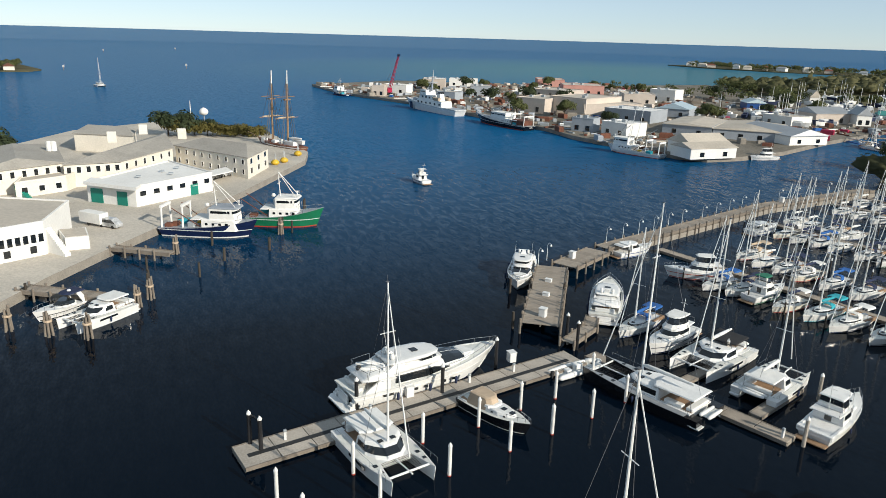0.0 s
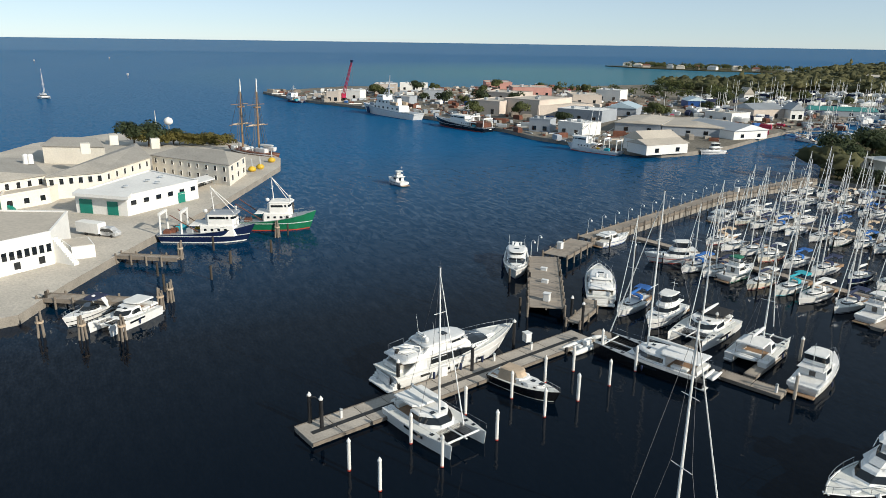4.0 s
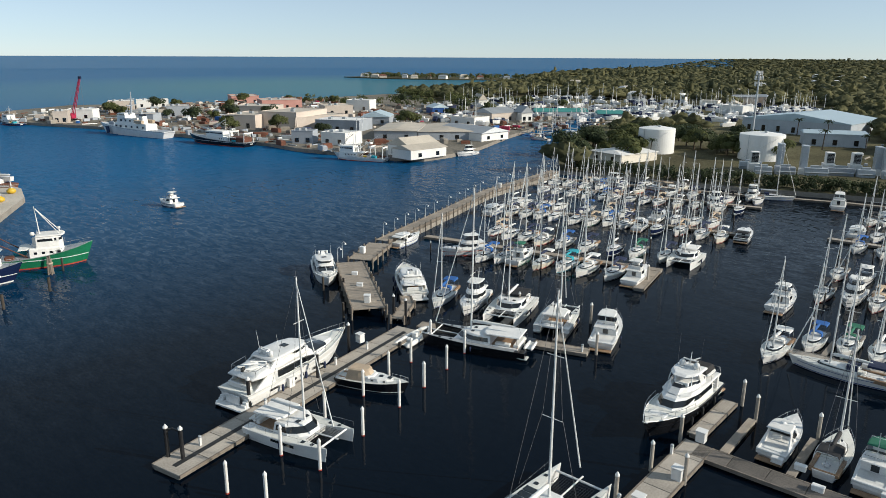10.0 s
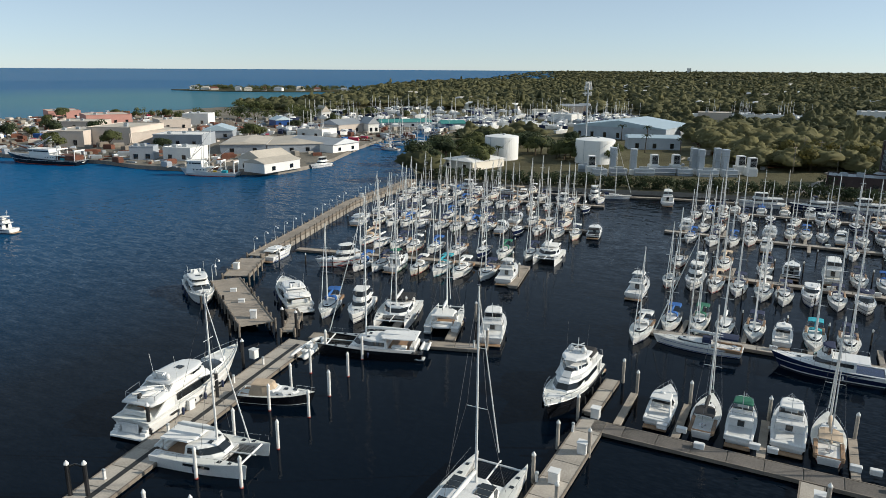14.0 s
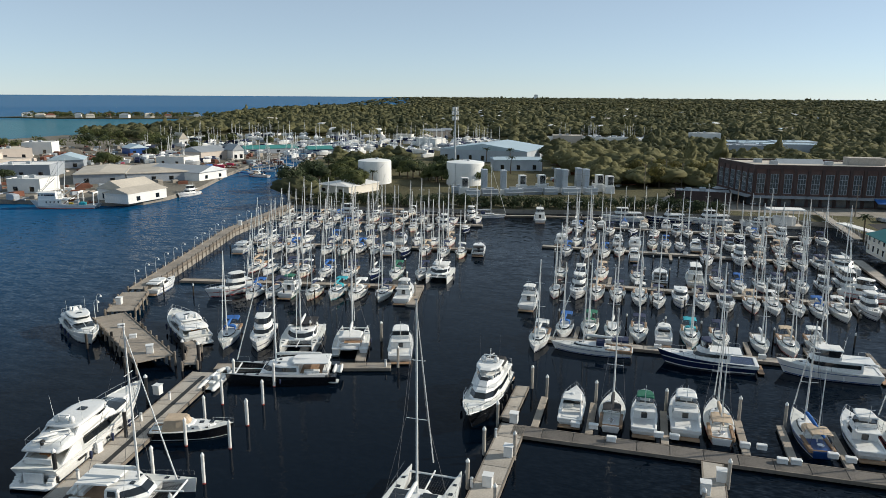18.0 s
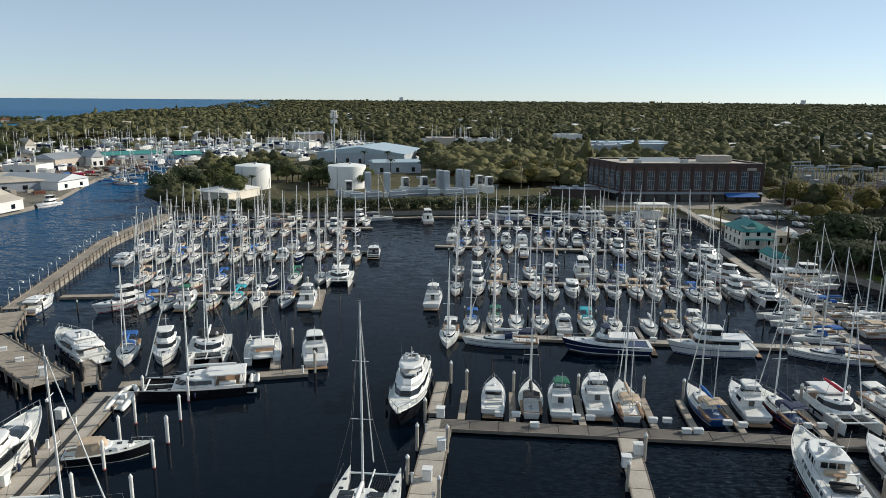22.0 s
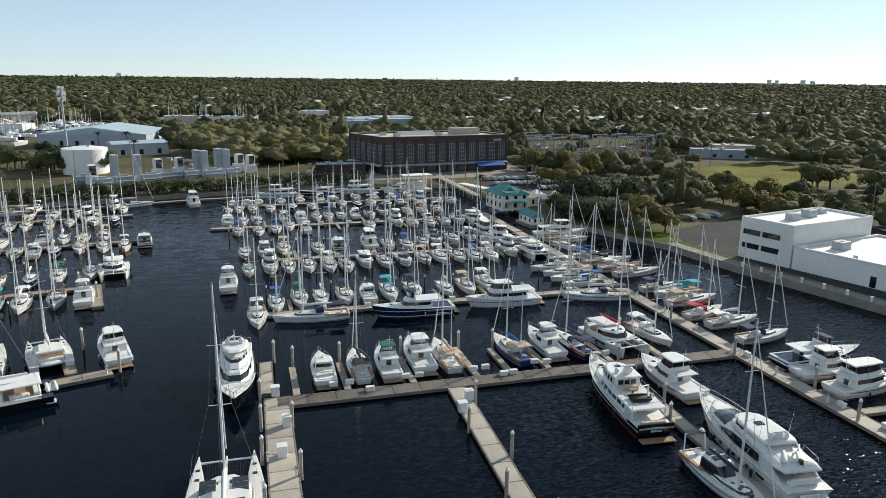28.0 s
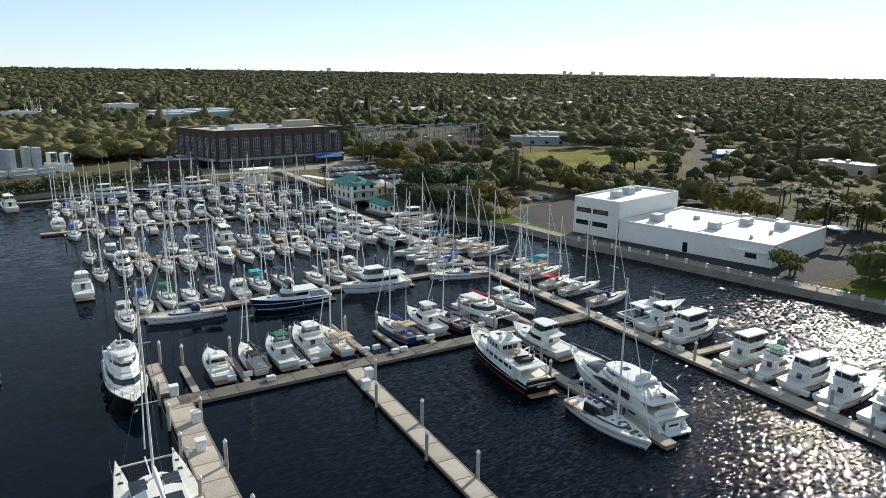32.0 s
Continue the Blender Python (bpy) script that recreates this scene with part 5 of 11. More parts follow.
    if tender:
        t = part("tender", B(sausage((-W * 0.26, -L * 0.40, ztop + 0.45), (-W * 0.02, -L * 0.29, ztop + 0.45), 0.3 * k), sausage((-W * 0.02, -L * 0.42, ztop + 0.45), (W * 0.20, -L * 0.31, ztop + 0.45), 0.3 * k), box(-W * 0.12, -L * 0.39, ztop + 0.1, W * 0.1, -L * 0.32, ztop + 0.5)), C_WHITE, root, "white inflatable tender", smooth=True)
        part("tender_outboard", B(box(-0.2, -L * 0.425, ztop + 0.4, 0.2, -L * 0.40, ztop + 0.95, 0.08)), RUBBER, t)
        part("crane_davit", B(tube((W * 0.26, -L * 0.30, ztop), (W * 0.26, -L * 0.30, ztop + 1.3 * k), 0.12, n=6), tube((W * 0.26, -L * 0.30, ztop + 1.3 * k), (W * 0.05, -L * 0.37, ztop + 1.7 * k), 0.09, n=6)), GEL, root)
    part("aft_door", B(box(-W * 0.26, -L * 0.285, st, W * 0.26, -L * 0.279, ztop - 0.4 * k)), GLASS, c)
    part("aft_sole", B(box(-W * 0.38, -L * 0.465, st - 0.15, W * 0.38, -L * 0.286, st + 0.02)), TEAK, root)
    part("aft_settee", B(box(-W * 0.28, -L * 0.455, st + 0.02, W * 0.28, -L * 0.425, st + 0.5, 0.08), box(-W * 0.28, -L * 0.462, st + 0.3, W * 0.28, -L * 0.448, st + 0.9, 0.06)), C_WHITE, root)
    part("aft_table", B(box(-W * 0.14, -L * 0.40, st + 0.65, W * 0.14, -L * 0.36, st + 0.72), box(-0.1, -L * 0.385, st + 0.02, 0.1, -L * 0.375, st + 0.66)), WOODSPAR, root)
    for s in (-1, 1):
        part("aft_wing", B([[(s * W * 0.43, -L * 0.28, st - 0.2), (s * W * 0.40, -L * 0.28, st - 0.2), (s * W * 0.38, -L * 0.46, st - 0.2), (s * W * 0.42, -L * 0.46, st - 0.2)], [(s * W * 0.42, -L * 0.28, ztop - 0.3 * k), (s * W * 0.39, -L * 0.28, ztop - 0.3 * k), (s * W * 0.38, -L * 0.33, ztop - 0.3 * k), (s * W * 0.41, -L * 0.33, ztop - 0.3 * k)]]), GEL, root)
        for j in range(5):
            part("stern_step", B(box(s * W * 0.33 - 0.45 * k, -L * 0.515 + 0.33 * j * k, 0.42, s * W * 0.33 + 0.45 * k, -L * 0.515 + 0.33 * (j + 1) * k, 0.55 + (st - 0.6) / 5 * (j + 1), 0.04)), GEL, root)
        for y in (-0.25, -0.05, 0.12):
            part("fender", B(sausage((s * (W * 0.5 + 0.14), L * y, 1.6), (s * (W * 0.5 + 0.14), L * y, 0.4), 0.2)), C_NAVY, root, smooth=True)
    part("swim_platform", B(shell([(-L * 0.485, W * 0.44, W * 0.44, 0.28, 0.5), (-L * 0.525, W * 0.44, W * 0.43, 0.28, 0.5), (-L * 0.55, W * 0.36, W * 0.34, 0.28, 0.5)])), GEL, root)
    part("transom_garage", B(box(-W * 0.20, -L * 0.508, 0.55, W * 0.20, -L * 0.498, st * 0.85, 0.05)), GEL, root)
    if lettering:
        for j in range(6):
            part("name_bar", B(box(-0.75 + 0.26 * j, -L * 0.512, st * 0.55, -0.57 + 0.26 * j, -L * 0.5075, st * 0.55 + 0.24)), NAVY, root)
    rail(root, [(W * 0.36, -L * 0.30, ztop + 0.3), (W * 0.36, -L * 0.41, ztop + 0.05), (0, -L * 0.43, ztop + 0.05), (-W * 0.36, -L * 0.41, ztop + 0.05), (-W * 0.36, -L * 0.30, ztop + 0.3)], 0.8, "boat_deck_rail", 0.028)
    pts = []
    for f_ in (0.55, 0.66, 0.77, 0.88, 0.96, 0.995):
        ww = W / 2 * max(0.02, 1 - ((f_ - 0.42) / 0.58) ** 2.56) - 0.1
        pts.append((max(ww, 0.03), -L / 2 + L * f_, zs(f_ - 0.5) + 0.05))
    rail(root, pts + [(-x, y, q) for x, y, q in pts[::-1]], 0.75, "bow_rail", 0.03)
    return root


def pilothouse_yacht(L, W, hull, label=""):
    """A motor yacht with a raised wheelhouse, long saloon with separate windows, and a tender on the boat deck."""
    root = empty("motor_yacht", label=label, category="motor yacht")
    bow, st = 3.1, 1.75
    kw = dict(transom=0.86, fine=1.9, flare=0.85)
    part("hull", B(hull_bm(L, W, bow, st, overhang=0.12, n=18, **kw)), hull, root)
    part("boot_stripe", B(stripe_rings(L, W, 0.05, 0.22, bow=bow, stern=st, overhang=0.12, n=18, **kw)), REDBAND, root)
    part("cove_stripe", B(stripe_rings(L, W, st * 0.70, st * 0.74, bow=bow, stern=st, overhang=0.12, n=18, grow=0.03, **kw)), GEL, root)
    part("main_deck", B(deck_rings(L, W, bow, st, transom=0.86, fine=1.9, n=16, inset=0.16)), DECK, root)

    def zs(f):
        return st + (bow - st) * f * f

    def half(f):
        return W / 2 * (1.0 if f < 0.42 else max(0.03, 1 - ((f - 0.42) / 0.58) ** 2.56))
    for s in (-1, 1):
        part("cap_rail", B([[(x, -L / 2 + L * f, z) for x, z in ((s * (half(f) - 0.12), zs(f)), (s * (half(f) + 0.03), zs(f)), (s * (half(f) + 0.03), zs(f) + 0.16), (s * (half(f) - 0.12), zs(f) + 0.16))] for f in (0.12, 0.25, 0.42, 0.5, 0.58, 0.66, 0.74, 0.82, 0.88, 0.94, 0.98)]), GEL, root)

    def glazed(name, h, f0, f1, posts):
        c = part(name, B(house_rings(**h)), GEL, root)
        part("window_glass", B(band_rings(f0=f0, f1=f1, **h)), GLASS, c)
        zz = [h["z0"] + (h["z1"] - h["z0"]) * q for q in (f0 - 0.02, f1 + 0.02)]
        for s in (-1, 1):
            for f in posts:
                y = h["y0"] + (h["y1"] - h["y0"]) * f
                w0, w1 = [(h["wb"] + (h["wf"] - h["wb"]) * max(0, f - 0.5) * 1.4) / 2 - h["inset"] * q for q in (f0, f1)]
                part("window_post", B([[(s * (w0 - 0.12), y - 0.13, zz[0]), (s * (w0 + 0.07), y - 0.13, zz[0]), (s * (w0 + 0.07), y + 0.13, zz[0]), (s * (w0 - 0.12), y + 0.13, zz[0])],
                                       [(s * (w1 - 0.12), y - 0.13, zz[1]), (s * (w1 + 0.07), y - 0.13, zz[1]), (s * (w1 + 0.07), y + 0.13, zz[1]), (s * (w1 - 0.12), y + 0.13, zz[1])]]), GEL, c)
        return c
    sal = dict(y0=-L * 0.30, y1=L * 0.14, wf=W * 0.66, wb=W * 0.80, z0=st - 0.1, z1=st + 1.45, rf=0.9, rb=0.1, inset=0.10, corner=0.3)
    c = glazed("saloon", sal, 0.44, 0.76, (0.12, 0.28, 0.44, 0.60, 0.76))
    part("aft_door", B(box(-0.6, -L * 0.30 - 0.04, st, 0.6, -L * 0.295, st + 1.3)), GLASS, c)
    zf = st + 1.45
    part("boat_deck", B(house_rings(-L * 0.40, L * 0.10, W * 0.70, W * 0.84, zf - 0.04, zf + 0.12, 0.3, 0.2, 0.08, 0.4)), GEL, root)
    ph = dict(y0=-L * 0.09, y1=L * 0.17, wf=W * 0.44, wb=W * 0.66, z0=zf - 0.3, z1=zf + 1.62, rf=0.95, rb=0.05, inset=0.12, corner=0.35)
    w = glazed("wheelhouse", ph, 0.46, 0.80, (0.10, 0.26, 0.42, 0.58, 0.74))
    for x in (-1.3, -0.4, 0.5):
        part("aft_window", B(box(x, -L * 0.09 - 0.03, zf + 0.55, x + 0.75, -L * 0.085, zf + 1.2, 0.02)), GLASS, w)
    top = part("wheelhouse_roof", B(house_rings(-L * 0.11, L * 0.15, W * 0.44, W * 0.68, zf + 1.60, zf + 1.76, 0.3, 0.1, 0.1, 0.4)), GEL, root)
    part("trunk_cabin", B(house_rings(L * 0.12, L * 0.33, W * 0.30, W * 0.58, zs(0.7) - 0.3, zs(0.75) + 0.42, 0.7, 0, 0.14, 0.4)), GEL, root)
    for y in (0.19, 0.25, 0.295):
        part("deck_hatch", B(box(-0.33, L * y, zs(0.75) + 0.36, 0.33, L * y + 0.6, zs(0.75) + 0.50, 0.04)), GLASS, root)
    part("anchor_windlass", B(box(-0.28, L * 0.40, zs(0.9), 0.28, L * 0.43, zs(0.9) + 0.4, 0.06)), STEEL, root)
    # roof gear
    part("radar_mast", B([[(-0.5, -L * 0.065, zf + 1.7), (0.5, -L * 0.065, zf + 1.7), (0.5, -L * 0.03, zf + 1.7), (-0.5, -L * 0.03, zf + 1.7)], [(-0.25, -L * 0.09, zf + 3.1), (0.25, -L * 0.09, zf + 3.1), (0.25, -L * 0.07, zf + 3.1), (-0.25, -L * 0.07, zf + 3.1)]], box(-1.0, -L * 0.085, zf + 3.1, 1.0, -L * 0.073, zf + 3.24)), GEL, top)
    for s in (-1, 1):
        part("satellite_dome", B(turn([(0.2, 0), (0.34, 0.2), (0.34, 0.42), (0.22, 0.64), (0.06, 0.72)], 12)), GEL, top, smooth=True).location = (s * 1.0, -L * 0.03, zf + 1.74)
        part("whip_antenna", B(tube((s * 1.5, -L * 0.05, zf + 1.7), (s * 1.55, -L * 0.08, zf + 5.4), 0.025, 0.01, 4)), WHITEMAST, top)
    part("roof_hatch", B(box(-0.4, L * 0.05, zf + 1.74, 0.4, L * 0.085, zf + 1.84, 0.03)), GLASS, top)
    # tender and helm seats on the boat deck
    t = part("tender", B(sausage((-1.5, -L * 0.31, zf + 0.5), (1.3, -L * 0.31, zf + 0.5), 0.26), sausage((-1.5, -L * 0.245, zf + 0.5), (1.3, -L * 0.245, zf + 0.5), 0.26), box(-1.4, -L * 0.305, zf + 0.2, 1.2, -L * 0.25, zf + 0.5)), C_BLACK, root, "black inflatable tender", smooth=True)
    part("tender_outboard", B(box(1.3, -L * 0.287, zf + 0.4, 1.75, -L * 0.268, zf + 0.95, 0.06)), STEEL, t)
    part("crane_davit", B(tube((W * 0.3, -L * 0.21, zf), (W * 0.3, -L * 0.21, zf + 1.5), 0.12, n=6), tube((W * 0.3, -L * 0.21, zf + 1.5), (0, -L * 0.27, zf + 1.9), 0.09, n=6)), GEL, root)
    part("bridge_seat", B(box(-W * 0.2, -L * 0.145, zf + 0.1, W * 0.2, -L * 0.115, zf + 0.7, 0.08)), C_TAN, root)
    part("bridge_table", B(box(-0.5, -L * 0.19, zf + 0.62, 0.5, -L * 0.16, zf + 0.7), box(-0.1, -L * 0.18, zf + 0.1, 0.1, -L * 0.17, zf + 0.63)), TEAK, root)
    rail(root, [(W * 0.37, -L * 0.08, zf + 0.12), (W * 0.39, -L * 0.24, zf + 0.12), (W * 0.39, -L * 0.39, zf + 0.12), (-W * 0.39, -L * 0.39, zf + 0.12), (-W * 0.39, -L * 0.24, zf + 0.12), (-W * 0.37, -L * 0.08, zf + 0.12)], 0.8, "boat_deck_rail", 0.028)
    # aft cockpit
    part("cockpit_sole", B(box(-W * 0.38, -L * 0.485, st - 0.05, W * 0.38, -L * 0.305, st + 0.05)), TEAK, root)
    part("cockpit_settee", B(box(-W * 0.28, -L * 0.47, st + 0.05, W * 0.28, -L * 0.44, st + 0.5, 0.08)), C_TAN, root)
    part("transom_rail", B(box(-W * 0.42, -L * 0.497, st - 0.1, W * 0.42, -L * 0.485, st + 0.55, 0.05)), hull, root)
    for s in (-1, 1):
        part("deck_post", B(box(s * W * 0.39 - 0.08, -L * 0.395, st, s * W * 0.39 + 0.08, -L * 0.385, zf)), GEL, root)
        for y in (-0.22, -0.02, 0.16):
            part("fender", B(sausage((s * (half(y + 0.5) + 0.14), L * y, 1.5), (s * (half(y + 0.5) + 0.14), L * y, 0.4), 0.18)), C_BLACK, root, smooth=True)
        part("hull_port", B(*[box(s * W * 0.472 - 0.08, L * y, st * 0.45, s * W * 0.472 + 0.08, L * (y + 0.022), st * 0.45 + 0.24, 0.03) for y in (-0.12, -0.04)]), GLASS, root)
    part("swim_platform", B(box(-W * 0.40, -L * 0.5 - 1.0, 0.25, W * 0.40, -L * 0.49, 0.4, 0.06)), TEAK, root)
    for j in range(6):
        part("name_bar", B(box(-0.72 + 0.25 * j, -L * 0.5 - 0.03, st * 0.72, -0.55 + 0.25 * j, -L * 0.497, st * 0.72 + 0.22)), GEL, root)
    pts = [(max(half(f) - 0.1, 0.03), -L / 2 + L * f, zs(f) + 0.12) for f in (0.45, 0.55, 0.66, 0.77, 0.88, 0.96, 0.995)]
    rail(root, pts + [(-x, y, q) for x, y, q in pts[::-1]], 0.75, "bow_rail", 0.028)
    return root


def dinghy(L=4.2, W=1.9, col=C_WHITE, label="white inflatable tender with an outboard motor"):
    root = empty("inflatable_tender", label=label, category="dinghy")
    for s in (-1, 1):
        part("side_tube", B(sausage((s * W * 0.36, -L * 0.5, 0.4), (s * W * 0.36, L * 0.3, 0.45), W * 0.14)), col, root, smooth=True)
    part("bow_tube", B(sausage((-W * 0.36, L * 0.28, 0.45), (0.0, L * 0.5, 0.6), W * 0.13), sausage((W * 0.36, L * 0.28, 0.45), (0.0, L * 0.5, 0.6), W * 0.13)), col, root, smooth=True)
    part("floor_board", B(box(-W * 0.3, -L * 0.42, 0.2, W * 0.3, L * 0.32, 0.3)), DECK, root)
    part("console", B(box(-0.35, -L * 0.08, 0.3, 0.35, L * 0.08, 1.15, 0.08)), GEL, root)
    part("seat", B(box(-0.45, -L * 0.26, 0.3, 0.45, -L * 0.14, 0.75, 0.06)), C_WHITE, root)
    part("outboard", B(box(-0.2, -L * 0.5 - 0.45, 0.55, 0.2, -L * 0.5 + 0.05, 1.15, 0.08), box(-0.07, -L * 0.5 - 0.25, -0.2, 0.07, -L * 0.5 - 0.05, 0.6)), C_BLACK, root)
    return root


# one of each kind, copied along the docks; the first stands in the first berth
KINDS = {}
USED = {}


def kind(key, maker):
    KINDS[key] = maker


def berth(key, x, y, heading, group="boats in the marina"):
    """heading: degrees from +y, anticlockwise, to which the bow points."""
    m = pose(x, y, 0, 0, 0, heading)
    if key not in USED:
        ob = KINDS[key]()
        ob.matrix_world = m
        USED[key] = ob
        return tagged(ob, group=group)
    return copy_thing(USED[key], m)


kind("s9b", lambda: sailboat(10.3, 3.35, 14.0, cover=C_BLUE, cover_name="blue", label="white sailboat with blue sail cover and bimini at its berth"))
kind("s9w", lambda: sailboat(10.0, 3.25, 13.2, stripe=BLUEH, cover=C_WHITE, cover_name="white", canvas=False, label="small white sailboat with bare deck and white sail cover"))
kind("s9k", lambda: sailboat(10.2, 3.3, 13.8, stripe=REDBAND, cover=C_BLACK, cover_name="black", label="small white sailboat with black canvas over the cockpit"))
kind("s9t", lambda: sailboat(10.4, 3.35, 14.4, stripe=C_GREEN, cover=C_TAN, cover_name="tan", label="small white sailboat with tan canvas and green stripe"))
kind("s10r", lambda: sailboat(10.8, 3.5, 15.0, stripe=REDBAND, cover=C_RED, cover_name="red", label="white sailboat with dark red canvas over the cockpit"))
kind("s9c", lambda: sailboat(10.0, 3.3, 13.1, hull=GELC, stripe=REDBAND, cover=C_NAVY, cover_name="white", label="small cream sailboat with navy sail cover"))
kind("s9d", lambda: sailboat(9.8, 3.2, 12.9, hull=NAVY, stripe=GEL, cover=C_WHITE, cover_name="white", canvas=False, label="small dark blue sailboat with a bare deck"))
kind("s11k", lambda: sailboat(11.6, 3.7, 15.6, cover=C_BLACK, cover_name="black", label="white sailboat with black dodger and bimini in its slip"))
kind("m9w", lambda: cruiser(10.4, 3.6, style="express", canvas=C_WHITE, label="white express cruiser with a white hard top in its slip"))
kind("m12w", lambda: cruiser(12.2, 4.2, style="fly", canvas=C_WHITE, label="white flybridge cruiser under white canvas"))
kind("s10n", lambda: sailboat(11.2, 3.6, 15.5, cover=C_NAVY, cover_name="navy", label="white sailboat with navy canvas moored in a slip"))
kind("s10t", lambda: sailboat(11.0, 3.55, 14.9, stripe=REDBAND, cover=C_TAN, cover_name="tan", label="white sailboat with tan canvas moored in a slip"))
kind("s11w", lambda: sailboat(11.8, 3.75, 16.0, cover=C_WHITE, cover_name="white", label="white sailboat with white canvas and furled jib"))
kind("s11q", lambda: sailboat(11.5, 3.7, 15.5, stripe=C_TEAL, cover=C_TEAL, cover_name="turquoise", label="white sailboat with turquoise sail cover and bimini"))
kind("s12k", lambda: sailboat(12.6, 3.95, 16.1, stripe=REDBAND, cover=C_TAN, cover_name="tan", ketch=True, label="white ketch with two masts and tan canvas"))
kind("s12n", lambda: sailboat(12.6, 3.95, 17.1, hull=NAVY, stripe=REDBAND, cover=C_NAVY, cover_name="navy", label="navy blue sailboat with white deck"))
kind("s13w", lambda: sailboat(13.4, 4.1, 18.5, cover=C_BLACK, cover_name="black", label="large white sailboat with black canvas"))
kind("s10g", lambda: sailboat(10.8, 3.45, 14.5, stripe=C_GREEN, cover=C_GREEN, cover_name="green", spar=WHITEMAST, label="white sailboat with green sail cover"))
kind("s13k", lambda: sailboat(12.6, 3.9, 15.8, hull=BLUEH, stripe=GEL, cover=C_BLUE, cover_name="tan", ketch=True, label="blue ketch with aluminium masts and blue covers"))
kind("s15b", lambda: sailboat(15.5, 4.4, 20.0, hull=BLACK, stripe=REDBAND, cover=C_BLACK, cover_name="black", label="long black sailing yacht alongside the dock"))
kind("s14w", lambda: sailboat(14.2, 4.0, 19.5, stripe=BLUEH, cover=C_WHITE, cover_name="navy", label="long white sailing yacht with navy stripe"))
kind("m9e", lambda: cruiser(9.4, 3.2, style="express", label="white express cruiser with a hard top"))
kind("m10e", lambda: cruiser(10.6, 3.6, style="express", canvas=C_NAVY, stripe=BLACK, label="white express cruiser with navy canvas top"))
kind("m10s", lambda: cruiser(10.8, 3.7, style="sedan", stripe=BLUEH, label="white sedan cruiser with closed saloon"))
kind("m11f", lambda: cruiser(11.6, 3.9, style="fly", label="white flybridge motorboat with dark windows"))
kind("m12f", lambda: cruiser(12.8, 4.2, style="fly", canvas=C_WHITE, stripe=REDBAND, label="white flybridge cruiser with white bimini"))
kind("m11g", lambda: cruiser(10.6, 3.6, style="fly", canvas=C_GREEN, stripe=C_GREEN, label="white flybridge motorboat with green canvas"))
kind("m12t", lambda: cruiser(12.6, 4.3, style="trawler", stripe=BLACK, label="white trawler yacht with upright wheelhouse"))
kind("m12c", lambda: cruiser(12.0, 4.2, hull=GELC, style="trawler", canvas=C_WHITE, stripe=REDBAND, label="cream trawler yacht with white bimini"))
kind("m14t", lambda: cruiser(15.5, 4.8, style="trawler", stripe=BLUEH, label="long white trawler yacht alongside the dock"))
kind("m11k", lambda: cruiser(11.0, 3.9, hull=BLACK, style="sedan", canvas=C_BLACK, stripe=GEL, label="black motorboat with dark canopy"))
kind("m15n", lambda: cruiser(16.0, 4.8, hull=NAVY, style="fly", canvas=C_NAVY, stripe=GEL, label="navy motor yacht with white house and navy canvas"))
kind("c12", lambda: catamaran(12.0, 6.8, 17.5, label="white sailing catamaran moored in the marina"))
kind("c11m", lambda: catamaran(11.0, 5.6, 0, canvas=C_WHITE, label="white power catamaran at its berth", name="power_catamaran"))
kind("rib", lambda: dinghy())


# ---- docks, piles and pier ----
def dock(x0, y0, x1, y1, w, z=0.6, panel=4.0, mat=CONC, label="", name="floating_dock", stripe=False):
    """A floating dock of concrete panels with side fenders and gaps between the panels."""
    L = math.hypot(x1 - x0, y1 - y0)
    ang = math.degrees(math.atan2(-(x1 - x0), y1 - y0))
    root = tagged(new(name, mesh_of(name, B(box(-w / 2 + 0.12, 0.02, -0.25, w / 2 - 0.12, L - 0.02, z - 0.13)), CONCD)), label, "dock", kind="structure")
    root.matrix_world = pose(x0, y0, 0, 0, 0, ang)
    n = max(1, round(L / (panel if w > 1.1 else 11.0)))
    p = L / n
    me = mesh_of("deck_panel", B(box(-w / 2, 0.04, z - 0.13, w / 2, p - 0.04, z, 0.03)), mat)
    fm = mesh_of("fender_beam", B(box(-0.08, 0.03, z - 0.42, 0.08, L - 0.03, z + 0.03)), WOOD)
    for s in (-1, 1) if w > 1.1 else ():
        piece("fender_beam", fm, root, pose(s * (w / 2 + 0.085), 0, 0))
    for k in range(n):
        piece("deck_panel", me, root, pose(0, k * p, 0))
    return root


dock(-62.9, 2.7, -71.2, 50.6, 4.4, panel=4.0, label="long pale concrete floating fuel dock")
for off in (0.55,):
    c, s = math.cos(radians(9.8)), math.sin(radians(9.8))
    tagged(new("dock_hose_trench", mesh_of("dock_hose_trench", B(box(-0.35, 1.0, 0.604, 0.35, 47, 0.624)), RUBBER)), "black rubber strip along the fuel dock", kind="structure").matrix_world = pose(-62.9 + 0.2, 2.7, 0, 0, 0, 9.83)
dock(-71.4, 53.2, -43.9, 61.9, 2.2, label="narrow floating dock behind the catamarans", mat=WOODL)
dock(-49.6, 62.3, -53.0, 73.5, 1.4, label="short finger dock", mat=WOODL)
dock(-59.5, 59.0, -62.6, 70.0, 1.2, label="short finger dock", mat=WOODL)
dock(-21.0, 4.0, -20.6, 46.8, 3.2, label="wide concrete floating dock with utility boxes")
dock(-21.8, 48.4, -21.6, 60.0, 1.7, label="short finger dock beside the motor yacht")
dock(-20.6, 45.2, 52.2, 45.2, 2.6, label="long brown boarded floating dock with boats on both sides", mat=DOCKB)
dock(3.0, 2.0, 4.6, 43.6, 2.3, label="long concrete finger dock with tall piles")
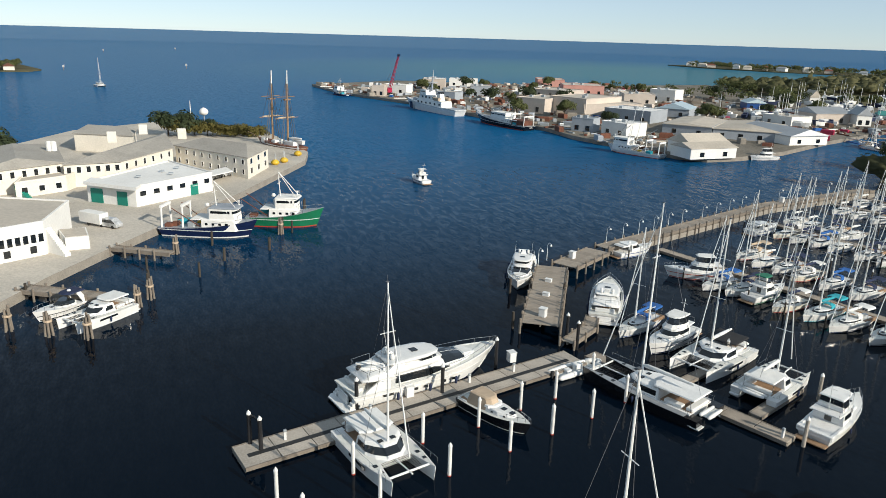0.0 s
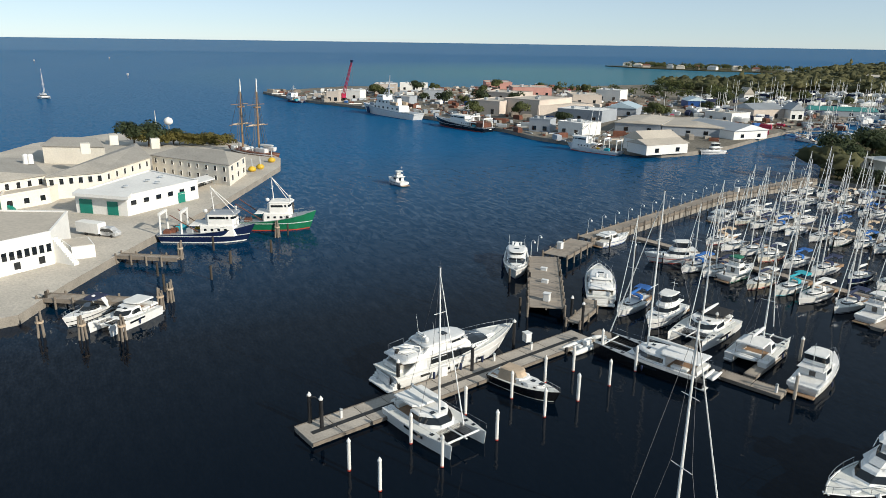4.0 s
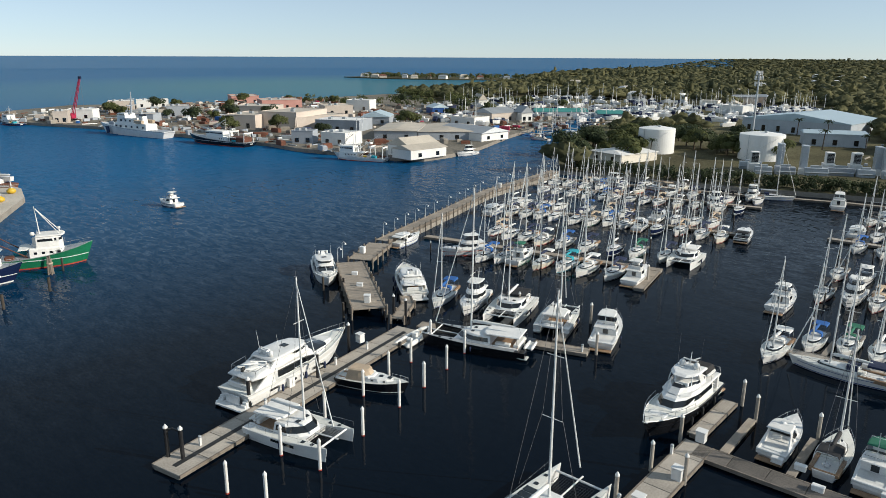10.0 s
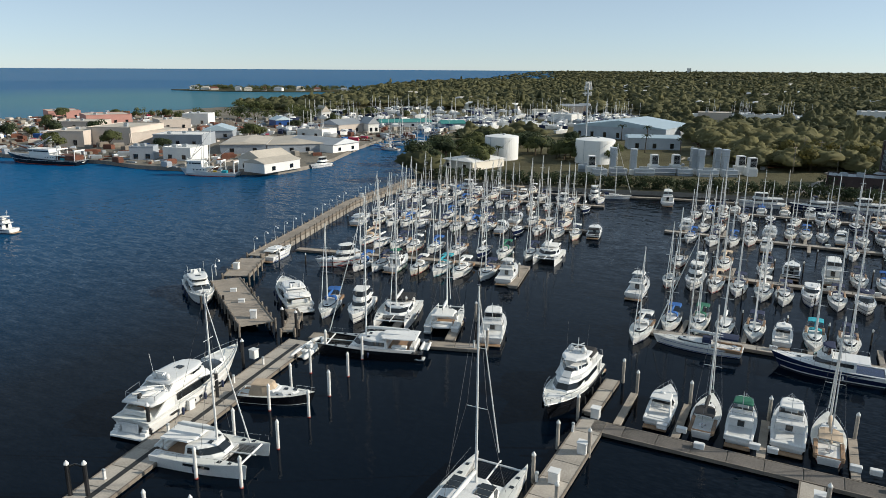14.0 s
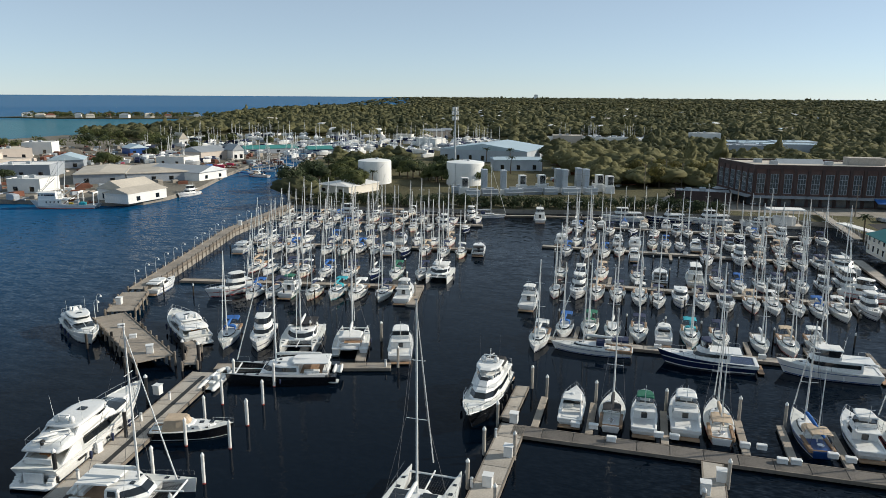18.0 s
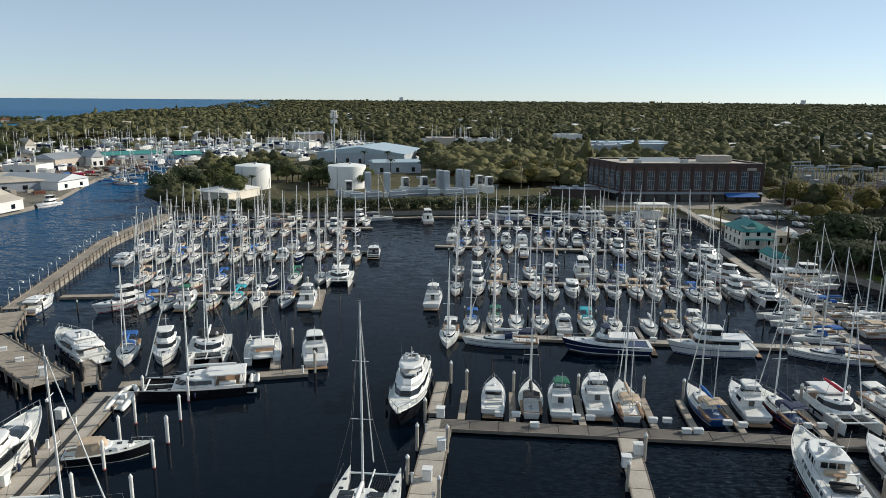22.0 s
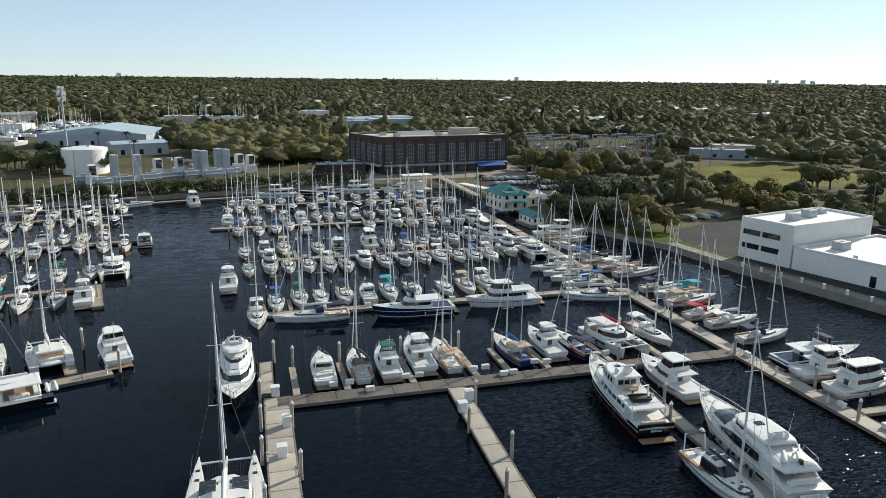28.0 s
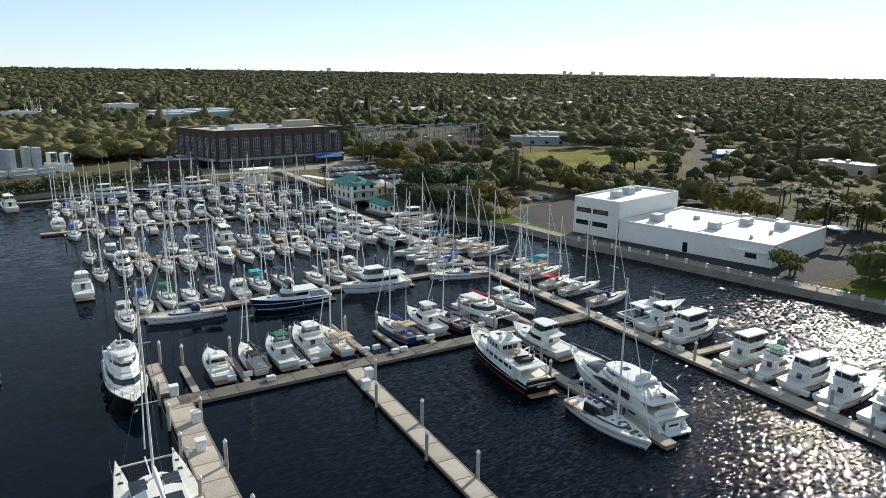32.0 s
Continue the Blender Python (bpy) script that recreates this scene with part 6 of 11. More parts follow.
dock(29.3, 4.0, 30.6, 43.6, 1.8, label="finger dock between the large yachts")
dock(54.2, -30.0, 52.8, 140.0, 2.6, label="long floating walkway along the east side of the marina")
dock(53.0, 141.0, 52.4, 172.0, 2.6, label="floating walkway near the marina office")
dock(-23.5, 83.0, 51.2, 83.0, 2.0, label="floating dock across the east basin")
dock(-16.5, 124.0, 51.2, 124.0, 2.0, label="floating dock across the east basin")
dock(-33.5, 164.8, 51.2, 164.8, 2.0, label="floating dock across the east basin")
dock(-31.0, 201.2, 50.2, 203.2, 2.0, label="floating dock across the east basin")
dock(-72, 209.0, -42, 217.6, 1.8, label="floating dock along the far sea wall", mat=WOODL)
dock(-41.5, 217.8, 46, 228.5, 1.8, label="floating dock along the far sea wall", mat=WOODL)
dock(-134, 196.5, -72.5, 208.8, 1.8, label="floating dock along the far sea wall", mat=WOODL)
dock(-111, 99.0, -53.5, 110.4, 2.0, label="floating dock in the west basin", mat=WOODL)
dock(-121.5, 142.0, -49.8, 154.2, 2.0, label="floating dock in the west basin", mat=WOODL)
dock(-131.5, 179.5, -58.0, 192.2, 2.0, label="floating dock in the west basin", mat=WOODL)
dock(-51.8, 95.6, -54.4, 109.0, 2.0, label="finger dock with storage boxes", mat=WOODL)
for x in (-17.8, -10.6, -0.9, 8.9, 14.3, 20.6, 31.4, 40.6):
    dock(x, 46.8, x, 57.0, 1.0, label="narrow finger dock between berths", mat=WOODL)
for x, y in ((58.5, 33.3), (58.5, 22.5)):
    dock(55.6, y, 68.0, y - 0.4, 1.2, label="narrow finger dock between berths", mat=WOODL)
for k, (yd, xa, xb) in enumerate(((83, -16, 44), (124, -12, 46), (164.8, -28, 46))):
    for j in range(int((xb - xa) / 10) + 1):
        x = xa + 10 * j
        dock(x, yd + 1.1, x, yd + 8.5, 0.8, label="narrow finger dock between berths", mat=WOODL)
        if yd > 100:
            dock(x + 1, yd - 8.5, x + 1, yd - 1.1, 0.8, label="narrow finger dock between berths", mat=WOODL)


def pile_kind(name, h, r, mat, label, cap=None, band=None, group="mooring piles"):
    root = tagged(new(name, mesh_of(name, B(turn([(r, -2), (r, h)], 10)), mat)), label, "pile", group)
    if cap:
        part("cap", B(turn([(r * 1.15, h + 0.003), (r * 1.15, h + 0.15), (0.03, h + 0.5)], 10)), cap, root)
    if band:
        part("waterline_band", B(turn([(r * 1.04, -0.1), (r * 1.04, 0.16)], 10)), band, root)
    return root


PILES = {}


def pile(key, x, y):
    if key not in PILES:
        h, r, mat, label, cap, band = {
            "white": (3.5, 0.2, PILEW, "white sleeved mooring pile with red waterline band", PILEW, REDBAND),
            "black": (4.2, 0.24, PILEB, "tall black dock pile with white cap", PILEW, None),
            "grey": (3.4, 0.22, CONC, "grey concrete dock pile with pointed cap", PILEW, None),
            "timber": (2.8, 0.22, PILET, "dark tarred timber pile", None, None),
            "slip": (2.6, 0.15, PILET, "slim timber mooring pile with white head", None, None)}[key]
        PILES[key] = pile_kind("mooring_post", h, r, mat, label, cap, band)
        if key == "slip":
            me = PILES[key].data
            me.clear_geometry()
            b_ = B(turn([(0.15, -2), (0.15, 2.35)], 10), turn([(0.165, 2.3), (0.165, 2.65), (0.03, 2.85)], 10))
            b_.to_mesh(me)
            b_.free()
            me.materials.append(PILEW)
            for p_ in me.polygons:
                p_.material_index = 1 if p_.center.z > 2.36 else 0
        PILES[key].matrix_world = pose(x, y, 0)
        return
    copy_thing(PILES[key], pose(x, y, 0, 0, 0, (x * 37 + y * 11) % 360))


for _x, _y in ((-54.8, 5.2), (-50.0, 6.7), (-56.5, 13.4), (-50.8, 14.4), (-52.6, 22.6), (-60.1, 29.7), (-54.3, 30.7), (-61.8, 36.3), (-59.3, 22.3), (-62.7, 41.9), (-55.6, 37.0), (-65.5, 49.5), (-58.7, 49.8), (-57.0, 43.5), (-55.7, 37.0)):
    pile("white", _x, _y)
for _x, _y in ((-65.2, 4.3), (-63.6, 5.2), (-68.5, 17.4), (-68.3, 28.6), (-73.1, 38.8), (-77.3, 53.1), (-74.2, 52.9)):
    pile("black", _x, _y)
tagged(new("pile_crossbar", mesh_of("pile_crossbar", B(tube((-65.2, 4.3, 3.9), (-64.4, 4.75, 4.25), 0.12, n=7), tube((-64.4, 4.75, 4.25), (-63.6, 5.2, 3.9), 0.12, n=7)), PILEB)), "black pipe bridging two dock piles", "crossbar")
for _x, _y in ((-20.3, 60.8), (-22.8, 46.4), (-22.9, 38.5), (-19.0, 38.4), (-23.0, 30.3), (-18.9, 26.0), (-23.0, 20.0), (-19.2, 14.0), (2.6, 31.5), (5.5, 24.0), (2.0, 16.5), (4.9, 10.0), (5.9, 38.8), (30.9, 31.5), (28.2, 26.0), (31.2, 16.0), (31.9, 45.8), (52.2, 44.2), (55.9, 31.0), (53.0, 20.5), (55.9, 12.0), (55.9, 0.0), (52.9, -7.0), (52.0, 62.0), (54.9, 75.0), (51.6, 90.0), (54.8, 104.0), (51.6, 120.0), (-17.6, 57.6), (-10.4, 57.6), (-0.6, 57.6), (9.2, 57.8), (15.0, 57.4), (25.0, 57.4), (32.0, 57.4), (38.6, 57.4), (-52.9, 102.2), (-57.8, 110.8), (-50.2, 74.0), (-62.8, 70.6), (-43.0, 62.8)):
    pile("grey", _x, _y)
for _x, _y in ((-145.0, 8.9), (-133.6, 10.1), (-125.3, 4.6), (-138.0, 19.6), (-157.3, 33.5), (-171.3, 34.7), (-153.6, 25.5), (-123.9, -4.1), (-123.0, -23.0), (-118.0, -16.0), (-98.5, 55.0), (-95.0, 57.2), (-93.0, 62.8), (-84.5, 47.8)):
    pile("timber", _x, _y)

# east basin slip piles
rnd = random.Random(4)
for yd, xa, xb in ((71.5, -14, 40), (95.5, -20, 44), (111.5, -22, 44), (137.5, -24, 44), (151.5, -28, 44), (182, -28, 46), (187, -30, 46), (212, -26, 40)):
    x = xa
    while x < xb:
        if not (yd == 71.5):
            pile("slip", x + rnd.uniform(-0.4, 0.4), yd + rnd.uniform(-0.8, 0.8))
        x += 6.6
for a, b, k in (((-108, 88.5), (-60, 97), 8), ((-104, 121), (-56, 129), 7), ((-118, 131), (-54, 141.5), 9), ((-122, 157), (-58, 168), 8), ((-128, 168), (-62, 179), 8), ((-131, 193), (-66, 204), 7)):
    for j in range(k):
        f = j / (k - 1)
        pile("slip", a[0] + (b[0] - a[0]) * f, a[1] + (b[1] - a[1]) * f)


# ---- the timber pier and breakwater walkway ----
def pier(pts, w, z, label, posts=True, lamps=(), wallside=0):
    """A boardwalk on timber posts; planks run across it."""
    root = tagged(new("pier", mesh_of("pier", B(*[tube((*p, z - 0.35), (*q, z - 0.35), 0.16, n=4) for p, q in zip(pts, pts[1:])]), WOOD)), label, "pier", kind="structure")
    for (x0, y0), (x1, y1) in zip(pts, pts[1:]):
        L = math.hypot(x1 - x0, y1 - y0)
        ang = math.degrees(math.atan2(-(x1 - x0), y1 - y0))
        n = max(1, int(L / 1.6))
        p = L / n
        me = mesh_of("deck_board", B(box(-w / 2, 0.03, z - 0.14, w / 2, p - 0.03, z)), WOODL)
        po = mesh_of("post", B(turn([(0.2, -2.5), (0.2, z + 0.55), (0.05, z + 0.62)], 8)), WOOD)
        beam = mesh_of("edge_beam", B(box(-0.12, 0, z - 0.6, 0.12, L - 0.02, z + 0.12)), WOOD)
        for s in (-1, 1):
            piece("edge_beam", beam, root, pose(x0, y0, 0, 0, 0, ang) @ pose(s * (w / 2 + 0.13), 0, 0))
        for k in range(n):
            m = pose(x0, y0, 0, 0, 0, ang) @ pose(0, k * p, 0)
            piece("deck_board", me, root, m)
            for s in (-1, 1):
                if k % 2 == 0:
                    piece("post", po, root, m @ pose(s * (w / 2 + 0.3), 0, 0))
    return root


pier([(-80.6, 50.4), (-104.5, 67.5)], 5.6, 1.9, "weathered timber T-head pier on posts")
pier([(-104.0, 70.0), (-110.5, 82.5)], 5.0, 2.0, "weathered timber pier corner with utility boxes")
pier([(-112.0, 84.5), (-121.5, 118.0), (-131.5, 152.0), (-137.5, 203.0)], 3.0, 2.0, "long breakwater boardwalk with lamps")
pier([(-75.2, 51.8), (-79.0, 58.5), (-82.5, 61.5)], 1.8, 1.0, "low timber gangway beside the pier")
# timber face of the breakwater on the basin side
tagged(new("breakwater_wall", mesh_of("breakwater_wall", B(*[prism([p, q, (q[0] + 0.6, q[1] + 0.2), (p[0] + 0.6, p[1] + 0.2)], -2, 1.2) for p, q in (((-111.2, 86), (-120.4, 118)), ((-120.4, 118), (-130.3, 152)), ((-130.3, 152), (-136.2, 203)))]), CONCD)), "stained concrete breakwater wall", kind="structure")


def dock_lamp():
    root = empty("dock_lamp", label="tall swan-neck lamp post on the breakwater", category="lamp post", group="breakwater lamps")
    part("pole", B(tube((0, 0, 2.0), (0, 0, 5.2), 0.07, 0.05, 6)), ALU, root)
    part("arm", B(tube((0, 0, 5.2), (0.35, 0, 5.7), 0.04, n=5), tube((0.35, 0, 5.7), (0.8, 0, 5.5), 0.04, n=5)), ALU, root)
    part("lamp_head", B(turn([(0.08, 5.5), (0.25, 5.2), (0.2, 5.1)], 10, 0.8)), WHITEP, root)
    return root


lamp0 = None
for p, q, k in (((-104, 63), (-109, 70), 2), ((-113.6, 84.5), (-123.1, 118), 6), ((-123.1, 120), (-133.0, 152), 5), ((-133.1, 156), (-139.0, 202), 6)):
    for j in range(k):
        f = (j + 0.5) / k
        m = pose(p[0] + (q[0] - p[0]) * f, p[1] + (q[1] - p[1]) * f, 0, 0, 0, 20)
        if lamp0 is None:
            lamp0 = dock_lamp()
            lamp0.matrix_world = m
        else:
            copy_thing(lamp0, m)


def utility_box(kind_, x, y, rz=0, z=0.6):
    key = "box_" + kind_
    if key not in PILES:
        if kind_ == "chest":
            r = empty("dock_box", label="white fibreglass dock box on the dock", category="dock box", group="dock boxes")
            part("chest", B(box(-0.6, -0.32, 0, 0.6, 0.32, 0.5, 0.04)), GEL, r)
            part("lid", B(box(-0.64, -0.36, 0.503, 0.64, 0.36, 0.66, 0.06)), GEL, r)
        elif kind_ == "pedestal":
            r = empty("power_pedestal", label="slim white shore-power pedestal on the dock", category="power pedestal", group="dock pedestals")
            part("column", B(box(-0.14, -0.14, 0, 0.14, 0.14, 1.0, 0.02)), GEL, r)
            part("head", B(box(-0.18, -0.18, 1.003, 0.18, 0.18, 1.25, 0.06)), GALV, r)
        else:
            r = empty("equipment_cabinet", label="large white equipment cabinet on the dock", category="cabinet", group="dock cabinets")
            part("body", B(box(-0.55, -0.5, 0, 0.55, 0.5, 1.35, 0.05)), GEL, r)
            part("door", B(box(-0.42, -0.54, 0.12, 0.42, -0.5, 1.25)), WHITEP, r)
            part("roof_cap", B(box(-0.62, -0.57, 1.353, 0.62, 0.57, 1.44)), GEL, r)
        PILES[key] = r
        r.matrix_world = pose(x, y, z, 0, 0, rz)
        return
    copy_thing(PILES[key], pose(x, y, z, 0, 0, rz))


for _x, _y in ((-12.5, 48.5), (-10.1, 48.7), (-7.6, 45.7), (-1.7, 48.7), (0.3, 48.7), (8.9, 48.9), (10.9, 49.0), (12.8, 46.0), (14.4, 46.2), (19.1, 49.2), (21.0, 48.7), (29.8, 49.4), (31.8, 49.6)):
    utility_box("chest", _x, _y, 0)
for _x, _y in ((54.3, 24.5), (54.9, 17.8), (55.7, 13.5), (55.7, 10.8), (53.6, 6.7), (56.6, 4.2), (54.9, 0.5), (55.6, -0.7), (54.0, 43.3)):
    utility_box("chest", _x, _y, 90)
for _x, _y in ((-22.2, 42.4), (-19.4, 38.0), (-22.4, 29.8), (-19.5, 25.8), (-66.5, 18.5), (-69.5, 33.0), (-70.2, 40.0), (-64.6, 8.0), (-44.6, 61.2)):
    utility_box("pedestal", _x, _y, 0)
for _x, _y in ((-19.7, 38.1), (-20.7, 30.7), (-20.7, 47.4), (-69.1, 24.4), (-73.2, 41.3), (5.2, 39.5), (3.2, 36.2)):
    utility_box("cabinet", _x, _y, 0)
for _k in range(16):
    utility_box("pedestal", 53.4 - 0.01 * _k, -24 + 10.0 * _k)
for _y in (83.0, 124.0, 164.8):
    for _k in range(7):
        utility_box("chest", -10 + 8.6 * _k, _y + 0.5)
utility_box("cabinet", -83.2, 52.4, 35, 1.9)
utility_box("cabinet", -107.5, 74.0, 20, 2.0)
utility_box("cabinet", -132.6, 160.0, 20, 2.0)
utility_box("chest", -91.0, 57.8, 35, 1.9)
utility_box("chest", -97.0, 62.0, 35, 1.9)


# ---- berths ----
for _k, _x, _y, _h in (  # a_near
    ("s9b", -25.6, 158.6, 180), ("s10n", -20.0, 158.1, 180), ("s9b", -15.1, 159.4, 180), ("s9k", -11.1, 162.7, 180), ("m9e", -6.8, 158.0, 0), ("s10n", 12.4, 159.2, 180), ("m11f", 21.1, 161.3, 180), ("s10t", 25.8, 159.5, 180), ("s9c", 31.0, 158.6, 180), ("s10n", 36.1, 160.4, 180), ("m10e", 40.9, 160.9, 180), ("c12", 46.2, 159.8, 180), 
):
    berth(_k, _x, _y, _h)
for _k, _x, _y, _h in (  # a_far
    ("m10s", -28.8, 174.6, 0), ("s9w", -24.2, 173.2, 180), ("s10n", -20.3, 174.2, 180), ("m9e", -11.9, 176.2, 0), ("m10s", -6.9, 175.5, 0), ("s9c", -1.8, 175.1, 180), ("s9b", 2.0, 176.3, 180), ("s9w", 6.1, 175.7, 180), ("m9e", 10.4, 176.3, 0), ("s10n", 15.3, 175.4, 180), ("m10e", 20.3, 179.4, 180), ("s9t", 28.7, 179.4, 180), ("s10t", 33.7, 178.6, 180), ("s9c", 39.1, 178.5, 180), 
):
    berth(_k, _x, _y, _h)
for _k, _x, _y, _h in (  # a2_near
    ("s9k", -29.0, 191.6, 180), ("s9b", -25.5, 194.0, 180), ("s9c", -21.1, 193.3, 180), ("s10n", -15.4, 193.5, 180), ("s9d", -7.9, 194.4, 180), ("s9k", -1.0, 195.0, 180), ("m9e", 5.7, 197.9, 180), ("s10n", 9.3, 197.7, 180), ("s9d", 14.5, 195.3, 180), ("s10t", 19.7, 197.4, 180), ("s9d", 24.8, 194.2, 180), ("s9b", 30.0, 197.8, 180), ("m11f", 37.1, 194.5, 180), ("s9k", 44.6, 197.9, 180), ("s10n", 49.1, 197.0, 180), 
):
    berth(_k, _x, _y, _h)
for _k, _x, _y, _h in (  # a2_far
    ("s9w", -27.6, 205.9, 0), ("s10n", -22.8, 207.1, 0), ("s9w", -18.8, 206.7, 0), ("s9b", -11.1, 207.5, 0), ("s9t", -4.4, 208.0, 0), ("m9e", 2.8, 208.8, 0), ("s9d", 8.0, 209.1, 0), ("s10n", 15.9, 210.5, 0), ("s9c", 22.8, 209.3, 0), ("s9w", 29.9, 209.9, 0), ("s10t", 36.0, 211.0, 0), 
):
    berth(_k, _x, _y, _h)
for _k, _x, _y, _h in (  # b_near
    ("m11f", -27.7, 105.7, 0), ("s9k", -23.3, 115.4, 180), ("m11f", -18.5, 116.6, 180), ("s10t", -14.3, 116.7, 180), ("s10n", -9.7, 116.2, 180), ("s11w", -4.9, 115.5, 180), ("s10n", -1.0, 114.5, 180), ("m10s", 3.8, 116.4, 180), ("s10n", 8.4, 116.1, 180), ("m10e", 13.2, 116.0, 180), ("s10t", 18.4, 116.7, 180), ("s11w", 22.6, 117.0, 180), ("s10n", 27.2, 116.9, 180), ("s9b", 31.4, 115.7, 180), ("s11w", 35.5, 116.1, 180), ("m11f", 41.7, 119.1, 180), ("c12", 47.7, 116.0, 180), 
):
    berth(_k, _x, _y, _h)
for _k, _x, _y, _h in (  # b_far
    ("s9k", -24.2, 132.1, 180), ("m9e", -19.4, 131.6, 180), ("s10t", -14.4, 134.6, 180), ("s10n", -5.7, 133.1, 180), ("m11k", -0.3, 135.5, 0), ("m12c", 7.7, 135.5, 0), ("s10n", 12.9, 133.4, 180), ("s9b", 17.6, 132.0, 180), ("s9k", 22.6, 134.5, 180), ("m10e", 26.4, 135.6, 180), ("s10n", 31.7, 136.5, 180), ("m9e", 36.8, 137.0, 180), ("m12t", 41.9, 138.4, 180), ("m12f", 44.8, 131.2, 235), 
):
    berth(_k, _x, _y, _h)
for _k, _x, _y, _h in (  # c_far
    ("s11w", -22.3, 81.5, 180), ("s9b", -18.5, 88.8, 180), ("s10g", -13.9, 90.8, 180), ("s9w", -9.6, 90.5, 180), ("s10n", -4.8, 90.9, 180), ("m9e", -0.3, 90.7, 0), ("s11q", 4.5, 91.2, 180), ("s10n", 9.6, 91.3, 180), ("s9w", 16.5, 90.8, 180), ("s10t", 21.3, 91.2, 180), ("s11w", 26.2, 92.1, 180), 
):
    berth(_k, _x, _y, _h)
for _k, _x, _y, _h in (  # c_side
    ("s14w", -12.7, 79.6, 90), ("m15n", 6.4, 78.6, 90), ("m14t", 25.0, 79.5, 90), ("s14w", 45.1, 78.6, 76), 
):
    berth(_k, _x, _y, _h)
for _k, _x, _y, _h in (  # f_near
    ("m9w", -13.4, 54.4, 0), ("s11k", -7.9, 54.8, 0), ("m11g", -3.6, 54.4, 0), ("m12w", 1.8, 56.2, 0), ("s12k", 6.2, 55.7, 0), ("s13k", 17.4, 55.6, 6), ("m11f", 23.6, 56.2, 2), ("s12n", 28.2, 55.4, 8), 
):
    berth(_k, _x, _y, _h)
for _k, _x, _y, _h in (  # w1_near
    ("m10s", -110.9, 92.1, 8), ("m12f", -94.1, 94.1, 150), ("s9b", -88.3, 94.3, 188), ("s10n", -84.5, 96.5, 188), ("m11g", -81.0, 98.2, 8), ("s9c", -75.5, 97.7, 188), ("s11q", -70.8, 100.1, 188), ("s11w", -66.0, 100.3, 188), ("s10n", -60.2, 101.5, 188), ("m11f", -55.2, 102.3, 8), ("c12", -52.7, 121.0, 188), 
):
    berth(_k, _x, _y, _h)
for _k, _x, _y, _h in (  # w1_far
    ("s10t", -100.7, 115.5, 188), ("s9w", -95.7, 114.2, 188), ("s10n", -91.2, 115.4, 188), ("s9c", -86.3, 114.6, 188), ("s9b", -81.0, 115.8, 188), ("s10n", -75.1, 116.6, 188), ("s9d", -68.8, 118.3, 188), ("s10g", -63.8, 119.8, 188), ("s10n", -57.4, 121.4, 188), 
):
    berth(_k, _x, _y, _h)
for _k, _x, _y, _h in (  # w2_near
    ("m10s", -115.3, 134.5, 8), ("s9c", -110.5, 136.7, 188), ("s10n", -106.3, 137.6, 188), ("s9b", -102.3, 138.6, 188), ("s9w", -98.1, 139.4, 188), ("s10n", -91.8, 140.0, 188), ("s9t", -87.1, 140.3, 188), ("s9b", -83.6, 144.0, 188), ("s10n", -78.9, 144.2, 188), ("m9e", -74.4, 144.7, 8), ("s9d", -70.1, 144.7, 188), ("s10t", -64.7, 147.1, 188), ("s10n", -59.1, 147.0, 188), ("s9c", -54.0, 146.7, 188), ("m11k", -49.9, 152.2, 8), 
):
    berth(_k, _x, _y, _h)
for _k, _x, _y, _h in (  # w2_far
    ("s9w", -119.5, 150.2, 188), ("s9w", -114.5, 149.6, 188), ("s10n", -109.4, 151.4, 188), ("s9w", -104.4, 151.8, 188), ("s9b", -96.3, 153.7, 188), ("s9t", -89.4, 154.2, 188), ("s10n", -85.3, 156.6, 188), ("m10e", -75.8, 158.8, 8), ("s9w", -70.9, 159.0, 188), ("s9k", -66.0, 160.1, 188), ("s10t", -61.4, 160.9, 188), 
):
    berth(_k, _x, _y, _h)
for _k, _x, _y, _h in (  # w3_near
    ("s9w", -123.7, 173.1, 188), ("s9w", -118.4, 173.2, 188), ("s10n", -113.0, 174.1, 188), ("s9w", -107.5, 174.6, 188), ("s9b", -101.8, 175.0, 188), ("s10n", -99.2, 176.2, 188), ("s9w", -93.3, 175.8, 188), ("s10n", -89.3, 178.4, 188), ("s10t", -85.1, 179.2, 188), ("s9c", -79.2, 179.8, 188), ("s9k", -74.1, 182.0, 188), ("s10n", -67.5, 183.1, 188), ("s9d", -62.0, 183.6, 188), 
):
    berth(_k, _x, _y, _h)
for _k, _x, _y, _h in (  # w3_far
    ("s9w", -128.9, 188.2, 188), ("s10n", -123.3, 189.0, 188), ("s9t", -117.4, 189.6, 188), ("s9b", -111.7, 191.0, 188), ("s9c", -104.5, 191.3, 188), ("s9c", -98.3, 192.7, 188), ("m9e", -88.1, 195.2, 188), ("s10n", -81.4, 197.2, 188), ("s9k", -75.1, 197.9, 188), ("s9k", -70.0, 197.9, 188), ("s9w", -62.2, 201.9, 188), 
):
    berth(_k, _x, _y, _h)
for _k, _x, _y, _h in (  # w4
    ("m12f", -70.0, 185.8, 188), ("s9w", -101.3, 205.2, 188), ("s9c", -89.2, 208.0, 188), ("s9k", -120.0, 202.3, 188), ("m11f", -65.5, 206.0, 188), 
):
    berth(_k, _x, _y, _h)
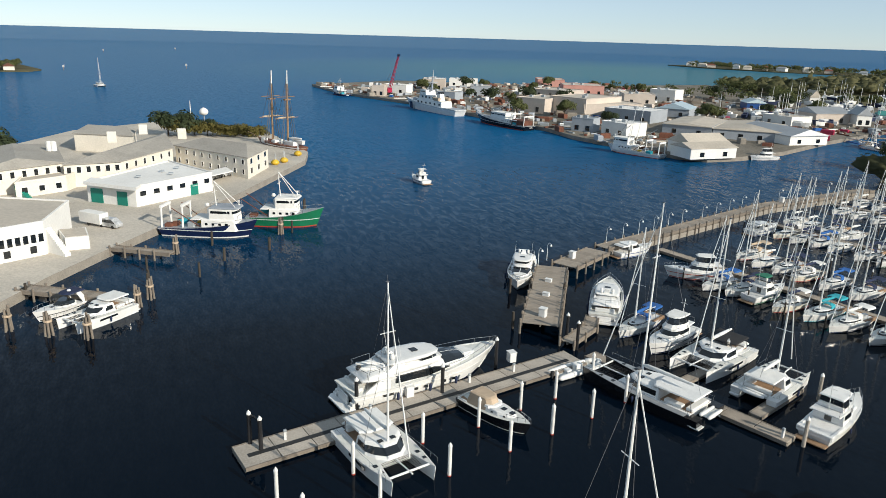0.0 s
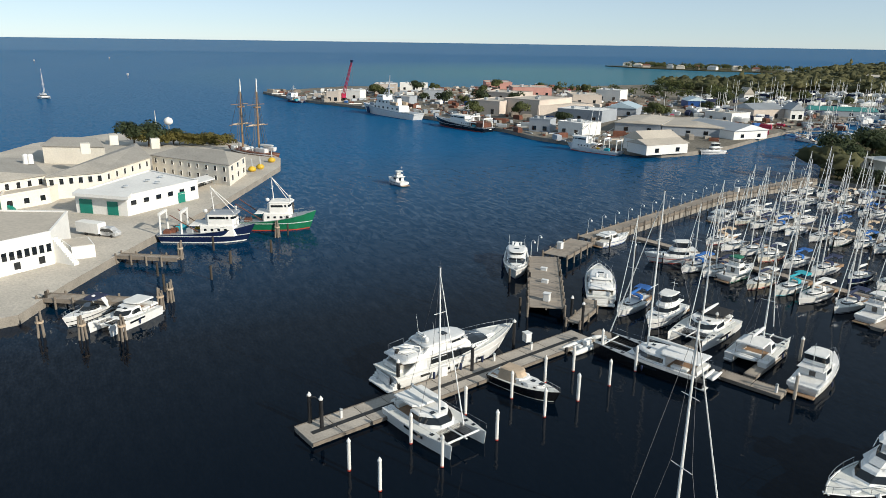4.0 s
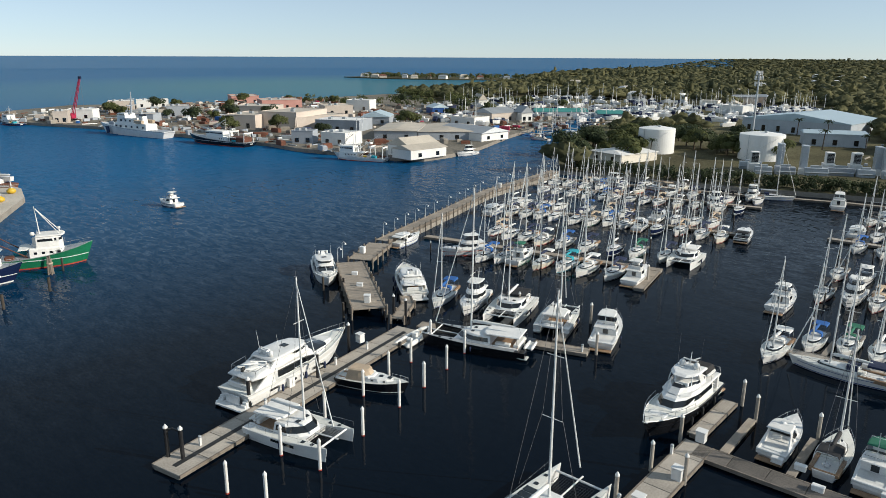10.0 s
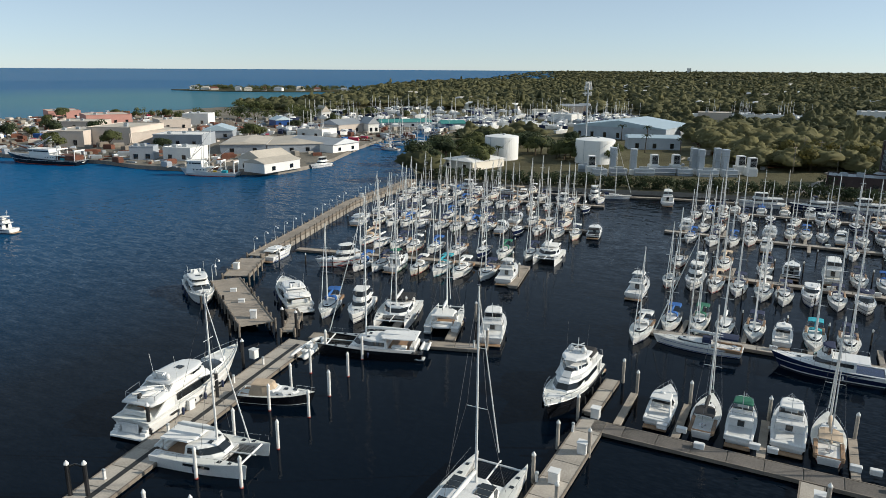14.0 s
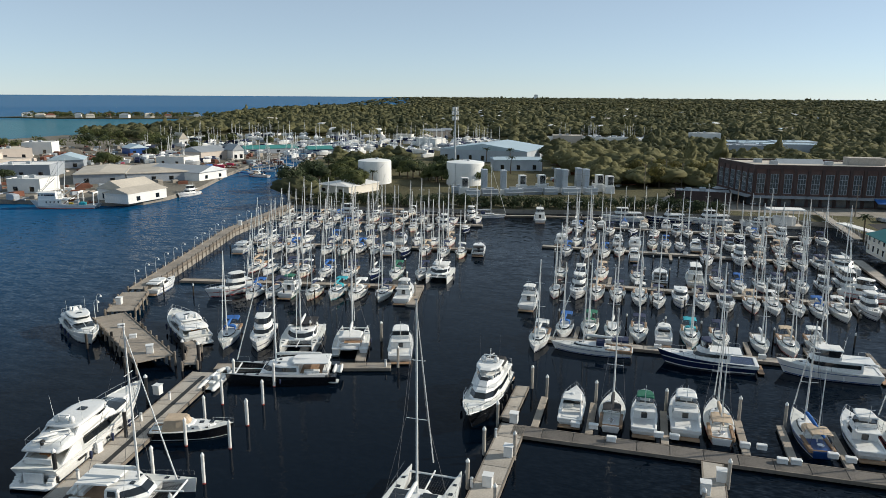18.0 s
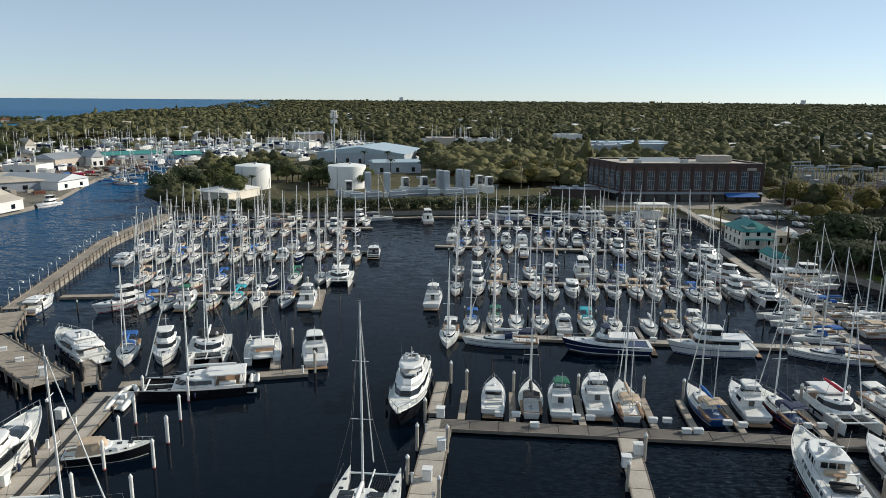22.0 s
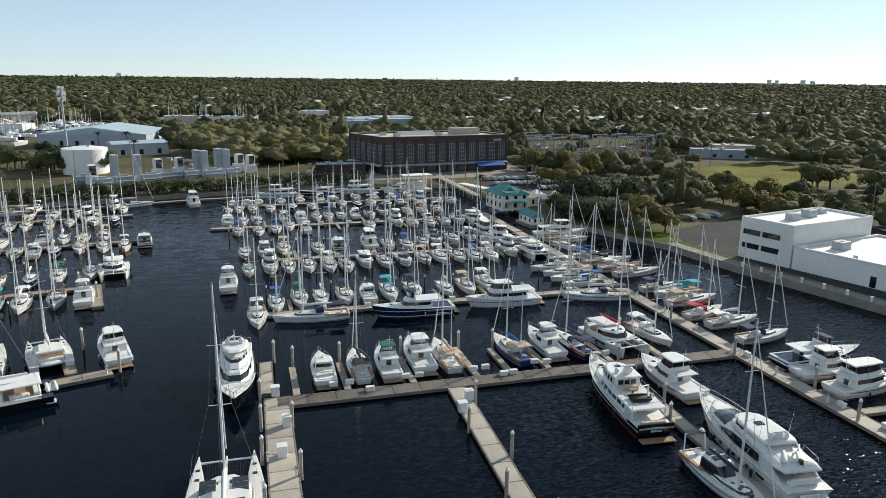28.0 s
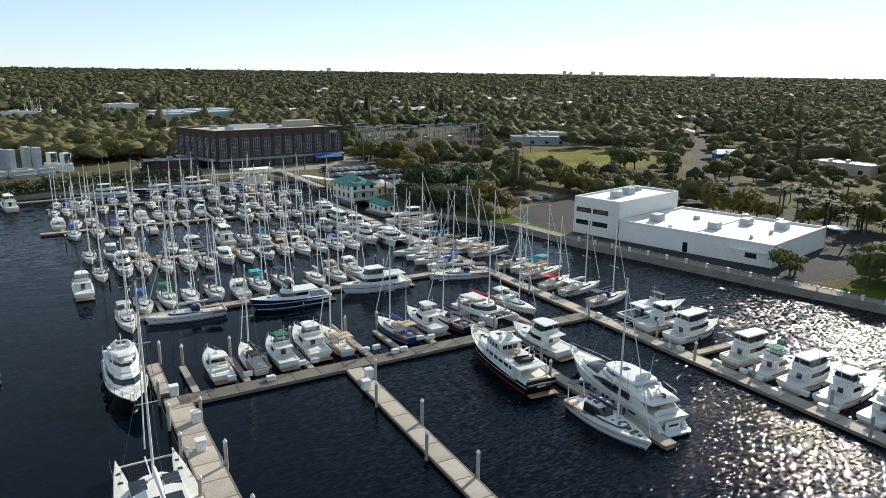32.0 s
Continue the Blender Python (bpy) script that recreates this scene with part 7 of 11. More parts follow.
for _k, _x, _y, _h in (  # east walkway
    ("s11w", 44.0, 56.2, 187), ("s10n", 62.9, 50.2, -84), ("s11w", 62.7, 58.2, -84), ("s10r", 60.8, 64.0, -72), ("s12k", 63.2, 71.5, -84), ("s11q", 63.0, 76.5, 92), ("s10n", 62.4, 81.0, -84),
    ("s12k", 63.4, 93.0, -84), ("s11w", 62.0, 98.0, -84), ("s13w", 62.0, 104.0, -86), ("s9b", 60.5, 110.5, -90), ("s10t", 46.5, 92.5, 95), ("s9w", 46.2, 97.0, 95), ("s11w", 46.0, 101.5, 92), ("s9b", 46.8, 88.0, 100),
    ("m15n", 64.3, 39.2, -90), ("m12f", 62.4, 34.6, -92), ("m12t", 62.6, 28.6, -88), ("m12c", 63.0, 17.2, -90), ("m11g", 61.6, 11.8, -90), ("m12t", 62.8, 6.8, -90), ("m12f", 62.8, 1.2, -90), ("m11f", 62.0, -5.0, -90), ("s12n", 62.2, -10.5, -90), ("m12t", 62.6, -16.0, -90), ("m10s", 61.2, -21.6, -90),
    ("m14t", 63.0, 134.0, 265), ("s12k", 62.5, 128.6, 262), ("s9w", 58.6, 121.0, 200),
):
    berth(_k, _x, _y, _h)
for _k, _x, _y, _h in (  # far sea wall
    ("s14w", -60.5, 210.6, -72), ("m14t", -12.0, 219.0, 99), ("m15n", 4.0, 221.2, 99), ("m14t", 18.0, 222.8, 99), ("s12k", -96.0, 201.6, 101), ("m12t", -41.0, 210.5, 10), ("m12f", -112.0, 198.4, 101), ("c11m", 34.0, 224.6, 99),
):
    berth(_k, _x, _y, _h)


# ---- the large boats ----
big = sport_yacht(23.4, 6.2, label="large white three-deck motor yacht beside the fuel dock", name="motor_yacht")
big.matrix_world = pose(-72.7, 28.0, 0, 0, 0, 9.6)
b = catamaran(12.4, 6.9, 20.5, label="white sailing catamaran with its stern to the fuel dock")
b.matrix_world = pose(-57.9, 17.2, 0, 0, 0, -79)
b = empty("picnic_boat", label="black-hulled picnic boat with a tan canvas cockpit enclosure", category="motorboat")
part("hull", B(hull_bm(10.8, 3.4, 1.75, 1.15, overhang=0.08, transom=0.86, fine=1.9, flare=0.88)), BLACK, b)
part("boot_stripe", B(stripe_rings(10.8, 3.4, 0.10, 0.17, bow=1.75, stern=1.15, overhang=0.08, transom=0.86, fine=1.9, flare=0.88, grow=0.02)), GEL, b, "thin white waterline stripe")
part("deck", B(deck_rings(10.8, 3.4, 1.75, 1.15, f0=0.02, transom=0.86, fine=1.9)), DECK, b, "pale grey deck")
trunk = part("trunk_cabin", B(house_rings(-0.6, 3.6, 1.2, 2.5, 1.2, 1.95, 0.9, 0, 0.18)), GEL, b, "white cabin top")
for k in range(3):
    for s in (-1, 1):
        part("porthole", B(box(-0.03, -0.17, -0.09, 0.03, 0.17, 0.09, 0.02)), GLASS, trunk).matrix_local = pose(s * (1.16 - 0.13 * k), 0.4 + 0.85 * k, 1.60, 0, 0, s * 9)
for y_ in (1.0, 2.3):
    part("deck_hatch", B(box(-0.32, y_, 1.93, 0.32, y_ + 0.6, 2.02, 0.04)), GLASS, trunk)
part("stern_cockpit", B(box(-1.15, -5.0, 1.16, 1.15, -3.8, 1.24, 0.03)), TEAK, b)
part("stern_coaming", B(box(-1.36, -5.15, 1.14, -1.2, -3.6, 1.42, 0.05), box(1.2, -5.15, 1.14, 1.36, -3.6, 1.42, 0.05), box(-1.2, -5.15, 1.14, 1.2, -5.0, 1.42, 0.05)), GEL, b)
part("windscreen_frame", B(house_rings(-0.75, 0.56, 2.2, 2.5, 1.85, 2.1, 0.2, 0.0, 0.1)), GEL, b)
pts = [(0.95, 2.5, 1.5), (0.62, 3.9, 1.6), (0.28, 4.8, 1.68), (0.06, 5.35, 1.75)]
rail(b, pts + [(-x_, y_, z_) for x_, y_, z_ in pts[::-1]], 0.6, "bow_rail", 0.022)
b.matrix_world = pose(-61.0, 32.4, 0, 0, 0, -70)
part("cockpit_cover", B(house_rings(-3.7, 0.5, 2.15, 2.55, 1.25, 2.75, 0.95, 0.5, 0.22)), C_TAN, b, "tan canvas enclosure")
part("canvas_roof", B(house_rings(-3.35, -0.35, 1.95, 2.2, 2.72, 2.85, 0.2, 0.15, 0.25)), C_TAN, b)
b = dinghy(8.8, 3.1, label="grey rigid inflatable boat with twin outboards")
b.matrix_world = pose(-68.3, 49.0, 0, 0, 0, 9.8)
b = sport_yacht(17.0, 5.2, label="white sport yacht with enclosed bridge moored outside the pier", enclosed=True, tender=False)
b.matrix_world = pose(-104.9, 60.9, 0, 0, 0, -125)
b = sport_yacht(17.5, 5.6, label="white motor yacht with open flybridge inside the pier", name="motor_yacht", tender=False)
b.matrix_world = pose(-87.6, 68.0, 0, 0, 0, 51)
b = sailboat(12.0, 3.8, 17.0, stripe=BLUEH, cover=C_BLUE, cover_name="blue", label="white sailboat with blue canvas on the finger dock")
b.matrix_world = pose(-77.4, 66.6, 0, 0, 0, -158)
b = cruiser(12.8, 4.3, style="fly", canvas=C_WHITE, stripe=C_NAVY, label="white flybridge cruiser with bow to the dock")
b.matrix_world = pose(-70.9, 67.4, 0, 0, 0, -159)
b = catamaran(13.8, 7.4, 21.5, cover=C_WHITE, canvas=C_BLACK, label="white sailing catamaran with dark bimini and tall mast")
b.matrix_world = pose(-63.6, 68.8, 0, 0, 0, -162)
b = catamaran(17.2, 7.0, 25.5, hull=BLACK, cover=C_WHITE, canvas=GEL, deck=ROOFM, label="large black-hulled sailing catamaran alongside the dock", name="black_catamaran")
b.matrix_world = pose(-59.0, 53.6, 0, 0, 0, 108)
b = catamaran(11.6, 6.4, 17.0, cover=C_WHITE, canvas=C_WHITE, label="white catamaran with white stern canvas")
b.matrix_world = pose(-54.5, 70.6, 0, 0, 0, 18)
b = cruiser(13.2, 4.4, style="fly", stripe=GELC, label="white flybridge motor yacht with open aft deck")
b.matrix_world = pose(-45.2, 70.8, 0, 0, 0, 17)
fore_cat = catamaran(17.0, 8.2, 24.3, cover=C_WHITE, canvas=GEL, solar=True, label="white sailing catamaran with solar panels beside the dock")
fore_cat.matrix_world = pose(-26.9, 22.4, 0, 0, 0, 0)
b = yacht(19.5, 5.6, hull=BLACK, label="white motor yacht with black hull and flybridge", stripe=BLACK, top=GEL, open_fly=True, deck=DECK)
part("fly_canvas", B(house_rings(-7.6, -4.2, 3.0, 3.4, 4.2, 5.0, 0.3, 0.3, 0.3)), C_BLACK, b, "black canvas cover")
b.matrix_world = pose(-26.0, 53.0, 0, 0, 0, 179)
b = pilothouse_yacht(21.5, 5.8, BLACK, "black-hulled motor yacht with white raised wheelhouse at the dock")
b.matrix_world = pose(25.6, 34.2, 0, 0, 0, -5)
b = cruiser(13.6, 5.0, style="fly", canvas=GEL, stripe=BLACK, label="white power catamaran with flybridge and stern dinghy", name="power_catamaran")
b.matrix_world = pose(36.0, 38.6, 0, 0, 0, 3)
b = sport_yacht(22.8, 6.0, label="large white sport yacht with swept dark windows", lettering=True)
b.matrix_world = pose(33.6, 18.0, 0, 0, 0, -6)
b = sailboat(14.6, 4.4, 20.4, stripe=NAVY, cover=C_NAVY, cover_name="navy", canvas=False, label="white centre-cockpit sailing yacht with stern arch")
hd = part("hard_dodger", B(shell([(-3.6, 1.5, 1.35, 1.2, 3.0), (-2.6, 1.55, 1.4, 1.2, 3.08), (-1.2, 1.45, 1.3, 1.2, 3.02), (-0.7, 1.25, 1.1, 1.2, 2.9)], 0, 0.84)), GEL, b, "white moulded hard dodger", smooth=True)
part("dodger_glass", B(shell([(-3.4, 1.42, 1.28, 1.2, 2.9), (-2.0, 1.42, 1.3, 1.2, 2.95), (-0.9, 1.3, 1.1, 1.2, 2.75), (0.1, 1.05, 0.8, 1.2, 1.75)])), GLASS, b)
for x_, y_ in ((-0.95, -3.3), (0.25, -3.3), (-0.95, -2.2), (0.25, -2.2)):
    part("dodger_hatch", B(box(x_, y_, 2.95, x_ + 0.7, y_ + 0.75, 3.14, 0.05)), GLASS, hd)
part("stern_arch", B(tube((-1.5, -6.3, 1.2), (-1.3, -6.6, 3.6), 0.09, n=6), tube((-1.3, -6.6, 3.6), (1.3, -6.6, 3.6), 0.09, n=6), tube((1.3, -6.6, 3.6), (1.5, -6.3, 1.2), 0.09, n=6)), GEL, b)
part("arch_solar_panel", B(box(-1.1, -7.1, 3.68, 1.1, -6.1, 3.74)), GLASS, b)
part("arch_radome", B(turn([(0.28, 3.74), (0.3, 3.9), (0.15, 4.05)], 12, -0.9, -6.6)), GEL, b)
for x_, y_ in ((-0.75, 0.9), (0.25, 0.9), (-0.7, 2.0), (0.2, 2.0), (-0.25, 3.2), (-0.55, 4.2), (0.1, 4.2), (-0.2, 5.2)):
    part("deck_hatch", B(box(x_, y_, 1.2, x_ + 0.5, y_ + 0.5, 1.72 if y_ < 3.3 else 1.56, 0.04)), GLASS, b)
b.matrix_world = pose(26.4, 11.8, 0, 0, 0, 180)
b = cruiser(9.4, 3.6, style="fly", label="small white motor cruiser under way in the channel", name="motor_cruiser")
b.matrix_world = pose(-195.0, 76.0, 0, 0, 0, 98)
red_cat = catamaran(12.8, 6.8, 18.5, cover=C_RED, canvas=GEL, label="white sailing catamaran with a red sail cover")
red_cat.matrix_world = pose(36.2, 54.8, 0, 0, 0, 186)


# ---- the port across the water ----
shed = block("port_shed", [(-187.6, -16.0), (-178.0, -5.0), (-191.9, 14.3), (-213.0, 4.5)], 1.7, 6.6, WHITEP, ROOFW, "white port shed with green roller doors and flat roof", wins={1: (6, 4.2, 5.4, 1.7)}, parapet=0.4)
for f, wd, hd in ((0.2, 3.6, 3.6), (0.72, 3.0, 3.4)):
    (x0, y0), (x1, y1) = (-187.6, -16.0), (-178.0, -5.0)
    g = part("roller_door", B(box(-wd / 2, -0.12, 1.75, wd / 2, 0.12, 1.75 + hd)), TEALD, shed, "green roller door")
    g.matrix_local = pose(x0 + (x1 - x0) * f, y0 + (y1 - y0) * f, 0, 0, 0, math.degrees(math.atan2(y1 - y0, x1 - x0)))
(x0, y0), (x1, y1) = (-178.0, -5.0), (-191.9, 14.3)
g = part("side_door", B(box(-1.2, -0.12, 1.75, 1.2, 0.12, 4.6)), TEALD, shed, "green side door")
g.matrix_local = pose(x0 + (x1 - x0) * 0.74, y0 + (y1 - y0) * 0.74, 0, 0, 0, math.degrees(math.atan2(y1 - y0, x1 - x0)))
part("roof_fascia", B(prism([(-185.6, -16.6), (-174.8, -4.9), (-179.5, -3.5), (-191.0, -15.0)], 6.4, 7.2)), WHITEP, shed)
for x, y in ((-190, -4), (-196, 2), (-192, 4), (-200, 6)):
    part("skylight", B(box(x - 0.6, y - 0.6, 7.0, x + 0.6, y + 0.6, 7.25, 0.05)), GALV, shed)

w1 = block("port_office", [(-233.8, 7.7), (-205.3, 25.7), (-222.7, 34.8), (-240.0, 20.0)], 1.7, 8.2, CREAMP, ROOFG, "cream two-storey port office with grey hipped roof", pitched=(2.2, 0.18),
           wins={0: [(9, 3.0, 4.4, 0.9), (9, 5.9, 7.3, 0.9)], 1: [(3, 2.9, 4.5, 1.9), (3, 5.8, 7.3, 1.9)]})
part("outside_stair", B(*[box(-2.4 + 0.4 * k, 0.2, 1.7, -2.0 + 0.4 * k, 1.4, 2.0 + 0.32 * k) for k in range(12)]), TEALD, w1, "green outside stair").matrix_local = pose((-221.9, 24.6)[0], (-221.9, 24.6)[1], 0, 0, 0, 55)
w2 = block("port_wing", [(-206.2, -22.1), (-208.0, -7.9), (-229.3, 6.6), (-263.8, 6.2), (-243.8, -25.1)][:4], 1.7, 8.2, CREAMP, ROOFG, "cream port building wing with grey hipped roof", pitched=(2.0, 0.15), wins={0: [(6, 5.6, 7.2, 1.0)], 1: [(6, 5.6, 7.2, 1.0)]})
w3 = block("port_wing", [(-197.2, -42.6), (-209.9, -22.3), (-241.7, -26.5), (-231.7, -48.2)], 1.7, 8.2, CREAMP, ROOFG, "cream port building wing with grey roof", pitched=(2.0, 0.1), wins={0: [(8, 5.6, 7.2, 1.0)]})
w4 = block("port_wing", [(-271.3, -23.1), (-260.1, -4.3), (-281.4, -3.1), (-293.0, -19.5)], 1.7, 8.0, CREAMP, ROOFG, "cream port building at the back with grey roof", pitched=(1.6, 0.15))
for wing, (x, y) in ((w1, (-249.5, 10.9)), (w2, (-263.6, -0.9)), (w2, (-246.0, -10.6))):
    part("stair_tower", B(box(x - 1.6, y - 1.4, 8.0, x + 1.6, y + 1.4, 11.3, 0.1)), CREAMP, wing)
for x, y in ((-227.4, -26.9), (-227.1, -25.7)):
    part("roof_drum", B(turn([(0.8, 8.6), (0.8, 11.2), (0.3, 11.5)], 12, x, y)), WHITEP, w3)
ann = block("port_annex", [(-195.8, -32.5), (-202.3, -21.5), (-213.3, -16.5), (-220.7, -31.1)], 1.7, 5.4, CREAMP, ROOFT, "cream single-storey port annex", wins={0: (3, 2.8, 4.2, 1.4)})
st = part("outside_stair", B(*[box(-0.4 * k - 0.4, 0, 1.7, -0.4 * k, 1.3, 2.0 + 0.3 * k) for k in range(11)]), TEALD, ann, "green outside stair")
st.matrix_local = pose((-195.1, -30.2)[0], (-195.1, -30.2)[1], 0, 0, 0, 40)
fl = block("net_store", [(-136.6, -33.6), (-143.1, -21.5), (-160.0, -18.1), (-172.0, -40.0)], 1.7, 8.0, WHITEP, ROOFT, "white two-storey harbour store with outside stairs", wins={0: [(10, 4.4, 6.0, 0.9), (3, 2.4, 3.8, 1.2)]}, parapet=0.35)
part("outside_stair", B(*[box(0.38 * k, 0, 1.7, 0.38 * k + 0.38, 1.2, 2.0 + 0.33 * (14 - k)) for k in range(14)]), WHITEP, fl, "white outside stair").matrix_local = pose((-144.3, -21.5)[0], (-144.3, -21.5)[1], 0, 0, 0, 38)
lean = block("porch_hut", [(-144.4, -18.3), (-144.6, -14.1), (-151.6, -14.9), (-151.6, -20.0)], 1.7, 4.3, WHITEP, ROOFT, "white porch hut with lean-to roof", parapet=0)


def van(x, y, rz, paint=CARW, label="silver passenger van parked on the quay", box_body=False, name="van", L=5.4, H=2.1):
    root = empty(name, label=label, category="vehicle")
    part("body", B([[(-0.95, -L / 2, 0.35), (0.95, -L / 2, 0.35), (0.95, L / 2, 0.35), (-0.95, L / 2, 0.35)], [(-0.98, -L / 2, 1.1), (0.98, -L / 2, 1.1), (0.98, L / 2, 1.0), (-0.98, L / 2, 1.0)], [(-0.85, -L / 2 + 0.15, H), (0.85, -L / 2 + 0.15, H), (0.85, L / 2 - 1.5, H), (-0.85, L / 2 - 1.5, H)]]), paint, root)
    part("window_glass", B([[(-0.985, -L / 2 + 0.2, 1.2), (0.985, -L / 2 + 0.2, 1.2), (0.985, L / 2 - 0.42, 1.2), (-0.985, L / 2 - 0.42, 1.2)], [(-0.89, -L / 2 + 0.2, H - 0.25), (0.89, -L / 2 + 0.2, H - 0.25), (0.89, L / 2 - 1.3, H - 0.25), (-0.89, L / 2 - 1.3, H - 0.25)]]), GLASS, root)
    if name == "van":
        for sx in (-1, 1):
            for sy in (-L * 0.3, L * 0.3):
                part("wheel", B(tube((sx * 0.75, sy, 0.36), (sx * 1.0, sy, 0.36), 0.36, n=12)), RUBBER, root)
    else:
        part("chassis", B(*[tube((sx * 0.75, sy, 0.34), (sx * 1.0, sy, 0.34), 0.34, n=10) for sx in (-1, 1) for sy in (-L * 0.3, L * 0.3)], box(-0.8, -L * 0.42, 0.22, 0.8, L * 0.42, 0.36)), RUBBER, root)
    root.matrix_world = pose(x, y, 1.7, 0, 0, rz)
    return root


van(*(-160.5, -10.7), -45)
tr = empty("box_trailer", label="white box trailer parked on the quay", category="trailer")
part("body", B(box(-1.2, -3.2, 0.7, 1.2, 3.2, 3.0, 0.06)), WHITEP, tr)
for sx in (-1, 1):
    part("wheel", B(tube((sx * 0.9, -0.5, 0.4), (sx * 1.15, -0.5, 0.4), 0.4, n=12)), RUBBER, tr)
part("tow_bar", B(tube((0, 3.2, 0.6), (0, 4.4, 0.6), 0.06, n=5)), GALV, tr)
tr.matrix_world = pose(*(-163.5, -13.9), 1.7, 0, 0, -48)
cp = empty("carport", label="white open carport beside the quay", category="carport")
part("canopy", B(prism([(-198.0, 14.4), (-204.0, 21.3), (-210.8, 20.2), (-205.0, 14.0)], 4.4, 4.65)), WHITEP, cp)
for p in ((-203.5, 15.2), (-209.4, 21.9)):
    part("post", B(tube((*p, 1.7), (*p, 4.4), 0.1, n=6)), GALV, cp)
van(*(-209.0, 17.0), 40, name="car", L=4.5, H=1.5, label="pale car parked under the carport")
van(*(-211.7, 20.0), 40, name="car", L=4.5, H=1.5, label="pale car parked under the carport")

# small piers and pile clusters of the port
pier([(-124.2, -23.6), (-114.1, -8.9)], 2.4, 1.7, "old timber finger pier at the port")
pier([(-144.4, -10.0), (-136.9, 0.6)], 1.6, 1.7, "old timber finger pier at the port")


def dolphin(x, y):
    root = empty("pile_cluster", label="cluster of weathered mooring piles bound together", category="pile cluster", group="port pile clusters")
    for a in range(4):
        dx, dy = 0.35 * math.cos(a * 1.6 + x), 0.35 * math.sin(a * 1.6 + x)
        part("timber_post", B(tube((dx * 1.8, dy * 1.8, -2), (dx * 0.9, dy * 0.9, 3.2 + 0.3 * a), 0.2, 0.17, 8)), WOOD, root)
    part("binding_rope", B(turn([(0.62, 2.3), (0.64, 2.45), (0.62, 2.6)], 12)), C_TAN, root)
    root.matrix_world = pose(x, y, 0)


for p in ((-109.3, -23.9), (-105.3, -18.3), (-102.3, -13.0), (-112.9, -6.1), (-116.2, -4.1), (-141.2, 1.5), (-149.3, 24.2)):
    dolphin(*p)
for p in ((-131.9, -4.2), (-125.4, 4.6), (-133.6, 10.0), (-138.0, 19.7), (-146.3, 9.1), (-150.0, 26.9), (-159.5, 33.7), (-170.2, 34.2), (-122.1, -4.3), (-150.6, 24.8)):
    pile("timber", *p)


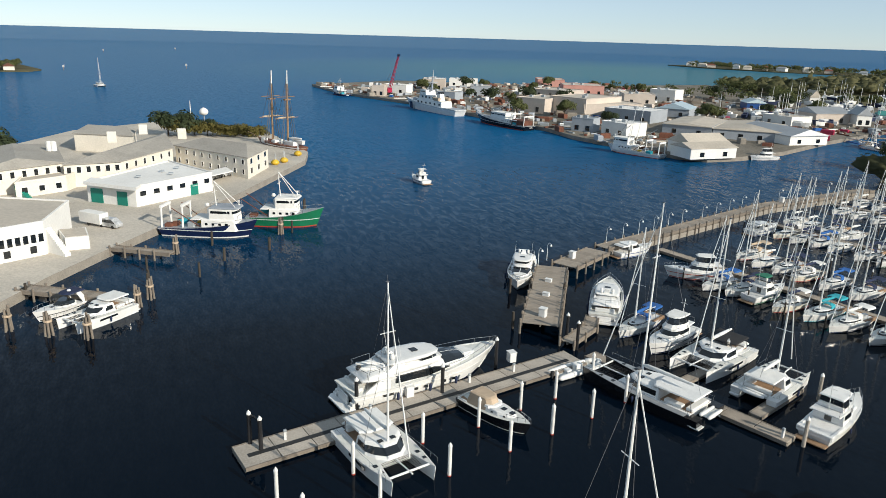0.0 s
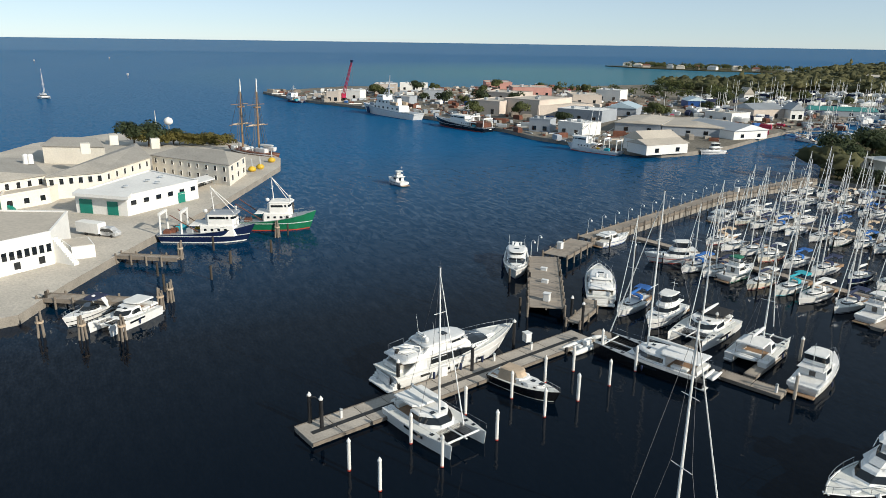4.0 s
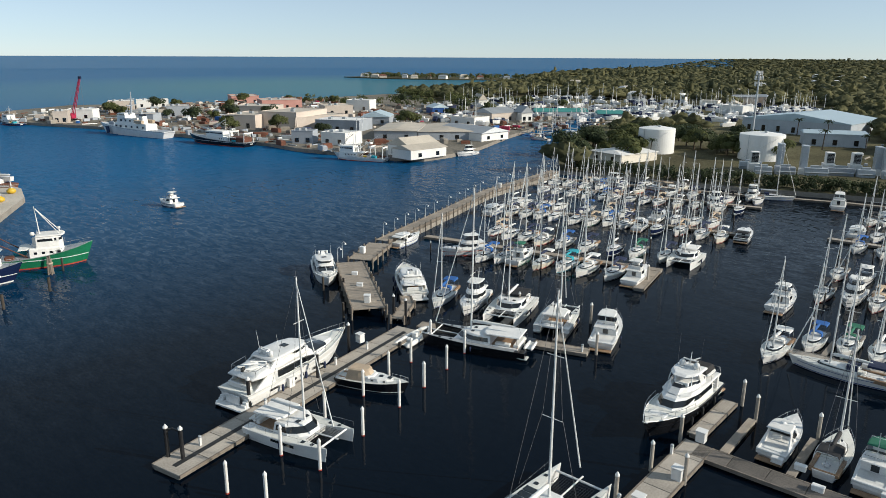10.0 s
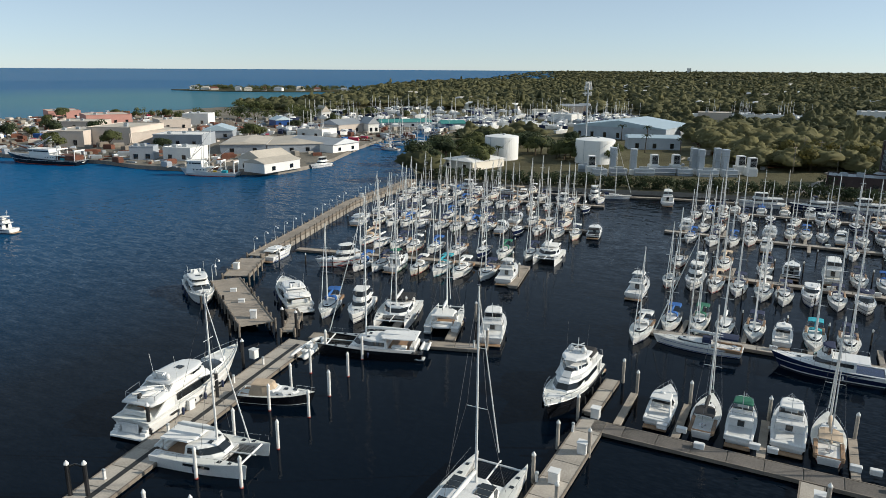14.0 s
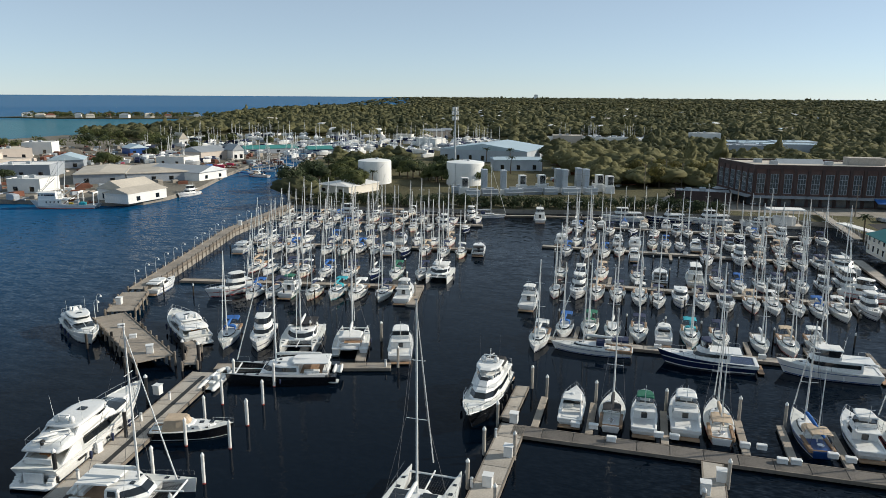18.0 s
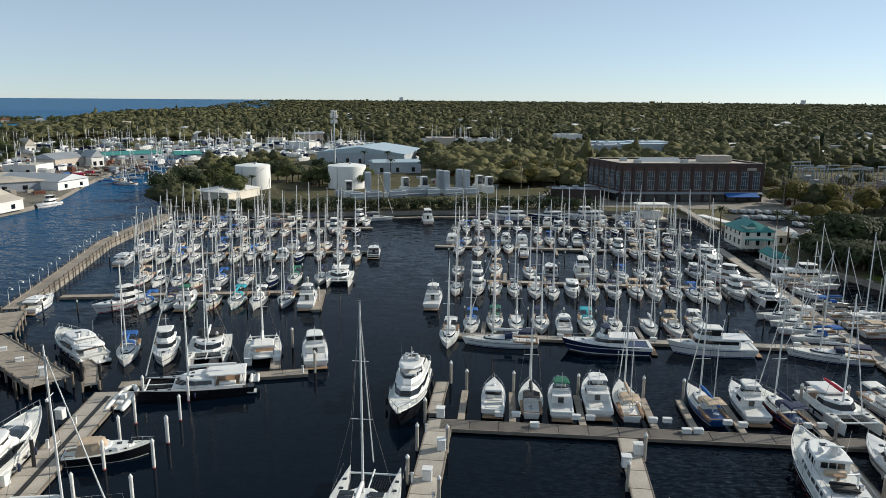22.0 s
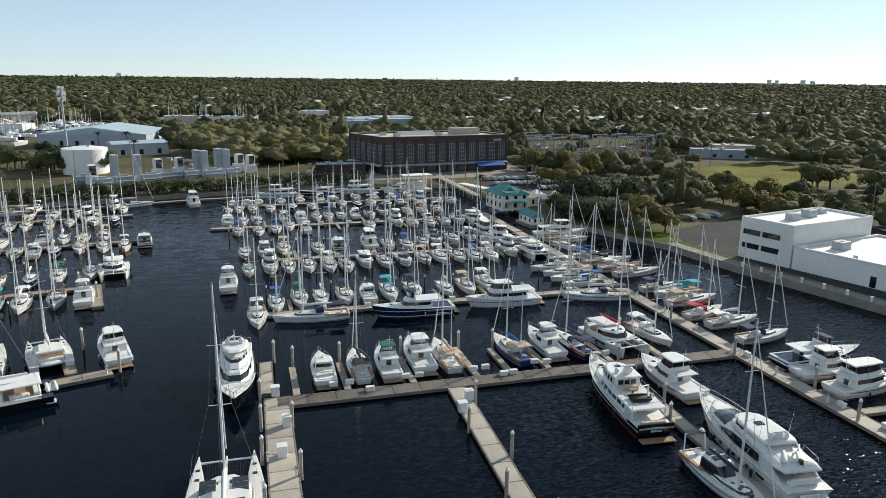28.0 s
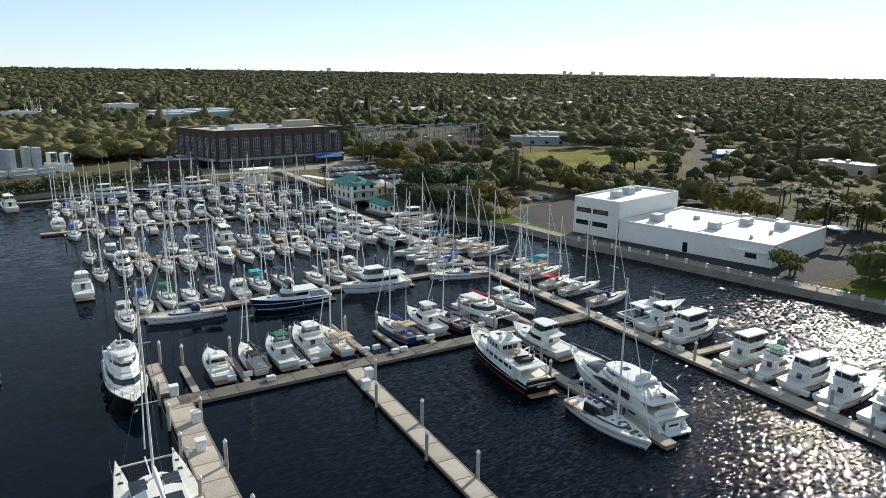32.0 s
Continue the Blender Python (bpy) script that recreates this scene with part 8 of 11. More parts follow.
def workboat(L, W, hull, label, house_at=0.12, gantry=True, name="fishing_vessel", stripe=REDBAND, high=1.0):
    root = empty(name, label=label, category="fishing vessel")
    bow, st = 3.2 * high, 1.5 * high
    kw = dict(transom=0.85, fine=1.9, flare=0.9)
    part("hull", B(hull_bm(L, W, bow, st, overhang=0.10, n=14, **kw)), hull, root)
    part("boot_stripe", B(stripe_rings(L, W, 0.02, 0.3, bow=bow, stern=st, overhang=0.10, n=14, **kw)), stripe, root)
    part("rubbing_strake", B(stripe_rings(L, W, st - 0.3, st - 0.15, bow=bow, stern=st, overhang=0.10, n=14, grow=0.06, **kw)), GEL, root)
    part("deck", B(deck_rings(L, W, bow, st, transom=0.85, fine=1.9, inset=0.25)), ROOFM, root)
    y0, y1 = L * (house_at - 0.20), L * (house_at + 0.17)
    c = dict(y0=y0, y1=y1, wf=W * 0.70, wb=W * 0.80, z0=st - 0.3, z1=st + 2.3, rf=0.3, rb=0, inset=0.05)
    part("lower_house", B(house_rings(**c)), WHITEP, root)
    w = dict(y0=y0 + L * 0.08, y1=y1 - 0.2, wf=W * 0.64, wb=W * 0.72, z0=st + 2.3, z1=st + 4.7, rf=0.25, rb=0, inset=0.08)
    wh = part("wheelhouse", B(house_rings(**w)), WHITEP, root)
    part("wheelhouse_window", B(band_rings(f0=0.55, f1=0.78, **w)), GLASS, wh)
    for k in range(5):
        for s in (-1, 1):
            part("window_post", B(box(s * W * 0.33 - 0.14, w["y0"] + 0.5 + k * (w["y1"] - w["y0"]) * 0.17, st + 3.45, s * W * 0.33 + 0.1, w["y0"] + 0.95 + k * (w["y1"] - w["y0"]) * 0.17, st + 4.3)), WHITEP, wh)
    part("shelter_deck", B(house_rings(y0 - L * 0.12, y0 + 0.1, W * 0.76, W * 0.76, st + 2.05, st + 2.3, 0.0, 0.2, 0.05)), WHITEP, root)
    for k in range(4):
        for s in (-1, 1):
            part("port_light", B(box(s * W * 0.385 - 0.12, y0 + 0.8 + 1.5 * k, st + 1.0, s * W * 0.385 + 0.12, y0 + 1.4 + 1.5 * k, st + 1.5, 0.04)), GLASS, root)
    part("wheelhouse_roof", B(house_rings(y0 + L * 0.08, y1 + 0.3, W * 0.66, W * 0.74, st + 4.7, st + 4.9, 0.2, 0, 0.05)), GREYW if hull is NAVY else WHITEP, root)
    part("mast", B(tube((0, y0 + L * 0.12, st + 4.8), (0, y0 + L * 0.10, st + 9.6 + high), 0.14, 0.06, 6), tube((-1.6, y0 + L * 0.11, st + 8), (1.6, y0 + L * 0.11, st + 8), 0.06, n=4), tube((-0.9, y0 + L * 0.11, st + 9.2), (0.9, y0 + L * 0.11, st + 9.2), 0.05, n=4)), WHITEP, root)
    for s in (-1, 1):
        part("mast_stay", B(tube((s * 1.5, y1 - 0.6, st + 4.9), (s * 0.15, y0 + L * 0.11, st + 9.0 + high), 0.09, n=5)), WHITEP, root)
    rail(root, [(-W * 0.3, y1, st + 2.3), (W * 0.3, y1, st + 2.3)], 0.9, "house_rail", 0.035)
    part("radar_dome", B(turn([(0.3, 0), (0.5, 0.3), (0.4, 0.7), (0.1, 0.85)], 12)), WHITEP, root, smooth=True).location = (W * 0.2, y0 + L * 0.05, st + 4.9)
    part("funnel", B(box(-0.5, y0 + 0.6, st + 2.3, 0.5, y0 + 1.6, st + 4.2, 0.12)), WHITEP, root)
    if gantry:
        for y, h in ((-L * 0.46, 4.6), (-L * 0.24, 5.0)):
            for s in (-1, 1):
                part("gantry_leg", B(tube((s * W * 0.36, y, st - 0.6), (s * W * 0.30, y, st + h), 0.22, n=6)), WHITEP, root)
            part("gantry_beam", B(box(-W * 0.34, y - 0.25, st + h - 0.3, W * 0.34, y + 0.25, st + h + 0.25)), WHITEP, root)
        part("net_winch", B(tube((-1.2, -L * 0.34, st + 0.4), (1.2, -L * 0.34, st + 0.4), 0.6, n=12), box(-1.6, -L * 0.36, st - 0.5, -1.2, -L * 0.32, st + 1.2), box(1.2, -L * 0.36, st - 0.5, 1.6, -L * 0.32, st + 1.2)), RUST, root)
    for s in (-1, 1):
        part("outrigger", B(tube((s * W * 0.3, y0 - 0.5, st + 0.4), (s * W * 0.40, y0 - 6.5, st + 4.6), 0.13, 0.09, 5)), RUST, root)
    rail(root, [(s_ * (W / 2 * max(0.03, 1 - ((f - 0.42) / 0.58) ** 2.56) - 0.15), -L / 2 + L * f, st + (bow - st) * f * f) for s_, f in ((1, 0.6), (1, 0.75), (1, 0.9), (1, 0.98), (-1, 0.98), (-1, 0.9), (-1, 0.75), (-1, 0.6))], 0.8, "bow_rail", 0.035)
    for k, (x_, y_, w_, h_) in enumerate(((-0.25, -0.30, 1.2, 1.1), (0.18, -0.40, 0.9, 0.8), (0.22, -0.16, 0.8, 1.4), (-0.2, -0.12, 0.7, 0.9))):
        part("deck_gear", B(box(W * x_ - w_, L * y_ - w_, st - 0.6, W * x_ + w_, L * y_ + w_, st + h_, 0.15)), (C_TEAL, RUST, GALV, YELLOW)[k], root)
    rail(root, [(-W * 0.3, y1 - 0.4, st + 4.9), (W * 0.3, y1 - 0.4, st + 4.9), (W * 0.3, y0 + L * 0.1, st + 4.9), (-W * 0.3, y0 + L * 0.1, st + 4.9)], 0.9, "roof_rail", 0.03)
    part("searchlight", B(turn([(0.12, 0), (0.14, 0.5), (0.3, 0.6), (0.3, 0.95), (0.1, 1.0)], 10)), WHITEP, root).location = (-W * 0.2, y1 - 0.8, st + 4.9)
    part("name_lettering", B(*[box(-0.9, -L * 0.505, st - 0.85, 0.9, -L * 0.498, st - 0.55)]), WHITEP, root)
    return root


b = workboat(21.5, 6.8, NAVY, "navy fishing vessel with white wheelhouse and stern gantries", stripe=GEL, high=1.25, house_at=0.16)
(x0, y0), (x1, y1) = (-157.4, -2.4), (-147.3, 17.1)
b.matrix_world = pose((x0 + x1) / 2 - 1.5, (y0 + y1) / 2 + 2.2, 0, 0, 0, math.degrees(math.atan2(-(x1 - x0), y1 - y0)))
b = workboat(18.0, 6.6, GREENH, "green fishing vessel with white superstructure and red waterline", house_at=0.02, gantry=False, high=1.4)
(x0, y0), (x1, y1) = (-157.8, 18.4), (-152.4, 30.4)
b.matrix_world = pose((x0 + x1) / 2 - 2.2, (y0 + y1) / 2 + 2.6, 0, 0, 0, math.degrees(math.atan2(-(x1 - x0), y1 - y0)))
b = workboat(26.0, 7.0, GEL, "white shrimp trawler with raised outriggers", house_at=0.2, name="shrimp_trawler")
for s in (-1, 1):
    part("raised_outrigger", B(tube((s * 2.4, 1.5, 1.5), (s * 3.0, -0.5, 19.0), 0.16, 0.09, 6)), WHITEMAST, b)
    part("outrigger_stay", B(tube((s * 3.0, -0.5, 18.5), (0, 8, 6.5), 0.05, n=3)), WIRE, b)
part("net_boom", B(tube((0, 2.0, 4.0), (0, -9.0, 11.0), 0.14, 0.08, 6)), WHITEMAST, b)
b.matrix_world = pose(-223.5, 181.0, 0, 0, 0, 110)
b = cruiser(13.0, 4.4, style="fly", label="white sport fishing boat at the fish house quay", name="sport_fisher")
b.matrix_world = pose(-198.5, 224.5, 0, 0, 0, 175)
for (a_, b_), key in ((((-111.6, -20.0), (-116.1, -15.1)), "m10e"), (((-105.6, -16.1), (-111.8, -8.9)), "m11f")):
    berth("c11m" if key == "m11f" else "m10e", (a_[0] + b_[0]) / 2 - 0.8, (a_[1] + b_[1]) / 2 + 0.6, math.degrees(math.atan2(-(a_[0] - b_[0]), a_[1] - b_[1])))

# tall ship
ts = empty("tall_ship", label="two-masted wooden tall ship at the end of the port quay", category="tall ship")
part("hull", B(hull_bm(27, 7, 3.6, 2.6, transom=0.6, fine=1.6, overhang=0.1, n=14)), RUST, ts)
part("bulwark_stripe", B(stripe_rings(27, 7, 2.0, 2.4, transom=0.6, fine=1.6, overhang=0.1, bow=3.6, stern=2.6, n=14)), GEL, ts)
part("deck", B(deck_rings(27, 7, 3.2, 2.2, transom=0.6, fine=1.6)), WOODL, ts)
part("deckhouse", B(house_rings(-9, -3, 2.6, 3.0, 2.3, 4.2, 0.2, 0, 0.1)), GEL, ts)
part("bowsprit", B(tube((0, 12.5, 3.4), (0, 20, 5.2), 0.22, 0.1, 6)), TEAK, ts)
for y, h in ((4.5, 29.5), (-4.5, 30.0)):
    part("lower_mast", B(tube((0, y, 2), (0, y - 0.3, h * 0.68), 0.42, 0.34, 8)), TEAK, ts)
    part("topmast", B(tube((0, y - 0.2, h * 0.64), (0, y - 0.5, h * 0.84), 0.30, 0.24, 6)), TEAK, ts)
    part("topgallant_mast", B(tube((0, y - 0.5, h * 0.84), (0, y - 0.6, h), 0.26, 0.2, 6)), WHITEMAST, ts)
    part("crosstree", B(box(-1.3, y - 0.9, h * 0.64, 1.3, y + 0.5, h * 0.655)), TEAK, ts)
    for zz, ww in ((h * 0.42, 5.5), (h * 0.68, 4.2)):
        part("yard", B(tube((-ww, y + 0.4, zz), (ww, y + 0.4, zz), 0.14, n=6)), TEAK, ts)
    for s in (-1, 1):
        for k in range(4):
            part("shroud", B(tube((s * 3.2, y - 1.6 + 0.8 * k, 2.6), (0, y - 0.2, h * (0.66 if k % 2 else 0.94)), 0.075, n=3)), WIRE, ts)
    part("stay", B(tube((0, y + 9, 3.4), (0, y - 0.3, h * 0.9), 0.06, n=3)), WIRE, ts)
    part("furled_squaresail", B(sausage((-4.0, y + 0.55, h * 0.425), (4.0, y + 0.55, h * 0.425), 0.38)), C_TAN, ts, smooth=True)
part("ship_boat", B(hull_bm(6.5, 2.2, 1.3, 1.1, n=8)), GEL, ts).location = (1.4, -8.5, 3.6)
part("deck_gear", B(box(-2.2, 0.5, 2.5, 2.0, 3.0, 3.9, 0.2), box(-1.6, -2.6, 2.5, 1.4, -0.5, 3.6, 0.2), box(-2.4, 6.5, 2.6, -0.6, 9.0, 4.0, 0.2)), C_WHITE, ts)
part("gaff_sail", B(sausage((0, -5, 5.2), (0, -12.5, 5.6), 0.5)), C_WHITE, ts, smooth=True)
ts.matrix_world = pose(*(-266.7, 47.3), 0, 0, 0, 118)
for p in ((-226.8, 37.7), (-230.2, 41.3), (-242.4, 48.6)):
    buoy = empty("yellow_buoy", label="yellow navigation buoy standing on the quay", category="buoy", group="stored buoys")
    part("float", B(turn([(0.6, 0), (1.3, 0.4), (1.4, 1.0), (0.8, 1.6), (0.3, 1.8)], 14)), YELLOW, buoy, smooth=True)
    part("lattice_top", B(tube((0.5, 0, 1.6), (0, 0, 4.2), 0.08, n=4), tube((-0.5, 0, 1.6), (0, 0, 4.2), 0.08, n=4), tube((0, 0.5, 1.6), (0, 0, 4.2), 0.08, n=4)), GALV, buoy)
    buoy.matrix_world = pose(*p, 1.7)
dome = empty("radome_mast", label="white radome on a slim mast behind the trees", category="radome")
(x0, y0) = (-314.7, 24.4)
part("mast", B(tube((x0, y0, 1.7), (x0, y0, 8.5), 0.3, 0.2, 8)), GALV, dome)
part("radome", B(turn([(0.8, 8.4), (1.7, 9.0), (1.9, 10.0), (1.4, 11.0), (0.2, 11.6)], 16, x0, y0)), WHITEP, dome, smooth=True)
pole = empty("flag_pole", label="tall white radio pole behind the port office", category="mast")
(x0, y0) = (-308.6, 18.6)
part("pole", B(tube((x0, y0, 1.7), (x0, y0, 15), 0.3, 0.12, 8)), WHITEP, pole)
far_cat = catamaran(14.0, 7.5, 21.0, label="white sailing catamaran anchored out in the bay", name="anchored_catamaran")
far_cat.matrix_world = pose(-590, -23, 0, 0, 0, -80)
for x, y in ((-1527.1, 88.2), (-853.8, 57.9), (-804.0, -60.9), (-1360.1, -36.6)):
    by = empty("channel_marker", label="small white channel marker far out in the bay", category="marker", group="channel markers")
    part("post", B(tube((0, 0, -1), (0, 0, 4.5), 0.25, n=6)), WOOD, by)
    part("board", B(box(-1.0, -0.1, 3.2, 1.0, 0.1, 5.2)), WHITEP, by)
    by.matrix_world = pose(x, y, 0, 0, 0, 60)

# ---- ships and crane of the outer quay ----
cg = empty("patrol_ship", label="white patrol ship with grey mast at the outer quay", category="ship")
part("hull", B(hull_bm(62, 9.5, 6.0, 3.6, transom=0.8, fine=1.8, overhang=0.08, n=16)), GEL, cg)
part("bow_slash", B(*[[[(s * 4.0, y, z0_) for y, z0_ in ((16.0, 0.6), (18.6, 0.6), (19.8, 4.4), (17.2, 4.4))], [(s * 4.62, y, z0_) for y, z0_ in ((16.0, 0.6), (18.6, 0.6), (19.8, 4.4), (17.2, 4.4))]] for s in (-1, 1)]), NAVY, cg)
part("deck", B(deck_rings(62, 9.5, 5.4, 3.2, transom=0.8, fine=1.8)), ROOFM, cg)
for nm, y0, y1, w, z0, z1 in (("deckhouse", -16, 14, 7.4, 3.4, 7.0), ("upper_deckhouse", -4, 12, 6.0, 7.0, 9.6), ("bridge", 2, 11, 7.0, 9.6, 12.2)):
    part(nm, B(house_rings(y0, y1, w * 0.8, w, z0, z1, 1.0, 0.4, 0.2)), WHITEP, cg)
part("bridge_window", B(band_rings(2, 11, 5.6, 7.0, 9.6, 12.2, 0.55, 0.8, 1.0, 0.4, 0.2)), GLASS, cg)
part("funnel", B(house_rings(-11, -6, 3.0, 3.4, 7.0, 11.0, 0.8, 0.3, 0.3)), WHITEP, cg)
part("mast", B(tube((0, 1, 12), (0, -0.5, 24), 0.7, 0.25, 8), box(-3, -0.6, 16.5, 3, 0.2, 16.9), box(-2, -0.6, 20, 2, 0.2, 20.3)), GREYW, cg)
part("gun_mount", B(turn([(1.6, 4.6), (1.5, 6.2), (0.8, 6.8)], 12, 0, 20), tube((0, 21, 6), (0, 25, 6.3), 0.15, n=6)), GREYW, cg)
for y0_, z_ in ((-14, 4.6), (-9, 4.6), (-4, 4.6), (1, 4.6), (6, 4.6), (10, 4.6), (-2, 7.8), (2, 7.8), (6, 7.8)):
    for s in (-1, 1):
        part("port_light", B(box(s * (3.62 if z_ < 6 else 2.9) - 0.14, y0_, z_, s * (3.62 if z_ < 6 else 2.9) + 0.14, y0_ + 1.3, z_ + 1.0)), GLASS, cg)
for s in (-1, 1):
    part("davit_boat", B(hull_bm(8, 2.4, 1.5, 1.2, n=8)), C_TAN, cg).location = (s * 3.6, -9.5, 7.6)
    part("mast_leg", B(tube((s * 1.8, 3.5, 12), (0, 0, 19), 0.22, 0.16, 6)), GREYW, cg)
part("funnel_cap", B(house_rings(-10.6, -6.6, 2.4, 2.8, 11.0, 12.2, 0.4, 0.2, 0.2)), BLACK, cg)
part("radar_scanner", B(box(-2.2, 2.6, 13.2, 2.2, 3.2, 13.7), tube((0, 2.9, 12.1), (0, 2.9, 13.3), 0.3, n=8)), GREYW, cg)
part("flight_deck", B(box(-4.2, -30, 3.5, 4.2, -17, 3.8)), ROOFM, cg)
cg.matrix_world = pose(-391, 162.5, 0, 0, 0, 99)
bk = workboat(44.0, 9.5, BLACK, "black-hulled buoy tender with white superstructure", house_at=-0.02, name="buoy_tender", high=1.45)
bk.matrix_world = pose(-318.5, 171.5, 0, 0, 0, 101)
part("cargo_boom", B(tube((0, 6, 6), (0, 20, 9), 0.35, 0.2, 6)), RUST, bk)
part("deck_cargo", B(box(-3, -20, 2.4, 3, -9, 4.6, 0.3)), RUST, bk)
tg = workboat(24.0, 7.6, NAVY, "harbour tug with white wheelhouse at the outer quay", house_at=0.08, gantry=False, name="tug_boat")
tg.matrix_world = pose(-505, 137.5, 0, 0, 0, 100)
crane = empty("crawler_crane", label="red crawler crane with lattice boom on the outer quay", category="crane")
part("cab", B(box(-2.2, -3.5, 1.6, 2.2, 3, 4.8, 0.2)), CRANE, crane)
for s in (-1, 1):
    part("track", B(box(s * 2.6 - 0.5, -3.6, 0, s * 2.6 + 0.5, 3.6, 1.3, 0.25)), RUBBER, crane)
boom = []
for s1, s2 in ((-1, -1), (1, -1), (-1, 1), (1, 1)):
    boom.append(tube((s1 * 0.8, 2.5 + s2 * 0.7, 4), (s1 * 0.35, 10.5 + s2 * 0.35, 27.5), 0.2, n=4))
for k in range(14):
    f0, f1 = k / 14, (k + 1) / 14
    for s1 in (-1, 1):
        boom.append(tube((s1 * (0.8 - 0.45 * f0), 1.8 + 8.3 * f0, 4 + 23.5 * f0), (-s1 * (0.8 - 0.45 * f1), 1.8 + 8.3 * f1, 4 + 23.5 * f1), 0.09, n=3))
part("lattice_boom", B(*boom), CRANE, crane)
part("boom_head", B(box(-0.8, 9.8, 27.1, 0.8, 11.4, 28.7, 0.15)), NAVY, crane)
part("hoist_cable", B(tube((0, 11, 27.5), (0, 11, 8), 0.05, n=3), tube((0, -3, 5), (0, 10.4, 27.5), 0.05, n=3)), WIRE, crane)
crane.matrix_world = pose(-489, 168, 1.7, 0, 0, -60)

